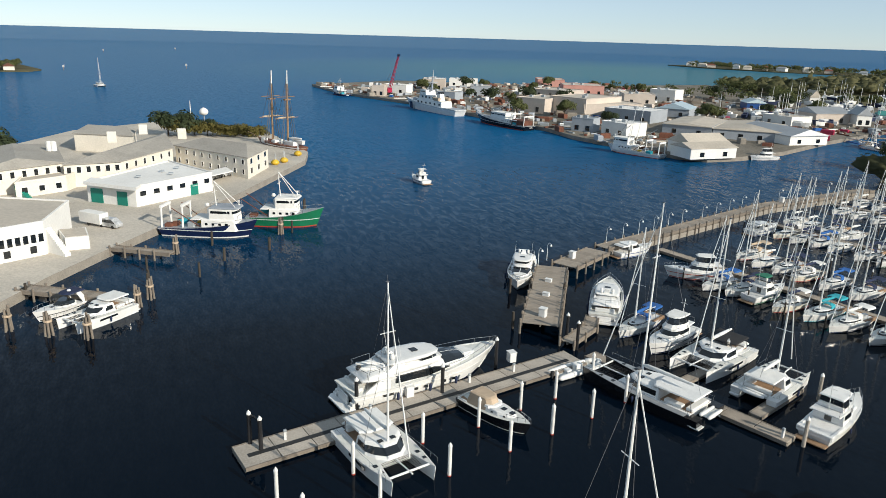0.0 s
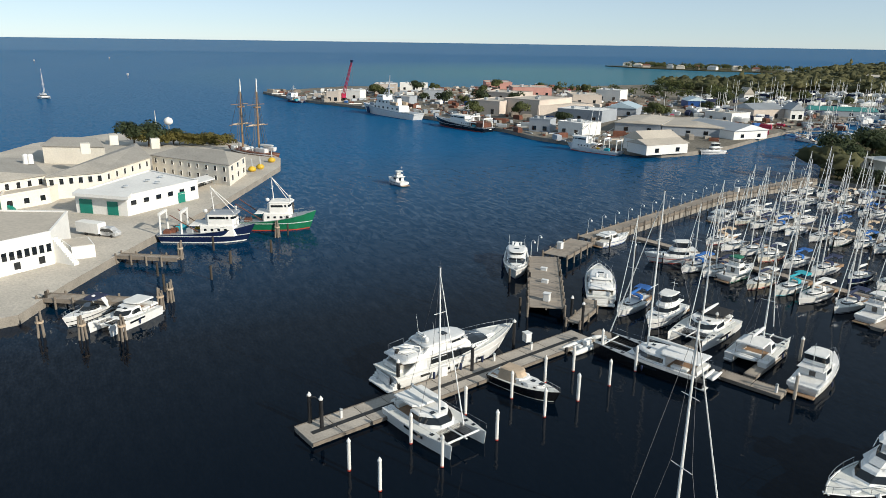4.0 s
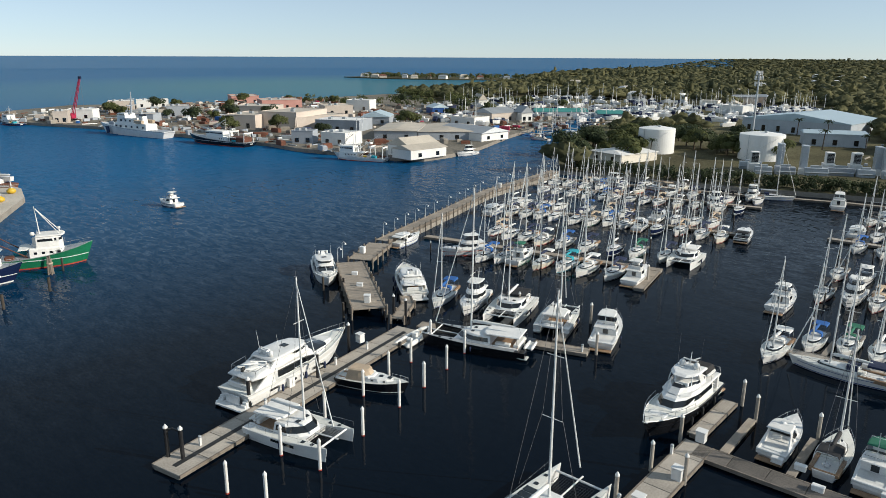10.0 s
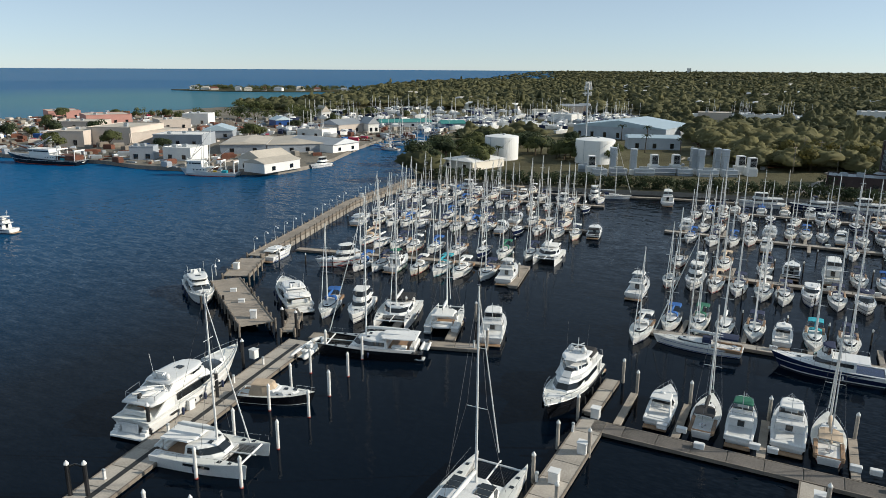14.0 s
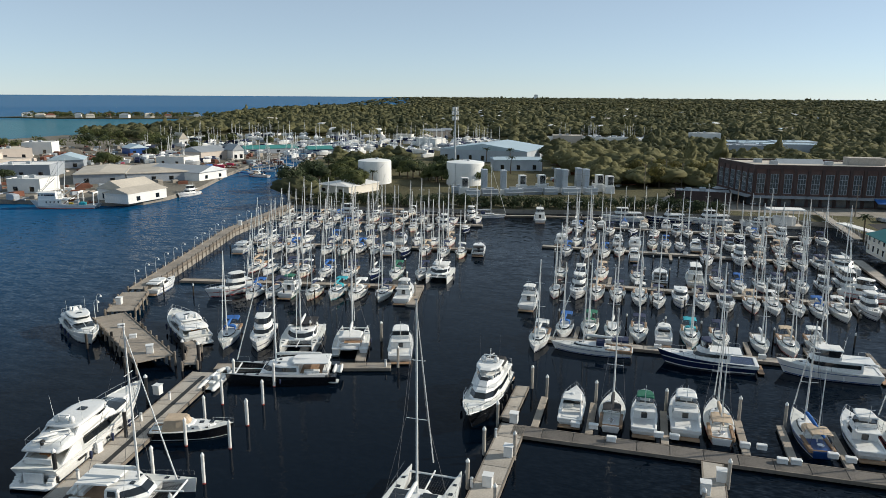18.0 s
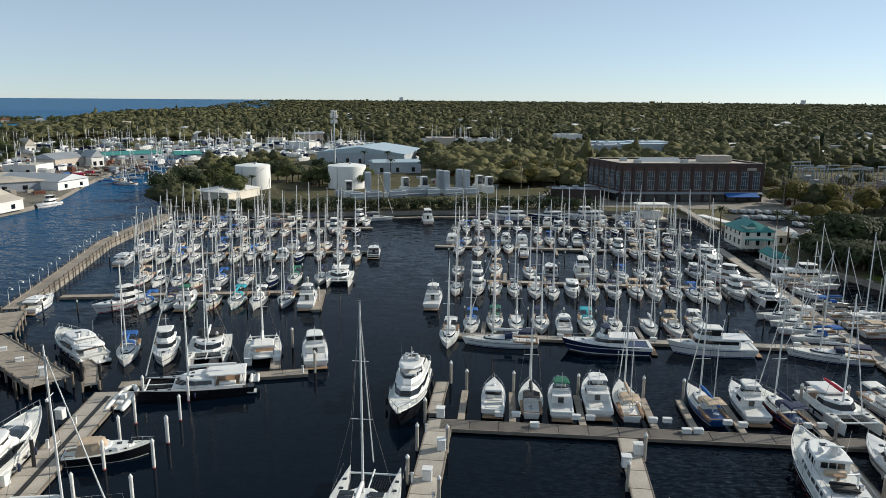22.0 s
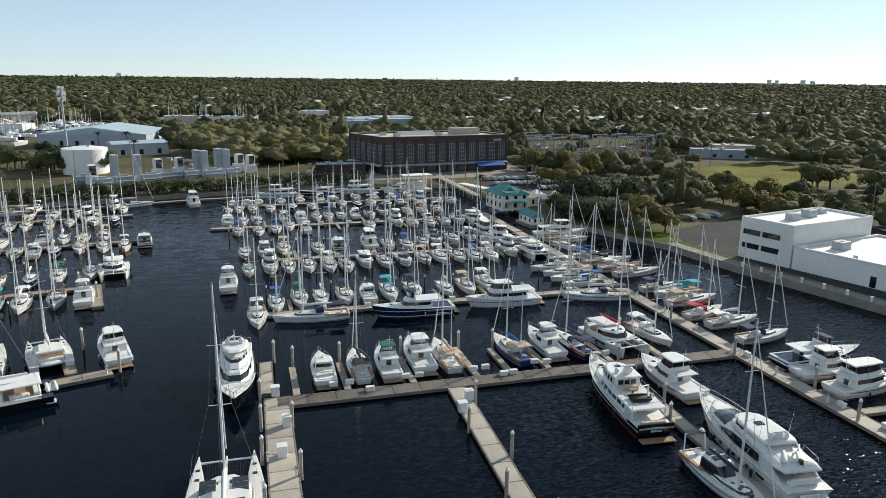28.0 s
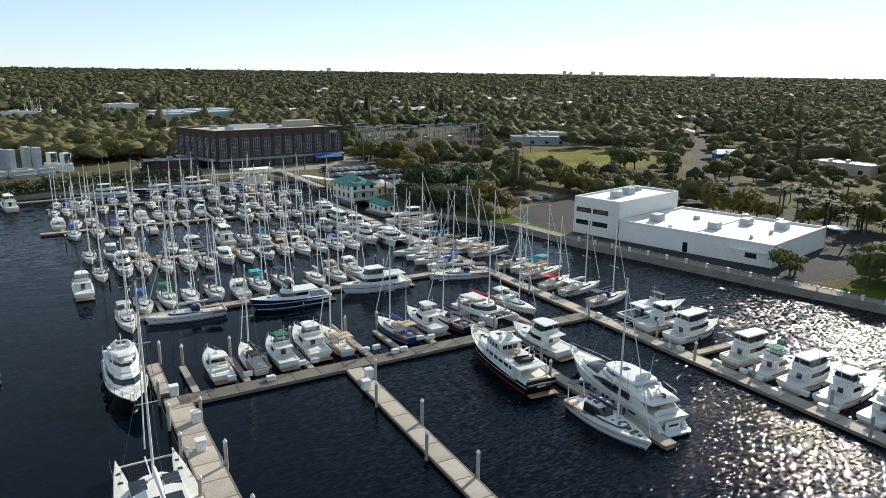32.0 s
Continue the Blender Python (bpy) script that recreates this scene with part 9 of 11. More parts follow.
# ---- buildings of the working shore and of the town ----
BLD = [
    ([(-369.4, 207.9), (-352.3, 217.1), (-366.5, 243.5), (-383.6, 234.3)], 8.2, PINKP, ROOFT, "tan warehouse with pale flat roof", None),
    ([(-366.8, 235.0), (-335.5, 233.2), (-333.3, 273.2), (-364.6, 274.9)], 6.7, PINKP, ROOFT, "tan warehouse with service doors", None),
    ([(-335.1, 233.8), (-348.1, 268.4), (-372.5, 259.2), (-359.5, 224.7)], 9.7, PINKP, ROOFT, "tan warehouse with service doors", None),
    ([(-474.1, 281.9), (-447.5, 295.7), (-459.0, 317.9), (-485.6, 304.1)], 4.8, PINKP, ROOFT, "pale flat-roofed warehouse on the working shore", None),
    ([(-561.0, 337.5), (-550.0, 359.4), (-576.8, 372.9), (-587.8, 351.0)], 6.3, PINKW, ROOFT, "rose-walled depot building on the working shore", None),
    ([(-478.7, 311.8), (-463.8, 340.2), (-490.4, 354.1), (-505.3, 325.7)], 7.2, PINKW, ROOFT, "rose-walled depot building on the working shore", None),
    ([(-467.4, 224.6), (-460.3, 237.8), (-474.4, 245.4), (-481.5, 232.1)], 7.5, GREYW, ROOFT, "grey and white shed", None),
    ([(-530.9, 212.3), (-522.5, 228.3), (-538.5, 236.6), (-546.8, 220.7)], 8.4, PINKP, ROOFW, "low white workshop on the working shore", None),
    ([(-478.4, 153.1), (-474.3, 160.6), (-486.6, 167.3), (-490.7, 159.8)], 7.1, PINKP, ROOFT, "small harbour store on the working shore", None),
    ([(-502.7, 169.8), (-489.7, 183.0), (-498.3, 191.4), (-511.3, 178.2)], 6.2, WHITEP, ROOFW, "white site hut on the working shore", None),
    ([(-455.5, 185.5), (-438.0, 198.7), (-445.2, 208.3), (-462.7, 195.1)], 5.2, GREYW, ROOFT, "grey quay shed on the working shore", None),
    ([(-569.5, 253.3), (-558.2, 275.4), (-570.7, 281.7), (-581.9, 259.7)], 6.1, WHITEP, ROOFW, "long white shed on the working shore", None),
    ([(-322.0, 237.3), (-297.5, 249.2), (-307.2, 269.0), (-331.6, 257.1)], 6.3, GREYW, ROOFW, "grey shed with white roof", None),
    ([(-270.0, 198.0), (-255.3, 201.0), (-258.1, 214.7), (-272.8, 211.7)], 5.9, WHITEP, ROOFW, "white quayside shed with open front", None),
    ([(-282.8, 189.8), (-273.8, 195.9), (-278.9, 203.4), (-287.9, 197.3)], 6.2, GREYW, ROOFM, "two-storey harbour office on the working shore", None),
    ([(-419.3, 348.5), (-402.2, 357.2), (-409.5, 371.5), (-426.6, 362.7)], 8.6, WHITEP, ROOFW, "white two-storey office on the working shore", None),
    ([(-402.7, 312.7), (-392.6, 331.4), (-411.9, 341.9), (-422.0, 323.2)], 6.6, PINKP, ROOFT, "tan depot on the working shore", None),
    ([(-265.1, 229.9), (-246.4, 242.8), (-269.3, 275.7), (-287.9, 262.7)], 5.8, GREYW, ROOFT, "blue-grey boat shed with long flat roof", (1.0, 0.02)),
    ([(-246.1, 243.4), (-222.4, 265.7), (-249.9, 294.8), (-273.6, 272.5)], 5.4, GREYW, ROOFT, "blue-grey boat shed with long flat roof", (1.0, 0.02)),
    ([(-217.7, 260.7), (-215.7, 281.6), (-249.6, 284.8), (-251.6, 263.9)], 5.0, WHITEP, ROOFM, "white-fronted boat shed on the working shore", (2.6, 0.02)),
    ([(-218.9, 193.6), (-204.2, 192.0), (-202.2, 209.9), (-217.0, 211.5)], 5.9, WHITEP, ROOFT, "white fish house with gabled roof", (3.2, 0.02)),
    ([(-199.3, 187.8), (-197.8, 209.1), (-209.7, 209.9), (-211.3, 188.7)], 5.0, WHITEP, ROOFT, "white fish house annex with windows", (1.5, 0.02)),
    ([(-331.6, 282.6), (-317.3, 293.4), (-330.5, 311.0), (-344.9, 300.2)], 5.9, GREYW, ROOFL, "white-ended boat shed on the working shore", (3.0, 0.02)),
    ([(-291.9, 324.2), (-272.5, 324.5), (-272.7, 340.5), (-292.1, 340.2)], 4.8, WHITEP, ROOFT, "white boatyard shed on the working shore", None),
    ([(-277.6, 349.5), (-273.3, 371.8), (-290.9, 375.3), (-295.3, 353.0)], 7.3, PINKP, ROOFM, "boatyard shed with grey roof", (3.0, 0.02)),
    ([(-266.8, 368.7), (-262.9, 375.7), (-273.3, 381.6), (-277.3, 374.6)], 7.3, WHITEP, ROOFM, "white gabled boatyard shed", (4.0, 0.02)),
    ([(-381.7, 469.7), (-378.0, 476.7), (-390.4, 483.2), (-394.0, 476.2)], 6.3, WHITEP, ROOFT, "white house among trees", (5.0, 0.02)),
    ([(-355.7, 378.8), (-349.6, 390.1), (-361.9, 396.8), (-368.0, 385.4)], 5.4, BLUEH, ROOFL, "blue boat shed on the working shore", (2.5, 0.02)),
    ([(-282.9, 409.7), (-254.4, 436.3), (-263.9, 446.6), (-292.5, 419.9)], 4.5, GREYW, ROOFTEAL, "open boat shed with green roof", (2.0, 0.02)),
    ([(-239.7, 424.2), (-225.5, 434.9), (-233.9, 446.1), (-248.1, 435.3)], 4.5, GREYW, ROOFTEAL, "open boat shed with green roof", (2.0, 0.02)),
    ([(-212.8, 598.3), (-201.3, 600.3), (-203.7, 614.1), (-215.2, 612.1)], 4.5, WHITEP, ROOFT, "white boatyard building on the working shore", (2.5, 0.02)),
    ([(-138.4, 416.9), (-78.2, 408.7), (-71.2, 460.2), (-131.4, 468.4)], 9.1, SILVERG, ROOFL, "large pale blue metal hangar", (4.0, 0.0, 1)),
    ([(-88.8, 358.0), (-62.4, 367.6), (-67.9, 382.6), (-94.3, 373.0)], 7.6, SILVERG, ROOFL, "grey ribbed plant shed", (1.2, 0.02)),
    ([(-145.9, 243.1), (-127.7, 238.1), (-121.9, 259.4), (-140.2, 264.3)], 4.5, CREAMP, ROOFW, "low cream harbour building with hipped roof", (1.6, 0.2)),
    ([(7.2, 263.9), (28.8, 262.5), (29.5, 274.5), (7.9, 275.9)], 4.5, BRICKD, ROOFM, "low dark pavilion beside the brick building", None),
    ([(35.2, 697.0), (62.7, 702.1), (59.4, 719.8), (32.0, 714.7)], 6.4, WHITEP, ROOFW, "white flat-roofed store among trees", None),
    ([(60.0, 590.2), (98.5, 596.5), (94.3, 622.1), (55.8, 615.9)], 6.2, GREYW, ROOFL, "blue-grey commercial block on the working shore", None),
    ([(98.5, 596.5), (132.4, 602.0), (128.2, 627.7), (94.3, 622.1)], 6.7, WHITEP, ROOFL, "pale commercial block on the working shore", None),
    ([(-96.0, 622.0), (-20.0, 634.0), (-18.5, 643.0), (-94.5, 631.0)], 5.2, WHITEP, ROOFM, "long open shed beside the mast yard", None),
    ([(53.0, 523.0), (80.0, 528.0), (76.0, 552.0), (49.0, 547.0)], 7.5, GREYW, ROOFM, "grey flat-roofed workshop among the trees", None),
    ([(70.0, 566.0), (128.0, 577.0), (124.0, 600.0), (66.0, 589.0)], 6.2, SILVERG, ROOFL, "long pale blue workshop behind the brick building", None),
    ([(36.0, 657.0), (61.0, 662.0), (58.0, 678.0), (33.0, 673.0)], 9.5, WHITEP, ROOFW, "white two-storey house among the trees", None),
    ([(-81.7, 567.1), (-57.4, 571.0), (-60.6, 590.8), (-84.9, 586.8)], 9.5, PINKP, ROOFT, "tan building behind the hangar", None),
    ([(220.5, 299.3), (250.1, 282.5), (256.0, 292.9), (226.5, 309.7)], 4.6, GREYW, ROOFM, "long low dark building with pale roof edge beside the lawn", None),
    ([(250.0, 319.0), (271.5, 308.8), (277.5, 321.4), (256.0, 331.7)], 4.5, PINKP, ROOFT, "pale flat building behind the lawn", None),
    ([(264.8, 185.5), (273.3, 179.1), (279.3, 187.1), (270.8, 193.5)], 5.1, BLUEH, ROOFL, "light blue house beside the road", (2.0, 0.1)),
    ([(280.9, 145.5), (282.5, 119.1), (294.5, 119.9), (292.8, 146.3)], 4.8, PINKP, ROOFM, "long low house among trees", None),
    ([(310.6, 369.4), (313.0, 357.8), (324.7, 360.1), (322.4, 371.7)], 4.5, WHITEP, ROOFM, "house with grey roof among trees", (2.0, 0.1)),
    ([(-194.8, 536.8), (-174.9, 528.5), (-169.6, 541.5), (-189.4, 549.7)], 6.5, WHITEP, ROOFW, "white boatyard office on the working shore", None),
]
for pts, h, wall_, roof_, label_, pitch_ in BLD:
    far_ = pts[0][1] > 500
    r = block("building", pts, 1.6, 1.6 + h * (0.85 if pitch_ else 1), wall_, roof_, label_, pitched=pitch_, wins={0: (max(2, int(math.dist(pts[0], pts[1]) / 8)), 2.4, 2.4 + h * 0.35, 2.0)} if not far_ else None, parapet=0.4, frames=False)
    if not pitch_:
        for k in range(2):
            f, g2 = 0.25 + 0.25 * k, 0.3 + 0.2 * (k % 2)
            x = pts[0][0] + (pts[1][0] - pts[0][0]) * f + (pts[3][0] - pts[0][0]) * g2
            y = pts[0][1] + (pts[1][1] - pts[0][1]) * f + (pts[3][1] - pts[0][1]) * g2
            roof_unit(r, x, y, 1.6 + h + 0.05, 2.2, 1.8, 1.3, 20)

# storage tanks
for (x, y), rad, h in (((-133.6, 284.0), 8.2, 12.6), ((-89.8, 293.5), 9.2, 12.4)):
    t = empty("storage_tank", label="large white cylindrical storage tank", category="storage tank", group="storage tanks")
    part("shell", B(turn([(rad, 1.6), (rad, h), (rad - 0.12, h + 0.15)], 48, x, y)), TANKW, t)
    part("roof", B(turn([(rad - 0.15, h + 0.1), (rad * 0.5, h + 0.8), (0.4, h + 1.15)], 48, x, y)), TANKW, t)
    part("spiral_stair", B(*[box(x + (rad + 0.1) * math.cos(-2.2 + 0.06 * k), y + (rad + 0.1) * math.sin(-2.2 + 0.06 * k), 1.7 + 0.38 * k, x + (rad + 0.9) * math.cos(-2.2 + 0.06 * k), y + (rad + 0.9) * math.sin(-2.2 + 0.06 * k) + 0.35, 1.78 + 0.38 * k) for k in range(27)]), GALV, t)
    part("ladder", B(tube((x - rad * 0.3, y - rad * 0.97, 1.6), (x - rad * 0.3, y - rad * 0.97, h), 0.1, n=4)), GALV, t)
    part("roof_hatch", B(turn([(0.7, h + 0.9), (0.7, h + 1.6)], 12, x + 2, y - 2)), GALV, t)

# generating plant: tall grey intake stacks and white skids
def stack(x, y, h=10.8):
    r = empty("intake_stack", label="tall grey ribbed exhaust stack of the generating plant", category="stack", group="plant stacks")
    part("casing", B(box(-1.1, -1.7, 0, 1.1, 1.7, h - 0.5, 0.08)), SILVERG, r)
    part("hood", B(box(-1.25, -1.85, h - 0.497, 1.25, 1.85, h, 0.2)), SILVERG, r)
    part("ribs", B(*[box(-1.16, -1.6 + 0.78 * k, 0.2, 1.16, -1.5 + 0.78 * k, h - 0.7) for k in range(5)]), GALV, r)
    for k in range(3):
        part("stiffener", B(box(-1.2, -1.8, 2.5 + 2.7 * k, 1.2, 1.8, 2.7 + 2.7 * k)), GALV, r)
    part("base_unit", B(box(-2.0, -3.2, 0, 2.0, -1.81, 2.4, 0.1)), WHITEP, r)
    r.matrix_world = pose(x, y, 1.6, 0, 0, 24)


def skid(x, y):
    r = empty("generator_skid", label="white generator housing with black louvred intake", category="generator", group="plant generators")
    part("housing", B(box(-2.0, -1.8, 0, 2.0, 3.4, 3.4, 0.08)), WHITEP, r)
    part("air_intake", B(box(-1.5, -1.5, 3.403, 1.5, 2.0, 7.8, 0.1)), WHITEP, r)
    part("louvre", B(*[box(-1.2, -1.58, 4.0 + 0.5 * k, 1.2, -1.45, 4.4 + 0.5 * k) for k in range(7)]), RUBBER, r)
    part("side_screen", B(box(1.503, -1.2, 4.0, 1.56, 1.7, 7.3)), RUBBER, r)
    r.matrix_world = pose(x, y, 1.6, 0, 0, 24)


for x, y in ((-73.7, 264.0), (-65.0, 263.6), (-43.0, 278.5), (-39.6, 275.4), (-34.3, 284.0), (-30.6, 280.4)):
    stack(x, y)
for x, y in ((-80.6, 255.5), (-58.2, 273.0), (-50.0, 277.5), (-25.0, 287.0), (-20.2, 282.5)):
    skid(x, y)
for x, y, w in ((-69.5, 257, 7), (-60, 262, 8), (-53, 268, 9), (-45, 270, 6), (-36, 272, 8), (-28, 276, 6), (-76, 252, 6), (-84, 262, 8)):
    r = empty("plant_enclosure", label="pale low equipment enclosure of the plant", category="enclosure")
    part("casing", B(box(-w / 2, -1.5, 0, w / 2, 1.5, 2.9, 0.1)), GREYW if w % 2 else SILVERG, r)
    part("pipe_run", B(tube((-w / 2, -1.9, 1.2), (w / 2, -1.9, 1.2), 0.25, n=8)), GALV, r)
    part("roof_vent", B(box(-w / 4, -0.6, 2.903, w / 4, 0.6, 3.7, 0.08)), GALV, r)
    r.matrix_world = pose(x, y, 1.6, 0, 0, 24)
ct = empty("cell_tower", label="tall grey monopole cell tower with antenna rings", category="cell tower")
part("monopole", B(tube((-102.3, 320.1, 1.6), (-102.3, 320.1, 37.5), 0.6, 0.35, 12)), GALV, ct)
for z, rr in ((32.5, 1.5), (35.2, 1.7), (37.4, 1.3)):
    ring = part("antenna_ring", B(turn([(rr * 0.6, z - 0.1), (rr, z - 0.1), (rr, z + 0.1), (rr * 0.6, z + 0.1)], 12, -102.3, 320.1)), GALV, ct)
    for k in range(6):
        x, y = -102.3 + rr * math.cos(k * 1.047), 320.1 + rr * math.sin(k * 1.047)
        part("antenna_panel", B(box(x - 0.22, y - 0.18, z - 1.0, x + 0.22, y + 0.18, z + 1.0)), WHITEP, ring)

# ---- the brick building ----
bb = empty("brick_building", label="dark brown brick waterfront building with tall windows", category="building")
BR = [(25.6, 289.0), (36.5, 262.5), (101.5, 272.5), (94.0, 300.0)]
BR = [(26.0, 289.0), (36.8, 262.0), (98.0, 270.5), (88.5, 298.0)]
part("wall", B(prism(BR, 1.6, 17.6)), BRICK, bb)
part("roof", B(prism([(27.3, 288.2), (37.4, 263.3), (96.6, 271.6), (87.8, 296.8)], 17.5, 17.66)), ROOFT, bb)
def along(i, f, d, o=0.0):
    (x0, y0), (x1, y1) = BR[i], BR[(i + 1) % 4]
    v = Vector((x1 - x0, y1 - y0)).normalized()
    return (x0 + (x1 - x0) * f + v.y * o, y0 + (y1 - y0) * f - v.x * o), math.degrees(math.atan2(v.y, v.x))
for i in (0, 1, 2, 3):
    (x0, y0), (x1, y1) = BR[i], BR[(i + 1) % 4]
    L = math.hypot(x1 - x0, y1 - y0)
    ang = math.degrees(math.atan2(y1 - y0, x1 - x0))
    pc = part("cornice", B(box(-0.3, -0.35, 16.6, L + 0.3, 0.4, 18.2)), BRICKD, bb)
    pc.matrix_local = pose(x0, y0, 0, 0, 0, ang)
    cap_ = part("coping", B(box(-0.4, -0.45, 18.203, L + 0.4, 0.5, 18.35)), CONC, bb)
    cap_.matrix_local = pose(x0, y0, 0, 0, 0, ang)
    if i in (0, 1):
        n = 12 if i == 1 else 6
        p_ = L / n
        pier_m = mesh_of("brick_pier", B(box(-0.5, -0.3, 1.6, 0.5, 0.1, 16.6)), BRICKD)
        win_m = mesh_of("window", B(box(-p_ * 0.28, -0.12, 7.0, p_ * 0.28, 0.1, 14.6)), GLASSB)
        mull = mesh_of("mullion", B(*[box(-p_ * 0.28 + p_ * 0.187 * k - 0.06, -0.18, 7.0, -p_ * 0.28 + p_ * 0.187 * k + 0.06, -0.1, 14.6) for k in range(4)], *[box(-p_ * 0.28, -0.18, 7.0 + 1.9 * k - 0.06, p_ * 0.28, -0.1, 7.0 + 1.9 * k + 0.06) for k in range(5)]), GREYW)
        low = mesh_of("ground_window", B(box(-p_ * 0.36, -0.1, 2.0, p_ * 0.36, 0.1, 4.9)), GLASSB)
        for k in range(n + 1):
            q, a_ = along(i, k / n, 0)
            piece("brick_pier", pier_m, bb, pose(*q, 0, 0, 0, a_))
        for k in range(n):
            q, a_ = along(i, (k + 0.5) / n, 0)
            wv = piece("window", win_m, bb, pose(*q, 0, 0, 0, a_))
            piece("mullion", mull, wv, Matrix())
            piece("ground_window", low, bb, pose(*q, 0, 0, 0, a_))
        aw = part("awning", B([[(0, -0.2, 5.9), (L, -0.2, 5.9), (L, -2.4, 5.2), (0, -2.4, 5.2)], [(0, -0.2, 6.05), (L, -0.2, 6.05), (L, -2.4, 5.3), (0, -2.4, 5.3)]]), ROOFM, bb)
        aw.matrix_local = pose(x0, y0, 0, 0, 0, ang)
        if i == 1:
            ba = part("blue_awning", B([[(L * 0.72, -2.4, 5.6), (L * 0.95, -2.4, 5.6), (L * 0.95, -6.0, 4.4), (L * 0.72, -6.0, 4.4)], [(L * 0.72, -2.4, 5.9), (L * 0.95, -2.4, 5.9), (L * 0.95, -6.0, 4.5), (L * 0.72, -6.0, 4.5)]]), C_BLUE, bb, "bright blue canvas awning")
            ba.matrix_local = pose(x0, y0, 0, 0, 0, ang)
            sg = part("sign_panel", B(box(L * 0.885, -0.5, 15.2, L * 0.95, -0.36, 16.4)), CONC, bb)
            sg.matrix_local = pose(x0, y0, 0, 0, 0, ang)
part("roof_house", B(box(-7, -3, 17.6, 7, 3, 20.6, 0.1)), CONC, bb).matrix_local = pose(80.5, 283.0, 0, 0, 0, 8)
part("roof_gable", B([[(-9, -4, 17.6), (9, -4, 17.6), (9, 4, 17.6), (-9, 4, 17.6)], [(-9, -0.2, 19.4), (9, -0.2, 19.4), (9, 0.2, 19.4), (-9, 0.2, 19.4)]]), GALV, bb).matrix_local = pose(56, 282, 0, 0, 0, 8)
for x, y in ((40, 280), (45, 272), (66, 276)):
    roof_unit(bb, x, y, 17.65, 3, 2, 1.5, 8)

OFX, OFY, HUX, HUY = 61.8, 173.8, 61.6, 151.8
# ---- marina office, small green-roofed hut and ramp ----
of = block("marina_office", rot_rect(OFX, OFY, 9.6, 12.5, 6), 1.6, 6.9, CREAMP, ROOFTEAL, "cream two-storey marina office with green metal roof", pitched=(2.6, 0.25), wins={0: [(3, 2.6, 4.3, 1.1), (3, 5.4, 6.8, 1.1)], 3: [(4, 2.6, 4.3, 1.1), (4, 5.4, 6.8, 1.1)]})
part("porch_roof", B(house_rings(-8.4, -6.2, 8.0, 8.6, 4.5, 4.7, 0.2, 0.1, 0.1)), ROOFTEAL, of).matrix_local = pose(OFX, OFY, 0, 0, 0, 6)
for k in range(5):
    part("porch_post", B(tube((-4 + 2 * k, -8.2, 1.6), (-4 + 2 * k, -8.2, 4.5), 0.09, n=6)), WHITEP, of).matrix_local = pose(OFX, OFY, 0, 0, 0, 6)
dg = part("dormer", B(prism([(-1.3, -6.2), (1.3, -6.2), (1.3, -2.5), (-1.3, -2.5)], 6.7, 8.4)), CREAMP, of)
dg.matrix_local = pose(OFX - 2.2, OFY, 0, 0, 0, 6)
part("dormer_roof", B([[(-1.7, -6.6, 8.2), (1.7, -6.6, 8.2), (0.08, -6.6, 9.5), (-0.08, -6.6, 9.5)], [(-1.7, -1.5, 8.2), (1.7, -1.5, 8.2), (0.08, -1.5, 9.5), (-0.08, -1.5, 9.5)]]), ROOFTEAL, of).matrix_local = pose(OFX - 2.2, OFY, 0, 0, 0, 6)
wing = block("office_wing", rot_rect(OFX + 8.5, OFY + 3.5, 8, 8, 14), 1.6, 4.8, CREAMP, ROOFT, "low cream wing beside the marina office", pitched=(1.6, 0.2), wins={0: (3, 2.4, 4.0, 1.0)})
for tx, ty, tm, tl in ((15, 10, WHITEP, "white"), (20, 4, C_TAN, "tan"), (14, 1, WHITEP, "white"), (24, 10, WHITEP, "white")):
    tn = empty("shade_tent", label=tl + " peaked shade tent beside the marina office", category="tent", group="shade tents")
    part("canopy", B([[(-2.2, -2.2, 2.6), (2.2, -2.2, 2.6), (2.2, 2.2, 2.6), (-2.2, 2.2, 2.6)], [(-0.1, -0.1, 4.1), (0.1, -0.1, 4.1), (0.1, 0.1, 4.1), (-0.1, 0.1, 4.1)]]), tm, tn)
    for sx in (-1, 1):
        for sy in (-1, 1):
            part("pole", B(tube((sx * 2.1, sy * 2.1, 0), (sx * 2.1, sy * 2.1, 2.6), 0.05, n=5)), STEEL, tn)
    tn.matrix_world = pose(OFX + tx, OFY + ty, 1.65, 0, 0, 14)
hut = block("dock_hut", rot_rect(HUX, HUY, 4.0, 8.4, 6), 0.8, 3.4, WHITEP, ROOFTEAL, "small white floating dock hut with green roof", pitched=(1.3, 0.05), wins={3: (3, 1.6, 2.7, 0.9), 0: (2, 1.6, 2.7, 0.7)})
part("float", B(prism(rot_rect(HUX, HUY, 5.6, 10.4, 6), -0.3, 0.8)), CONCD, hut)
wk = empty("covered_walk", label="long white canopy over the dock entrance", category="canopy")
part("canopy", B(prism(rot_rect(OFX - 2.4, OFY + 28.5, 3.2, 16, 20), 4.6, 4.9)), WHITEP, wk)
for k in range(6):
    for s_ in (-1.4, 1.4):
        part("post", B(tube((OFX - 4.7 + 0.94 * k + s_, OFY + 35 - 2.6 * k, 0.4), (OFX - 4.7 + 0.94 * k + s_, OFY + 35 - 2.6 * k, 4.6), 0.08, n=5)), WHITEP, wk)
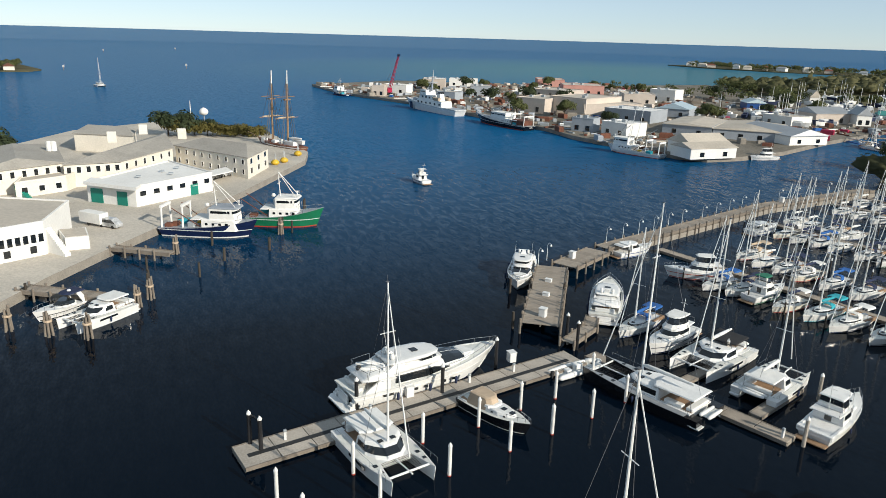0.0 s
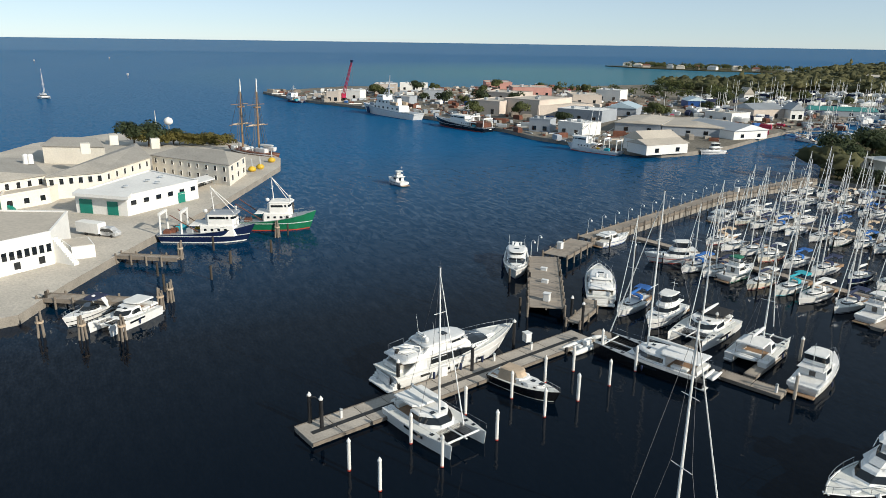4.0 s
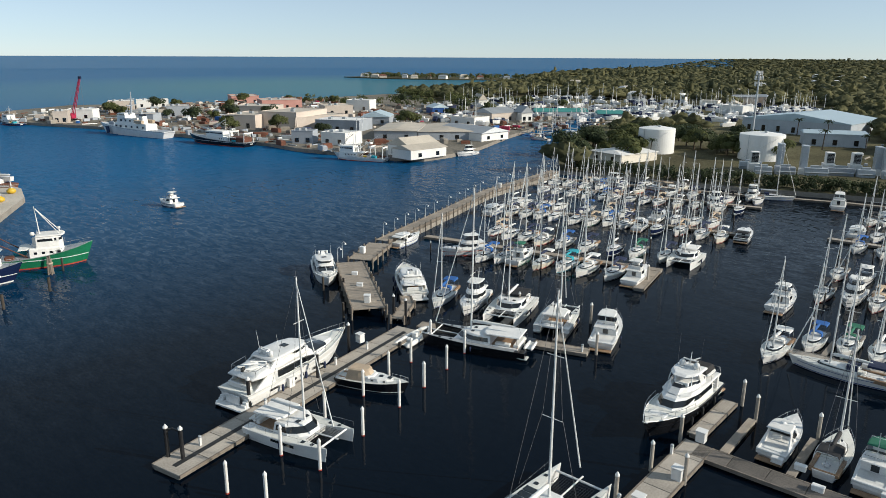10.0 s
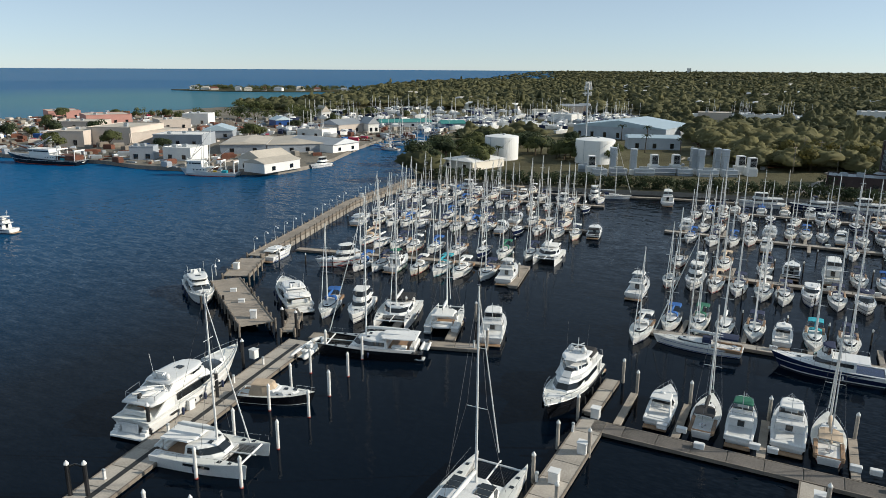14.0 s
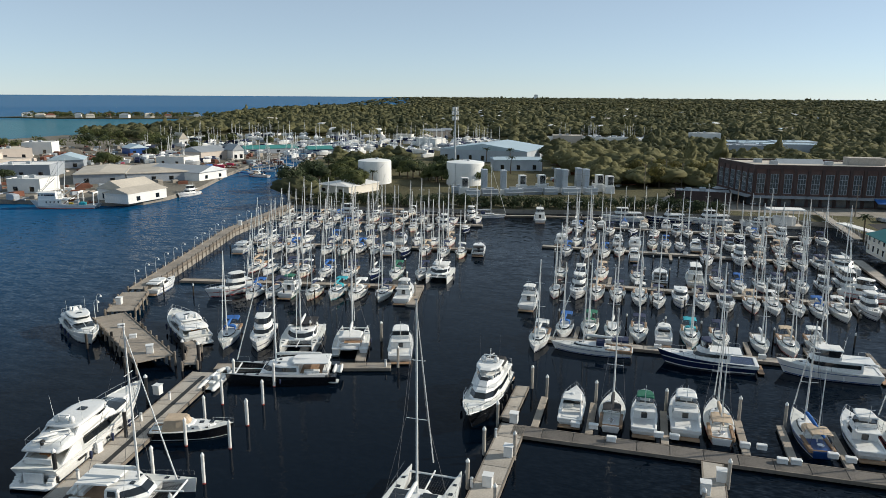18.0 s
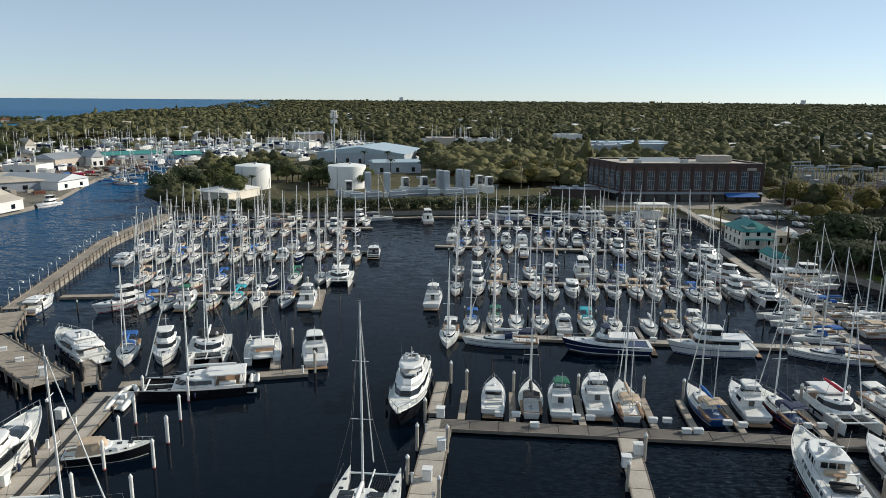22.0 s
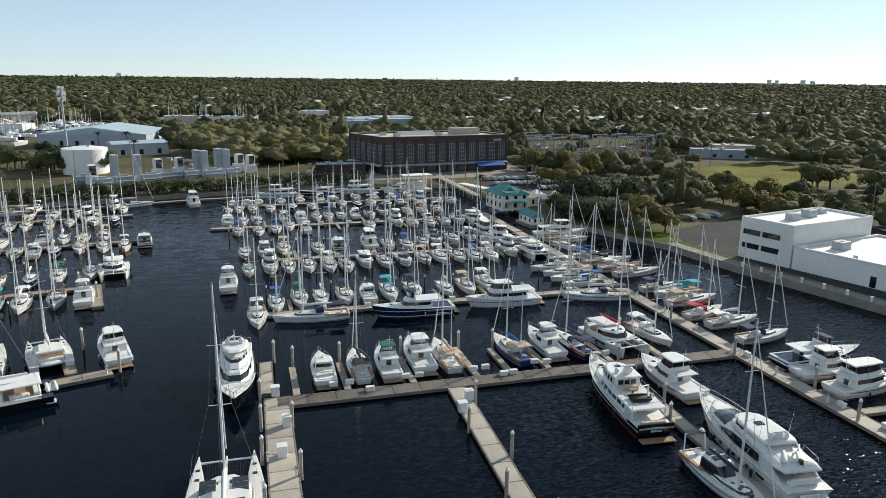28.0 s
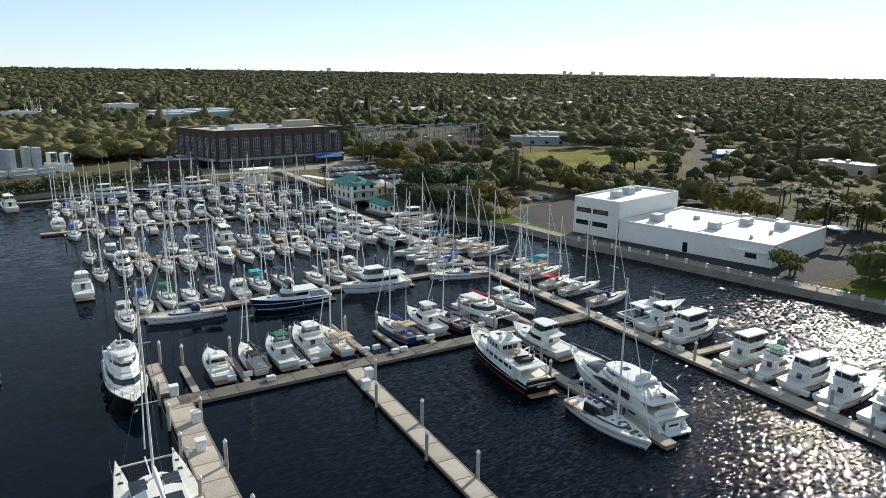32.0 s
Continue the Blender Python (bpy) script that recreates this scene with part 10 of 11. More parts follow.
ramp = tagged(new("gangway_ramp", mesh_of("gangway_ramp", B([[(56.5, 246, 2.6), (59.0, 246, 2.6), (59.0, 246, 2.9), (56.5, 246, 2.9)], [(57.5, 196, 2.0), (60, 196, 2.0), (60, 196, 2.3), (57.5, 196, 2.3)]]), CONC)), "pale covered ramp down to the docks", "ramp", kind="structure")
for s_ in (56.4, 59.1):
    rp = part("hand_rail", B(*[tube((s_, 246 - 5 * k, 2.8 - 0.06 * k), (s_ + 0.1 * 1, 246 - 5 * k - 5, 2.8 - 0.06 * k), 0.05, n=4) for k in range(10)], *[tube((s_, 246 - 5 * k, 2.4), (s_, 246 - 5 * k, 3.9), 0.05, n=4) for k in range(11)]), WHITEP, ramp)
pav = empty("open_pavilion", label="white flat-roofed open pavilion on the far dock", category="pavilion")
(x0, y0) = (42.5, 221.3)
part("canopy", B(box(-6, -3, 6.2, 6, 3, 6.6, 0.1)), WHITEP, pav)
part("floor_slab", B(box(-6, -3, 0.0, 6, 3, 0.9)), CONC, pav)
for sx in (-1, -0.33, 0.33, 1):
    for sy in (-1, 1):
        part("post", B(tube((sx * 5.6, sy * 2.7, 0.9), (sx * 5.6, sy * 2.7, 6.2), 0.14, n=6)), WHITEP, pav)
part("kiosk", B(box(-3.5, -1.6, 0.9, 3.5, 1.6, 3.9, 0.1)), WHITEP, pav)
pav.matrix_world = pose(x0, y0 + 3, 0, 0, 0, 8)

# ---- the white building beside the basin ----
wb = empty("white_building", label="white waterfront building with flat roofs and roof units", category="building")
HI = [(94.3, 97.4), (98.1, 84.2), (127.0, 90.0), (123.4, 104.0)]
LO = [(98.3, 83.8), (109.6, 46.5), (140.5, 53.0), (129.0, 89.9)]
part("tall_block", B(prism(HI, 1.6, 11.2)), WHITEP, wb)
part("long_block", B(prism(LO, 1.6, 6.5)), WHITEP, wb)
for pts, z in ((HI, 11.2), (LO, 6.5)):
    cx, cy = sum(p[0] for p in pts) / 4, sum(p[1] for p in pts) / 4
    part("roof", B(prism([(cx + (x - cx) * 0.965, cy + (y - cy) * 0.965) for x, y in pts], z - 0.05, z + 0.05)), ROOFW, wb)
    items = []
    for k in range(4):
        p, q = pts[k], pts[(k + 1) % 4]
        pi, qi = (cx + (p[0] - cx) * 0.97, cy + (p[1] - cy) * 0.97), (cx + (q[0] - cx) * 0.97, cy + (q[1] - cy) * 0.97)
        items.append(prism([p, q, qi, pi], z, z + 0.6))
    part("parapet", B(*items), WHITEP, wb)
part("roof_curb", B(prism([(104.5, 65.2), (135.5, 71.7), (135.4, 72.2), (104.4, 65.7)], 6.5, 6.8)), WHITEP, wb)


def wall_x(y):
    return 98.3 + (83.8 - y) * (109.6 - 98.3) / (83.8 - 46.5)


for z0, z1 in ((4.2, 5.5), (7.6, 8.9)):
    for y0, y1 in ((96.6, 92.2), (91.6, 87.2)):
        xa, xb = 94.3 + (97.4 - y0) * 0.288, 94.3 + (97.4 - y1) * 0.288
        part("ribbon_window", B(prism([(xa - 0.06, y0), (xb - 0.06, y1), (xb + 0.2, y1), (xa + 0.2, y0)], z0, z1)), GLASS, wb)
part("door", B(prism([(wall_x(67) - 0.06, 67), (wall_x(65.8) - 0.06, 65.8), (wall_x(65.8) + 0.2, 65.8), (wall_x(67) + 0.2, 67)], 1.75, 4.2)), GLASS, wb)
part("strip_window", B(prism([(wall_x(52.5) - 0.06, 52.5), (wall_x(50.0) - 0.06, 50.0), (wall_x(50) + 0.2, 50.0), (wall_x(52.5) + 0.2, 52.5)], 3.2, 4.4)), GLASS, wb)
part("porch_hood", B(prism([(wall_x(56) - 0.5, 56), (wall_x(47) - 0.5, 47), (wall_x(47) + 0.1, 47), (wall_x(56) + 0.1, 56)], 4.7, 4.95)), WHITEP, wb)
for x, y, z, sx, sy, h in ((105, 92.5, 11.25, 3.0, 2.2, 1.7), (112, 95, 11.25, 3.2, 2.4, 1.9), (119, 98.5, 11.25, 2.4, 1.8, 1.2), (114, 97.5, 11.25, 0.8, 0.8, 1.0), (108.5, 80.5, 6.55, 3.4, 2.6, 1.9), (114, 66.5, 6.55, 3.0, 2.4, 1.8), (120, 77, 6.55, 1.6, 1.2, 0.9),
                           (126, 66, 6.55, 3.2, 2.4, 1.7), (130, 69.5, 6.55, 2.0, 1.6, 1.8), (130, 58.5, 6.55, 3.4, 2.6, 1.9), (104, 72, 6.55, 0.7, 0.7, 0.8), (113, 55, 6.55, 0.7, 0.7, 0.8), (122, 56, 6.55, 0.7, 0.7, 0.9), (134, 62, 6.55, 1.6, 1.6, 1.6)):
    roof_unit(wb, x, y, z, sx, sy, h, 12)
part("loading_canopy", B(turn([(2.6, 6.9), (2.6, 7.2)], 20, 142.0, 51.0)), WHITEP, wb)

# promenade wall with lamp bollards along the basin
prom = tagged(new("promenade", mesh_of("promenade", B(*[prism([p, q, (q[0] + 3.4, q[1] + 0.4), (p[0] + 3.4, p[1] + 0.4)], 1.5, 1.72) for p, q in (((84.1, 113), (87.6, 88)), ((87.6, 88), (93.1, 66)), ((93.1, 66), (100.1, 37)), ((100.1, 37), (105.1, 19)))]), CONCD)), "concrete promenade beside the white building", kind="structure")
bol = None
for k in range(16):
    f = k / 15
    x, y = (88.2 + 5.4 * f / 0.3, 88 - 22 * f / 0.3) if f < 0.3 else (93.6 + 7.0 * (f - 0.3) / 0.4, 66 - 29 * (f - 0.3) / 0.4) if f < 0.7 else (100.6 + 5 * (f - 0.7) / 0.3, 37 - 18 * (f - 0.7) / 0.3)
    if bol is None:
        bol = empty("bollard", label="white lamp bollard on the promenade edge", category="bollard", group="promenade bollards")
        part("base", B(box(-0.22, -0.22, 0, 0.22, 0.22, 0.95, 0.03)), WHITEP, bol)
        part("cap", B(box(-0.28, -0.28, 0.953, 0.28, 0.28, 1.08, 0.03)), WHITEP, bol)
        bol.matrix_world = pose(x, y, 1.72)
    else:
        copy_thing(bol, pose(x, y, 1.72))
rail_p = [(88.2, 88, 1.72), (90.9, 77, 1.72), (93.6, 66, 1.72), (96.0, 56.1, 1.72), (98.3, 46.5, 1.72), (100.6, 37, 1.72), (103.0, 28.5, 1.72), (105.6, 19, 1.72)]
rail(prom, rail_p, 1.0, "promenade_rail", 0.04)


# ---- boats in the boatyard and along the channel banks ----
rnd = random.Random(9)
KY = ["s9w", "s10n", "s11w", "s10t", "s9b", "m9e", "m10s"]
for k in range(14):
    f = rnd.random()
    if k < 14:      # both sides of the inner channel
        x, y = -206 - 46 * f + rnd.uniform(-4, 4), 300 + 110 * f
        x += 12 if k % 2 else -2
    else:           # inner basin
        x, y = rnd.uniform(-262, -238), rnd.uniform(400, 545)
    berth(KY[rnd.randrange(7)], x, y, rnd.choice((75, 255)) + rnd.uniform(-8, 8))


def stored_boats():
    """Hauled-out boats in the far yard: too small to tell apart."""
    v, fc, mi = [], [], []
    r = random.Random(21)
    spots = [(r.uniform(-420, -250), r.uniform(420, 640)) for _ in range(150)] + [(r.uniform(-235, -130), r.uniform(430, 640)) for _ in range(170)] + [(r.uniform(-330, -270), r.uniform(320, 420)) for _ in range(40)] + [(r.uniform(-262, -226), r.uniform(390, 550)) for _ in range(50)] + [(r.uniform(-96, 4), r.uniform(632, 716)) for _ in range(52)]
    def add(rings, m):
        o = len(v)
        k = len(rings[0])
        for ring in rings:
            v.extend(ring)
        for a in range(len(rings) - 1):
            for i in range(k):
                fc.append((o + a * k + i, o + a * k + (i + 1) % k, o + (a + 1) * k + (i + 1) % k, o + (a + 1) * k + i))
                mi.append(m)
        fc.append(tuple(o + i for i in range(k))[::-1])
        fc.append(tuple(o + (len(rings) - 1) * k + i for i in range(k)))
        mi.extend((m, m))
    for x, y in spots:
        L, a = r.uniform(7, 13), r.uniform(0, 6.28)
        c, s = math.cos(a), math.sin(a)
        def w(p):
            return (x + c * p[0] - s * p[1], y + s * p[0] + c * p[1], 1.8 + p[2])
        add([[w(p) for p in ring] for ring in hull_bm(L, L * 0.3, 2.6, 2.2, n=5, z0=0.4)], r.choice((0, 0, 1, 3)))
        add([[w(p) for p in ring] for ring in house_rings(-L * 0.25, L * 0.2, L * 0.14, L * 0.22, 2.2, r.uniform(2.7, 3.5))], 0 if r.random() < 0.75 else 1)
        if r.random() < 0.5:
            add([[w(p) for p in ring] for ring in tube((0, 0, 2.2), (0, 0, r.uniform(11, 17)), 0.16, 0.1, 5)], 2)
    me = bpy.data.meshes.new("stored_boats")
    me.from_pydata(v, [], fc)
    for m in (GEL, C_NAVY, WHITEMAST, GREYW):
        me.materials.append(m)
    me.polygons.foreach_set("material_index", mi)
    tagged(new("stored_boats", me), "white boats stored ashore in the far boatyard", "boats", kind="stuff")


stored_boats()


def yard_clutter():
    """Pallets, drums, containers, trailers and gear strewn over the working yards."""
    r = random.Random(77)
    groups = {m.name: (m, []) for m in (RUST, GREYW, WHITEP, WOOD, GALV, CONCD, PINKP, C_BLUE, CRANE)}
    spots = [(r.uniform(-590, -215), r.uniform(140, 420)) for _ in range(2200)] + [(r.uniform(-60, 20), r.uniform(300, 420)) for _ in range(60)]
    for x, y in spots:
        if not inside_pen(x, y):
            continue
        a = r.uniform(0, 3.14)
        w, l, h = r.choice(((1.2, 1.2, 1.0), (2.4, 6.0, 2.4), (2.0, 4.5, 1.5), (1.8, 3.0, 1.4), (0.8, 6.0, 0.6), (1.0, 2.0, 0.8), (0.6, 9.0, 0.5)))
        c, s_ = math.cos(a), math.sin(a)
        pts = [(x + c * u - s_ * v_, y + s_ * u + c * v_) for u, v_ in ((-w / 2, -l / 2), (w / 2, -l / 2), (w / 2, l / 2), (-w / 2, l / 2))]
        k = r.choices(list(groups), (6, 3, 1.5, 6, 4, 6, 1.2, 0.3, 0.4))[0]
        groups[k][1].append([[(*p_, 1.7) for p_ in pts], [(*p_, 1.7 + h * 0.8) for p_ in pts], [(x + (p_[0] - x) * 0.85, y + (p_[1] - y) * 0.9, 1.7 + h) for p_ in pts]])
    for k, (m, items) in groups.items():
        if items:
            tagged(part("yard_gear", B(*items), m), "crates, containers and gear strewn over the port yard", "yard gear", kind="stuff")


def inside_pen(x, y):
    c = False
    j = len(PEN) - 1
    for i in range(len(PEN)):
        if (PEN[i][1] > y) != (PEN[j][1] > y) and x < (PEN[j][0] - PEN[i][0]) * (y - PEN[i][1]) / (PEN[j][1] - PEN[i][1]) + PEN[i][0]:
            c = not c
        j = i
    if not c and y < 290:
        return False
    for pts, *_ in BLD:
        cx, cy = sum(p[0] for p in pts) / 4, sum(p[1] for p in pts) / 4
        if math.hypot(x - cx, y - cy) < 0.52 * math.dist(pts[0], pts[2]):
            return False
    return True


yard_clutter()

# power poles and substation frames
def pole_at(x, y, h=11.0, arm=True):
    r = empty("utility_pole", label="timber utility pole with crossarm", category="utility pole", group="utility poles")
    part("pole", B(tube((0, 0, 0), (0, 0, h), 0.2, 0.13, 7)), WOOD, r)
    part("crossarm", B(box(-1.3, -0.08, h - 1.0, 1.3, 0.08, h - 0.8)), WOOD, r)
    r.matrix_world = pose(x, y, 1.6, 0, 0, (x * 7) % 180)
    return r


p0 = pole_at(150, 205, 12)
for x, y in ((178, 232), (206, 262), (140, 262), (122, 300), (150, 330), (110, 330), (232, 300), (196, 180), (225, 150), (168, 128), (160, 80), (-5, 300), (5, 330), (12, 312), (-2, 345), (30, 250), (70, 246), (100, 250), (240, 330), (270, 260)):
    copy_thing(p0, pose(x, y, 1.6, 0, 0, (x * 13 + y) % 180))
sub = empty("substation_frame", label="grey steel gantry of the electrical substation", category="gantry", group="substation gantries")
for x in (-7, 0, 7):
    part("column", B(tube((x, -0.5, 0), (x, 0, 9), 0.16, n=4), tube((x, 0.5, 0), (x, 0, 9), 0.16, n=4)), GALV, sub)
part("girder", B(box(-7.2, -0.25, 8.6, 7.2, 0.25, 9.2)), GALV, sub)
part("busbar", B(*[tube((-6 + 2 * k, 0, 8.6), (-6 + 2 * k, 0, 7.2), 0.14, n=6) for k in range(7)], tube((-6.3, 0, 7.2), (6.3, 0, 7.2), 0.06, n=5)), WOOD, sub)
sub.matrix_world = pose(150, 345, 1.6, 0, 0, 20)
tf = empty("transformer", label="grey power transformer in the substation", category="transformer", group="transformers")
part("tank", B(box(-2, -1.4, 0.3, 2, 1.4, 3.2, 0.1)), GALV, tf)
part("radiator", B(*[box(-1.8 + 0.4 * k, -2.2, 0.6, -1.6 + 0.4 * k, -1.4, 2.8) for k in range(10)]), GALV, tf)
for k in range(3):
    part("bushing", B(tube((-1.2 + 1.2 * k, 0, 3.2), (-1.2 + 1.2 * k, 0, 5.0), 0.18, 0.08, 6)), WOOD, tf)
tf.matrix_world = pose(158, 338, 1.6)
for k in range(15):
    x, y = 140 + (k % 7) * 15 + (k // 7) * 8, 332 + (k // 7) * 20 + (k % 3) * 3
    copy_thing(sub, pose(x, y, 1.6, 0, 0, 20 if k % 3 else 110))
for k in range(8):
    copy_thing(tf, pose(148 + (k % 6) * 17 + 5 * (k // 6), 338 + (k // 6) * 22, 1.6, 0, 0, 20))
def substation_gear():
    """Posts, beams and insulators of the switchyard, too many to tell apart."""
    r = random.Random(31)
    poly = [(106, 260), (112, 298), (200, 329), (218, 302), (165, 262)]
    posts, beams = [], []
    for k in range(420):
        x, y = r.uniform(104, 220), r.uniform(258, 332)
        c, j = False, len(poly) - 1
        for i in range(len(poly)):
            if (poly[i][1] > y) != (poly[j][1] > y) and x < (poly[j][0] - poly[i][0]) * (y - poly[i][1]) / (poly[j][1] - poly[i][1]) + poly[i][0]:
                c = not c
            j = i
        if not c:
            continue
        h = r.choice((3.5, 4.5, 6.0, 8.0, 11.0))
        posts.append(tube((x, y, 1.6), (x, y, 1.6 + h), 0.13, 0.09, 4))
        if h < 9:
            a = r.choice((0.25, 1.82))
            beams.append(tube((x - 2.5 * math.cos(a), y - 2.5 * math.sin(a), 1.6 + h), (x + 2.5 * math.cos(a), y + 2.5 * math.sin(a), 1.6 + h), 0.12, n=4))
        if k % 3 == 0:
            beams.append(box(x - 0.9, y - 0.7, 1.6, x + 0.9, y + 0.7, 3.6))
    tagged(part("switchyard_posts", B(*posts), GALV), "grey steel posts of the electrical switchyard", "posts", kind="stuff")
    tagged(part("switchyard_gear", B(*beams), RUST), "brown beams and cabinets of the electrical switchyard", "switchgear", kind="stuff")


substation_gear()
# parked cars
car0 = van(80, 222, 20, name="car", L=4.4, H=1.5, label="parked car in the marina car park")
tagged(car0, group="parked cars")
rnd = random.Random(5)
for k in range(30):
    x, y = (76 + (k % 11) * 3.2 + rnd.uniform(-0.4, 0.4), 236 - (k // 11) * 14 + rnd.uniform(-0.5, 0.5)) if k < 27 else (110 + (k - 27) * 5.5, 140 + (k - 27) * 1.2)
    if k >= 22 and k < 27:
        x += 14
    copy_thing(car0, pose(x, y, 1.68, 0, 0, rnd.choice((10, 190))))


# ---- trees ----
def soften(me, normals):
    """Rounded shading: the leaves of a crown share the swell of its lobes."""
    me.polygons.foreach_set("use_smooth", [True] * len(me.polygons))
    me.normals_split_custom_set_from_vertices(normals)


def leafy(v, f, cx, cy, cz, r, h, n, rng, leaf=0.9, nv=None):
    """Clumps of leaves: small bent cards strewn over several overlapping lobes."""
    lobes = []
    for k in range(rng.randint(5, 8)):
        a, d = rng.uniform(0, 6.28), r * rng.uniform(0.2, 0.75)
        lobes.append((cx + d * math.cos(a), cy + d * math.sin(a), cz + h * rng.uniform(-0.25, 0.35), r * rng.uniform(0.35, 0.6)))
    for k in range(n):
        x, y, z, q = lobes[k % len(lobes)]
        u, t = rng.uniform(-0.55, 1), rng.uniform(0, 6.283)
        s = math.sqrt(max(0, 1 - u * u))
        g = q * rng.uniform(0.75, 1.1)
        p = Vector((x + g * s * math.cos(t), y + g * s * math.sin(t), z + g * u * 0.8))
        nrm = Vector((s * math.cos(t) + rng.uniform(-0.3, 0.3), s * math.sin(t) + rng.uniform(-0.3, 0.3), u + 0.25 + rng.uniform(-0.3, 0.3))).normalized()
        a = nrm.orthogonal().normalized()
        b = nrm.cross(a)
        w = leaf * rng.uniform(0.6, 1.3)
        th = rng.uniform(0, 3.14)
        a, b = a * math.cos(th) + b * math.sin(th), b * math.cos(th) - a * math.sin(th)
        o = len(v)
        v.extend([tuple(p - a * w * 0.5), tuple(p + b * w * 0.38 - nrm * 0.12 * w), tuple(p + a * w * 0.5), tuple(p - b * w * 0.38 - nrm * 0.12 * w)])
        f.append((o + 2, o + 1, o))
        f.append((o + 3, o + 2, o))
        if nv is not None:
            sw = (Vector((s * math.cos(t), s * math.sin(t), u + 0.15)) + 0.35 * nrm + 0.5 * (p - Vector((cx, cy, cz - 0.3 * h))).normalized()).normalized()
            nv.extend([tuple(sw)] * 4)


TREES = {}


def tree(key, x, y, s=1.0, z=1.6):
    kinds = {"oak": (5.4, 8.0, LEAF, 1100, 0.95), "oak_b": (6.2, 8.5, LEAFY, 1200, 1.0), "dark": (5.2, 8.5, LEAFD, 1100, 0.95), "small": (3.0, 5.5, LEAF, 420, 0.7), "mangrove": (4.4, 6.0, LEAFD, 800, 0.8)}
    if key == "palm":
        mk = palm
    if (key, round(s, 1)) not in TREES:
        if key == "palm":
            root = palm()
        else:
            r, h, mat, n, leaf = kinds[key]
            rng = random.Random(len(TREES) * 17 + 3)
            root = empty("tree", label={"oak": "broad green oak tree", "oak_b": "yellow-green spring oak tree", "dark": "dense dark green tree", "small": "small round ornamental tree", "mangrove": "dense dark mangrove beside the water"}[key], category="tree", group="trees ashore")
            limbs = [tube((0, 0, -0.3), (0.1, 0.05, h * 0.4), 0.32, 0.22, 7)]
            for k in range(5):
                a = k * 1.257 + rng.uniform(-0.3, 0.3)
                limbs.append(tube((0.1, 0.05, h * rng.uniform(0.28, 0.4)), (r * 0.55 * math.cos(a), r * 0.55 * math.sin(a), h * 0.72), 0.16, 0.06, 5))
            part("trunk", B(*limbs), BARK, root)
            v, f, nv = [], [], []
            leafy(v, f, 0, 0, h * (0.6 if key != "mangrove" else 0.5), r, h * 0.5, n, rng, leaf, nv)
            me = bpy.data.meshes.new("crown")
            me.from_pydata(v, [], f)
            soften(me, nv)
            me.materials.append(mat)
            c = new("crown", me)
            c.parent = root
        root.scale = (s, s, s)
        root.matrix_world = pose(x, y, z) @ Matrix.Scale(round(s, 1), 4)
        TREES[(key, round(s, 1))] = root
        return root
    return copy_thing(TREES[(key, round(s, 1))], pose(x, y, z, 0, 0, (x * 31 + y * 17) % 360))


def palm():
    root = empty("palm_tree", label="palm tree with a ragged crown of fronds", category="palm tree", group="palm trees")
    part("trunk", B(tube((0, 0, -0.2), (0.3, 0.1, 7.5), 0.26, 0.16, 7)), BARK, root)
    rng = random.Random(8)
    me_v, me_f = [], []
    for k in range(26):
        a = k * 0.2417 + rng.uniform(-0.15, 0.15)
        up = rng.uniform(0.2, 0.9)
        for j in range(5):
            d0, d1 = 0.55 * j, 0.55 * (j + 1)
            z0, z1 = 7.5 + up * d0 - 0.22 * d0 * d0, 7.5 + up * d1 - 0.22 * d1 * d1
            w0, w1 = 0.42 * (1 - abs(j - 1.5) / 5), 0.42 * (1 - abs(j - 0.5) / 5)
            o = len(me_v)
            cx, sx = math.cos(a), math.sin(a)
            for d, z, w, s in ((d0, z0, w0, -1), (d0, z0, w0, 1), (d1, z1, w1, 1), (d1, z1, w1, -1)):
                me_v.append((0.3 + cx * d - sx * w * s, 0.1 + sx * d + cx * w * s, z - 0.08))
            me_f.append((o, o + 1, o + 2, o + 3))
    me = bpy.data.meshes.new("crown")
    me.from_pydata(me_v, [], me_f)
    me.materials.append(LEAFD)
    c = new("crown", me)
    c.parent = root
    return root


rng = random.Random(12)


def clear_of(x, y, m=5.0):
    """Not inside a building's plan or its margin."""
    for pts, *_ in BLD:
        cx, cy = sum(p[0] for p in pts) / 4, sum(p[1] for p in pts) / 4
        if math.hypot(x - cx, y - cy) < 0.5 * math.dist(pts[0], pts[2]) + m:
            return False
    return True


def strew(key, pts, s0=0.8, s1=1.2):
    for x, y in pts:
        tree(key, x, y, rng.choice((0.8, 1.0, 1.2)) if s0 < s1 else s0)


# trees along the channel's east bank, round the tanks and the plant
strew("dark", [(-150 + rng.uniform(-6, 10) - k * 1.9, 232 + k * 5.2) for k in range(14)])
strew("oak", [(-140 + rng.uniform(-8, 12) - k * 2.2, 250 + k * 5.8) for k in range(14)])
strew("oak", [(-118 + rng.uniform(-6, 6) + 3.0 * k, 296 + rng.uniform(-5, 14)) for k in range(12)])
strew("dark", [(-160 + rng.uniform(0, 60), 305 + rng.uniform(0, 60)) for k in range(16)])
strew("palm", [(-128, 266), (-77, 345), (-68, 404), (-104, 405), (-60, 352), (-88, 404), (-154, 290), (-166, 300), (60, 196), (72, 170), (76, 190), (104, 150)])
strew("oak_b", [(-18 + rng.uniform(0, 52), 306 + rng.uniform(0, 40)) for k in range(20)])
strew("oak_b", [(104, 258), (110, 264), (118, 254), (126, 268), (134, 280), (116, 276)])
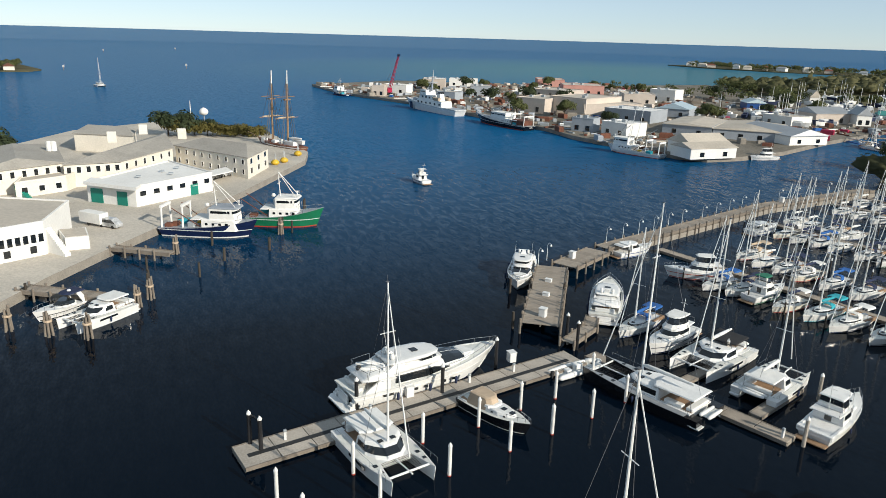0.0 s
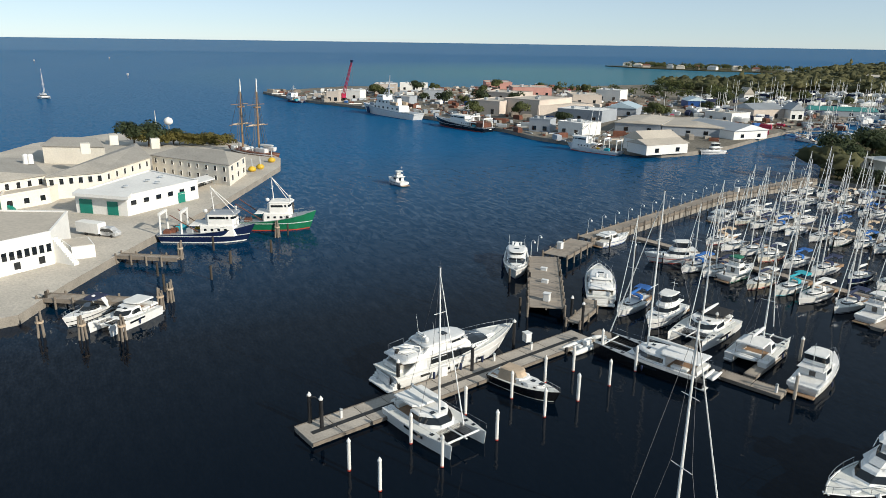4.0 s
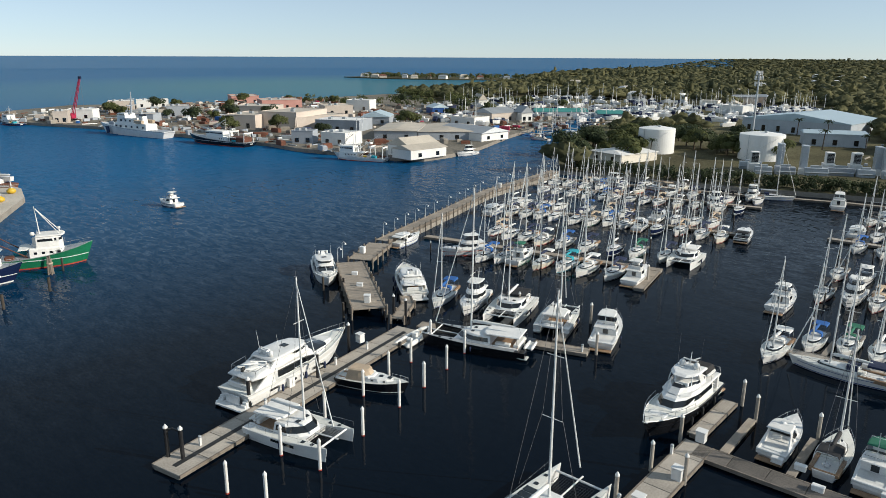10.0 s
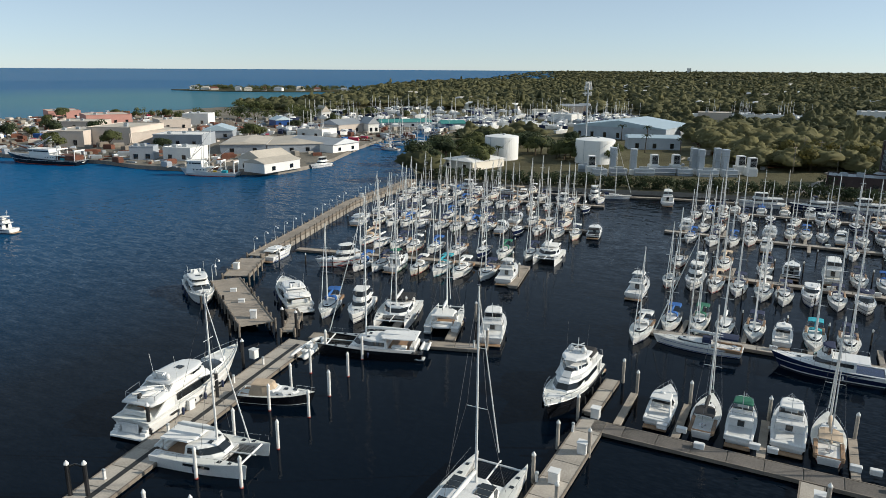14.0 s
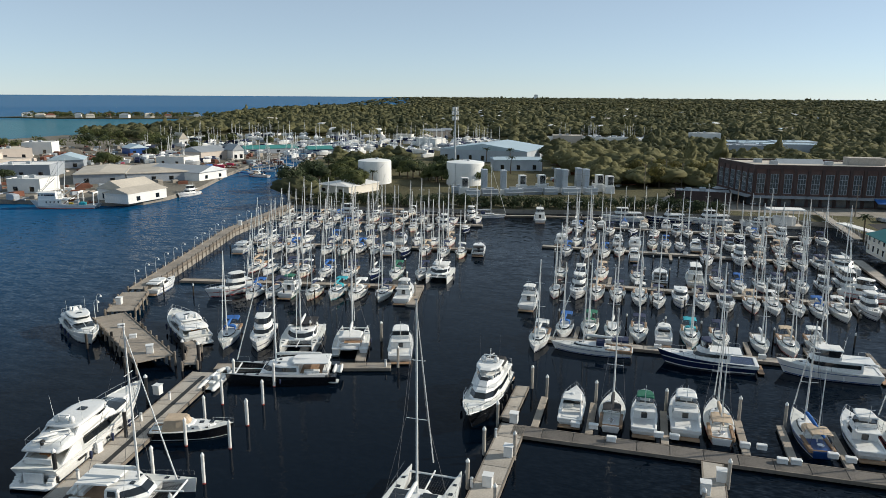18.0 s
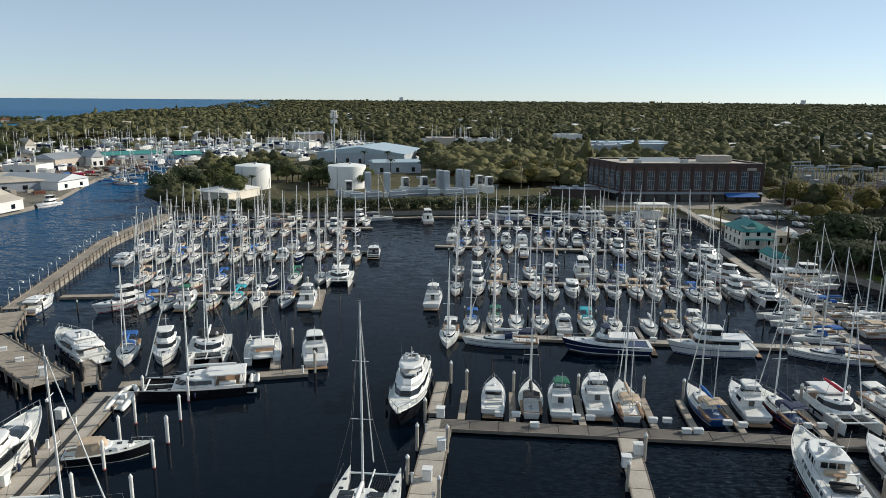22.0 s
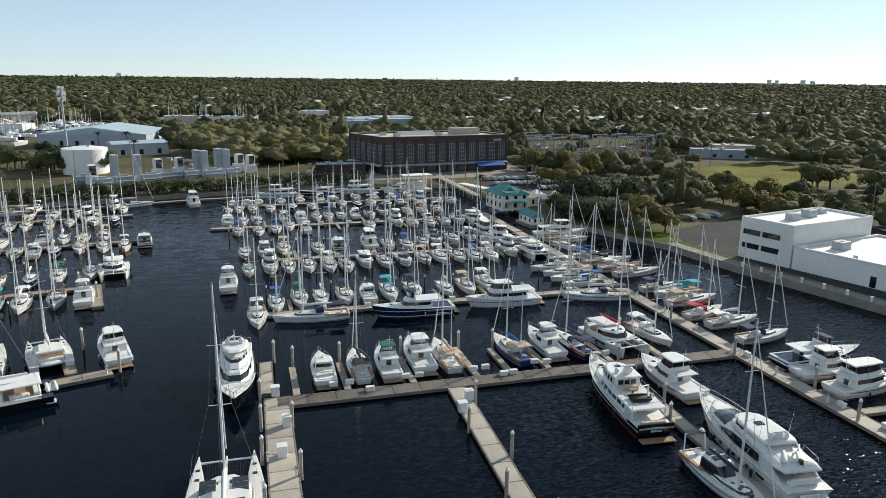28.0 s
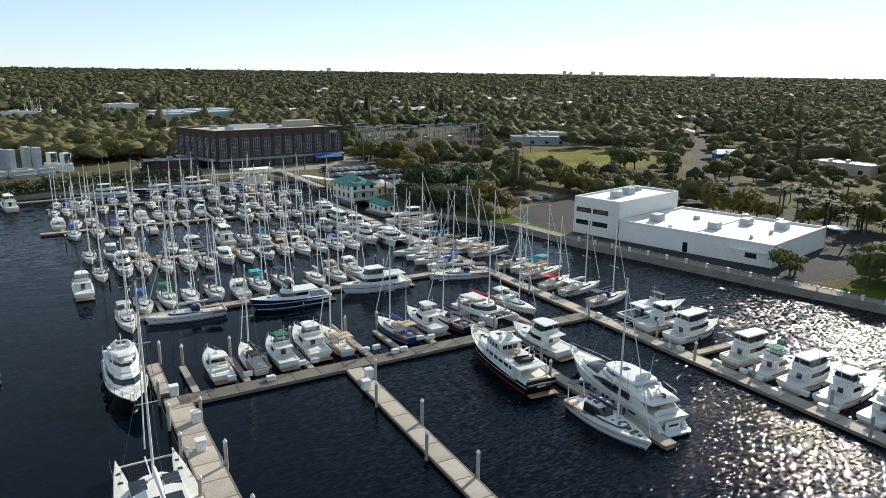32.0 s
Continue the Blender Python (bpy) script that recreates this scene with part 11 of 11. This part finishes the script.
# park and streets to the south-east
strew("mangrove", [(75.5 + 2.0 * (k % 7) + rng.uniform(-1, 1), 151 - 2.6 * (k % 7) + 5.5 * (k // 7) + rng.uniform(-1, 1)) for k in range(21)], 1.2, 1.2)
strew("oak_b", [(92, 126), (88, 130)])
strew("dark", [(84 + rng.uniform(0, 22), 160 + rng.uniform(0, 16)) for k in range(10)], 1.2, 1.2)
strew("oak_b", [(98 + 7 * k + rng.uniform(-2, 2), 214 + 6 * k + rng.uniform(-4, 4)) for k in range(7)])
strew("oak", [(110 + rng.uniform(0, 50), 160 + rng.uniform(0, 40)) for k in range(12)])
strew("oak_b", [(130 + rng.uniform(0, 22), 138 + rng.uniform(0, 20)) for k in range(5)])
strew("small", [(146 + rng.uniform(0, 40), 112 + rng.uniform(0, 60)) for k in range(18)])
strew("oak", [(200, 187), (205, 183), (197, 181), (206, 191)], 1.2, 1.2)
strew("oak_b", [(146 + 5 * k + rng.uniform(-3, 3), 92 - 6 * k + rng.uniform(-5, 5)) for k in range(8)])
strew("oak", [(116, 28), (122, 24), (127, 32), (119, 18), (130, 22), (126, 10), (138, 26), (141, 14), (124, -4)])
strew("palm", [(150 + 6 * (k % 9) + rng.uniform(-3, 3), 42 + 5 * (k % 9) + 12 * (k // 9) + rng.uniform(-4, 4)) for k in range(26)])
strew("small", [(108.0, 43.5), (110, 41), (106.5, 40)])
strew("oak", [(205 + rng.uniform(0, 50), 110 + rng.uniform(0, 60)) for k in range(8)])
# the port's trees and the peninsula's
strew("dark", [(-243 - 4 * k + rng.uniform(-3, 3), -48 + rng.uniform(-3, 6)) for k in range(8)])
strew("dark", [(-300 + rng.uniform(-3, 3), 9 + 5 * k) for k in range(4)])
pen = []
while len(pen) < 40:
    x, y = rng.uniform(-590, -300), rng.uniform(190, 520)
    if clear_of(x, y, 3) and x < -250 - (y - 180) * 0.1 and y < 250 + (x + 590) * 1.1 + 60:
        pen.append((x, y))
strew("oak", pen[:20])
strew("dark", pen[20:32])
strew("palm", pen[32:])


def hedge():
    v, f = [], []
    r = random.Random(3)
    line = [(-134, 210.5), (-112, 213.0), (-72, 220.0), (-42, 228.2), (-5, 235.2), (24, 237)]
    rows = list(zip(line, line[1:])) + [((8, 262), (30, 300)), ((-150, 246), (-130, 252))]
    for (x0, y0), (x1, y1) in rows:
        L = math.hypot(x1 - x0, y1 - y0)
        n = int(L / 1.4)
        for k in range(n):
            t = (k + r.random()) / n
            leafy(v, f, x0 + (x1 - x0) * t + r.uniform(-1.5, 1.5), y0 + (y1 - y0) * t + r.uniform(-0.3, 5), 3.7, 3.2, 5.2, 140, r, 0.8)
    me = bpy.data.meshes.new("hedge")
    me.from_pydata(v, [], f)
    me.materials.append(LEAFD)
    tagged(new("hedge", me), "dense dark green hedge along the far sea wall", "hedge", kind="stuff")


hedge()


def thicket():
    v, f = [], []
    r = random.Random(14)
    for k in range(46):
        t = (k + r.random()) / 46
        leafy(v, f, -302 + 8 * t + r.uniform(-4, 4), 8 + 38 * t + r.uniform(-2, 2), 6.2 - 3.2 * t, 3.6 - 1.0 * t, 5.0, 190, r, 0.85)
    me = bpy.data.meshes.new("thicket")
    me.from_pydata(v, [], f)
    me.materials.append(LEAFY)
    tagged(new("thicket", me), "olive green thicket behind the port office", "bushes", kind="stuff")


thicket()


def back_trees():
    v, f = [], []
    r = random.Random(23)
    line = [(-540, 372), (-500, 384), (-465, 400), (-425, 414), (-400, 430), (-385, 470), (-392, 455), (-440, 500), (-540, 530)]
    for (x0, y0), (x1, y1) in zip(line, line[1:]):
        n = int(math.hypot(x1 - x0, y1 - y0) / 4.5)
        for k in range(n):
            if r.random() < 0.82:
                t = (k + r.random()) / n
                q = r.uniform(3.5, 6.5)
                leafy(v, f, x0 + (x1 - x0) * t + r.uniform(-4, 4), y0 + (y1 - y0) * t + r.uniform(-4, 9), 1.7 + q * 0.9, q, q * 1.3, 120, r, 1.4)
    me = bpy.data.meshes.new("shore_woods")
    me.from_pydata(v, [], f)
    me.materials.append(LEAF)
    tagged(new("shore_woods", me), "olive green trees behind the working shore", "woods", kind="stuff")


back_trees()


def inside(x, y, poly):
    c = False
    j = len(poly) - 1
    for i in range(len(poly)):
        if (poly[i][1] > y) != (poly[j][1] > y) and x < (poly[j][0] - poly[i][0]) * (y - poly[i][1]) / (poly[j][1] - poly[i][1]) + poly[i][0]:
            c = not c
        j = i
    return c


OPEN = [[(-165, 240), (-120, 205), (70, 230), (110, 250), (108, 305), (20, 305), (-16, 305), (-24, 300), (-60, 385), (-130, 425), (-145, 430), (-175, 330)],
        [(60, 132), (88, 132), (92, 176), (60, 232)], [(60, 250), (60, 200), (112, 170), (140, 205), (118, 250)],
        [(160, 230), (176, 256), (234, 266), (266, 228), (243, 196), (186, 180), (162, 203)],
        [(80, 140), (84, 110), (98, 20), (160, -80), (175, 60), (150, 95), (160, 130), (100, 140)],
        [(104, 258), (112, 305), (205, 335), (222, 300), (165, 262)],
        [(220, 300), (262, 285), (270, 310), (225, 322)], [(150, -60), (184, 60), (222, 150), (420, 318), (416, 331), (211, 161), (172, 99)],
        [(130, 325), (225, 335), (262, 425), (165, 410)], [(-130, 430), (-130, 640), (-440, 640), (-440, 430), (-290, 320), (-220, 360)],
        [(-330, 560), (-230, 560), (-200, 380), (-150, 230), (-330, 230)]]
OPEN.append([(-104, 585), (-20, 590), (0, 625), (12, 722), (-104, 722)])
THIN = [(60, 150), (100, -80), (200, -80), (330, 210), (330, 300), (210, 320), (100, 250)]


SEEN = []
for pts, *_ in BLD:
    cx, cy = sum(p[0] for p in pts) / 4, sum(p[1] for p in pts) / 4
    d = math.hypot(cx + 15, cy + 25)
    if 300 < d < 1000 and cx > -130:
        for s_ in (8, 20, 32, 44):
            SEEN.append((cx - (cx + 15) / d * s_, cy - (cy + 25) / d * s_, 0.42 * math.dist(pts[0], pts[2])))


SEEN += [(198, 208, 34), (182, 190, 24)]


def canopy_templates(seed, n_trees, lobes, rings, segs, cards, leaf):
    """A few lobed crowns, radius about one: a bumpy shell of leaf masses with loose leaf cards standing out of it."""
    r = np.random.RandomState(seed)
    out = []
    for _ in range(n_trees):
        k = lobes
        ang, dist = np.arange(k) * 6.283 / (k - 1) + r.uniform(-0.4, 0.4, k), r.uniform(0.34, 0.62, k)
        dist[0] = 0.1
        cen = np.stack([dist * np.cos(ang), dist * np.sin(ang), r.uniform(-0.15, 0.22, k)], 1)
        cen[0, 2] = r.uniform(0.3, 0.5)
        rad = r.uniform(0.28, 0.50, k)
        pol, azi = np.meshgrid(np.linspace(0.0, 1.95, rings + 1), np.arange(segs + 1) * 6.283185 / segs, indexing="ij")
        jit = r.uniform(-0.35, 0.35, azi.shape) * 6.283 / segs
        jit[:, -1] = jit[:, 0]
        d = np.stack([np.sin(pol) * np.cos(azi + jit), np.sin(pol) * np.sin(azi + jit), np.cos(pol)], -1)
        b = np.einsum("ijk,lk->ijl", d, cen)
        disc = b * b - (cen ** 2).sum(1) + rad ** 2
        hit = np.where(disc > 0, b + np.sqrt(np.maximum(disc, 0)), 0.28)
        w = hit.argmax(-1)
        nz = r.uniform(0.80, 1.12, azi.shape)
        nz[:, -1] = nz[:, 0]
        p = d * (hit.max(-1) * nz)[..., None]
        n = (p - cen[w]) / rad[w][..., None] + 0.4 * d + r.uniform(-0.55, 0.55, p.shape)
        n /= np.linalg.norm(n, axis=-1)[..., None]
        quad = lambda q: np.stack([q[:-1, :-1], q[:-1, 1:], q[1:, 1:], q[1:, :-1]], 2).reshape(-1, 4, 3)
        Q, N = [quad(p)], [quad(n)]
        w = r.randint(0, k, cards)
        u, t = r.uniform(-0.1, 1, cards), r.uniform(0, 6.283, cards)
        s = np.sqrt(1 - u * u)
        d = np.stack([s * np.cos(t), s * np.sin(t), u], 1)
        p = cen[w] + d * (rad[w] * r.uniform(0.86, 1.2, cards))[:, None]
        nrm = d + r.uniform(-0.5, 0.5, (cards, 3))
        nrm /= np.linalg.norm(nrm, axis=1)[:, None]
        a = np.cross(nrm, r.uniform(-1, 1, (cards, 3)))
        a /= np.linalg.norm(a, axis=1)[:, None]
        b = np.cross(nrm, a)
        q = leaf * r.uniform(0.6, 1.35, cards)[:, None]
        Q.append(np.stack([p - a * q * 0.55, p + b * q * 0.42 - nrm * q * 0.12, p + a * q * 0.55, p - b * q * 0.42 - nrm * q * 0.12], 1))
        sw = d + 0.4 * nrm
        N.append(np.repeat((sw / np.linalg.norm(sw, axis=1)[:, None])[:, None], 4, axis=1))
        out.append((np.concatenate(Q), np.concatenate(N)))
    return out


def woods():
    """The town's canopy out to the horizon: crowns of leaf cards, coarser with distance."""
    r = np.random.RandomState(5)
    Q, T, NV = [], [], []
    bands = ((0, 430, 10.5, canopy_templates(1, 12, 10, 8, 16, 230, 0.16)), (430, 800, 10.8, canopy_templates(2, 12, 9, 5, 11, 52, 0.21)),
             (800, 1400, 14.0, canopy_templates(3, 12, 7, 4, 8, 9, 0.30)), (1400, 2500, 21.0, canopy_templates(4, 12, 5, 3, 6, 2, 0.35)), (2500, 4850, 36.0, canopy_templates(5, 12, 4, 2, 5, 0, 0.75)))
    eye = np.array((-15.0, -25.0))
    for d0, d1, step, temps in bands:
        xs = np.arange(-d1, d1, step)
        ys = np.arange(-200 if d0 < 500 else 40, d1, step)
        for gx in xs:
            for gy in ys:
                x, y = gx + r.uniform(-0.45, 0.45) * step, gy + r.uniform(-0.45, 0.45) * step
                d = math.hypot(x - eye[0], y - eye[1])
                if not (d0 <= d < d1):
                    continue
                az = math.degrees(math.atan2(x - eye[0], y - eye[1]))
                if az < -45 or az > 70 or (d > 2490 and az < -24.6 + 6.0 * (d - 2500) / 2400) or (d < 2490 and not inside(x, y, MAIN)):
                    continue
                if d < 1000 and (any(inside(x, y, o) for o in OPEN) or not clear_of(x, y, 2.0) or any(math.hypot(x - a, y - b) < q for a, b, q in SEEN)):
                    continue
                u_, w_ = x * 0.97 + y * 0.24, y * 0.97 - x * 0.24
                if 380 < d < 2400 and ((w_ % 115) < 13 or (u_ % 210) < 13):
                    continue
                if r.rand() < (0.10 if d < 1300 else 0.03):
                    continue
                stand = 0.5 + 0.5 * math.sin(x * 0.017 + 1.3 * math.sin(y * 0.011)) * math.sin(y * 0.014 + 0.7 * math.sin(x * 0.023))
                R = step * (r.uniform(0.42, 0.72) if r.rand() < 0.6 else r.uniform(0.7, 1.05)) * (0.70 + 0.6 * stand)
                if inside(x, y, THIN):
                    if r.rand() < 0.08:
                        continue
                    R *= 0.72
                H = min(R, 7.5) * r.uniform(0.6, 1.05)
                zc = 1.6 + far_z(d) + (r.uniform(3.0, 6.2) if d < 1300 else r.uniform(2.0, 8.0) if d < 2490 else r.uniform(-5.5, -0.5))
                if r.rand() < 0.02:
                    R, H, zc = R * 0.45, 11.0, zc + 5
                t, sw = temps[r.randint(len(temps))]
                a = r.uniform(0, 6.28)
                c, s = math.cos(a), math.sin(a)
                Q.append(np.stack([x + R * (c * t[..., 0] - s * t[..., 1]), y + R * (s * t[..., 0] + c * t[..., 1]), zc + H * t[..., 2]], -1).reshape(-1, 3))
                NV.append(np.stack([c * sw[..., 0] - s * sw[..., 1], s * sw[..., 0] + c * sw[..., 1], sw[..., 2]], -1).reshape(-1, 3))
                T.append(np.full(len(t), min(1.0, max(0.0, 0.6 * r.rand() + 0.5 * stand - 0.1 + (0.45 if math.hypot(x - 5, y - 375) < 75 else 0.0))), dtype=np.float32))
    verts = np.concatenate(Q)
    n = len(verts) // 4
    me = bpy.data.meshes.new("woods")
    me.vertices.add(len(verts))
    me.vertices.foreach_set("co", verts.ravel())
    me.loops.add(n * 4)
    me.loops.foreach_set("vertex_index", np.arange(n * 4, dtype=np.int32).reshape(-1, 4)[:, ::-1].ravel())
    me.polygons.add(n)
    me.polygons.foreach_set("loop_start", np.arange(0, n * 4, 4, dtype=np.int32))
    me.materials.append(WOODS)
    me.attributes.new("tint", "FLOAT", "FACE").data.foreach_set("value", np.concatenate(T))
    me.update(calc_edges=True)
    soften(me, np.concatenate(NV))
    tagged(new("woods", me), "green tree canopy over the town out to the horizon", "woods", kind="stuff")


woods()


def town_roofs():
    """Low houses along the streets, mostly hidden by the crowns."""
    r = random.Random(77)
    items = {0: [], 1: [], 2: []}
    for k in range(900):
        a, d = radians(r.uniform(-26, 66)), r.uniform(560, 2300)
        x, y = -15 + d * math.sin(a), -25 + d * math.cos(a)
        w_ = y * 0.97 - x * 0.24
        if not 15 < w_ % 115 < 32 or not inside(x, y, MAIN) or not clear_of(x, y, 8) or any(inside(x, y, o) for o in OPEN):
            continue
        p = rot_rect(x, y, r.uniform(11, 24), r.uniform(9, 13), 14 + r.choice((0, 90)))
        h, e = r.uniform(5.0, 7.5), r.uniform(1.6, 2.6)
        c = (sum(q[0] for q in p) / 4, sum(q[1] for q in p) / 4)
        top = [(c[0] + (q[0] - c[0]) * 0.35, c[1] + (q[1] - c[1]) * 0.35) for q in p]
        items[r.choice((0, 0, 1, 2))].append([[(*q, 1.6) for q in p], [(*q, 1.6 + h) for q in p], [(*q, 1.6 + h + e) for q in top]])
    for k, mat in enumerate((ROOFW, ROOFM, ROOFT)):
        tagged(part("town_house_rows", B(*items[k]), mat), ("white", "grey", "tan")[k] + " town houses in rows among the trees", "houses", kind="stuff")


town_roofs()
# far towers on the skyline; their white walls stand in for distance haze
for _a, _d, _w, _h in ((21.6, 4600, 26, 52), (40.2, 4550, 24, 53), (40.7, 4550, 20, 50), (42.4, 4500, 26, 52), (43.0, 4500, 22, 50), (51.2, 4400, 24, 50), (-8.5, 4600, 24, 51)):
    block("tower_block", rot_rect(-15 + _d * math.sin(radians(_a)), -25 + _d * math.cos(radians(_a)), _w, 22, -_a), 10, _h, WHITEP, ROOFW, "apartment tower far off on the skyline, whitened for distance haze", "tower block")
# island in the bay and the islet: trees and houses
v, f_ = [], []
for k in range(120):
    f = rng.random()
    leafy(v, f_, -1085 + 330 * f + rng.uniform(-8, 8), 968 + 130 * f * f + rng.uniform(0, 70), rng.uniform(4.5, 8), rng.uniform(4, 8), 7, 130, rng, 1.7)
me = bpy.data.meshes.new("island_woods")
me.from_pydata(v, [], f_)
me.materials.append(LEAF)
tagged(new("island_woods", me), "green trees along the island shore", "woods", kind="stuff")
for k in range(10):
    f = (k + 0.5) / 10
    x, y = -1080 + 300 * f + rng.uniform(-12, 12), 968 + 118 * f * f + rng.uniform(-2, 14)
    r = block("house", rot_rect(x, y, rng.uniform(9, 17), rng.uniform(8, 11), rng.uniform(0, 60)), 1.5, rng.uniform(4.5, 7.5), (WHITEP, CREAMP, PINKP)[k % 3], (ROOFM, ROOFT, RUST)[k % 3], ("white", "cream", "tan")[k % 3] + " waterfront house on the wooded island", "house", pitched=(2.5, 0.2))
for k in range(6):
    tree("oak", -790 - 12 * k, -118 + 6 * (k % 3), 1.0, 1.2)
r = block("house", rot_rect(-788, -106, 14, 9, 10), 1.2, 5.0, CREAMP, RUST, "cream house with red roof on the islet", "house", pitched=(2.5, 0.2))
# houses and sheds glimpsed among the trees
for k in range(44):
    a, d = radians(rng.uniform(-30, 62)), rng.uniform(430, 1300)
    x, y = -15 + d * math.sin(a), -25 + d * math.cos(a)
    if inside(x, y, MAIN) and clear_of(x, y, 4) and not any(inside(x, y, o) for o in OPEN[:8]) and math.hypot(x - 200, y - 450) > 30:
        block("house", rot_rect(x, y, rng.uniform(12, 26), rng.uniform(9, 15), rng.uniform(0, 90)), 1.6, rng.uniform(6.5, 9.0), (WHITEP, CREAMP, PINKP, GREYW)[k % 4], (ROOFW, ROOFM, ROOFT, ROOFL)[(k * 7 + 3) % 4], ("white", "cream", "tan", "grey")[k % 4] + " town building glimpsed among the trees", "house", pitched=(2.0, 0.15) if k % 3 else None)
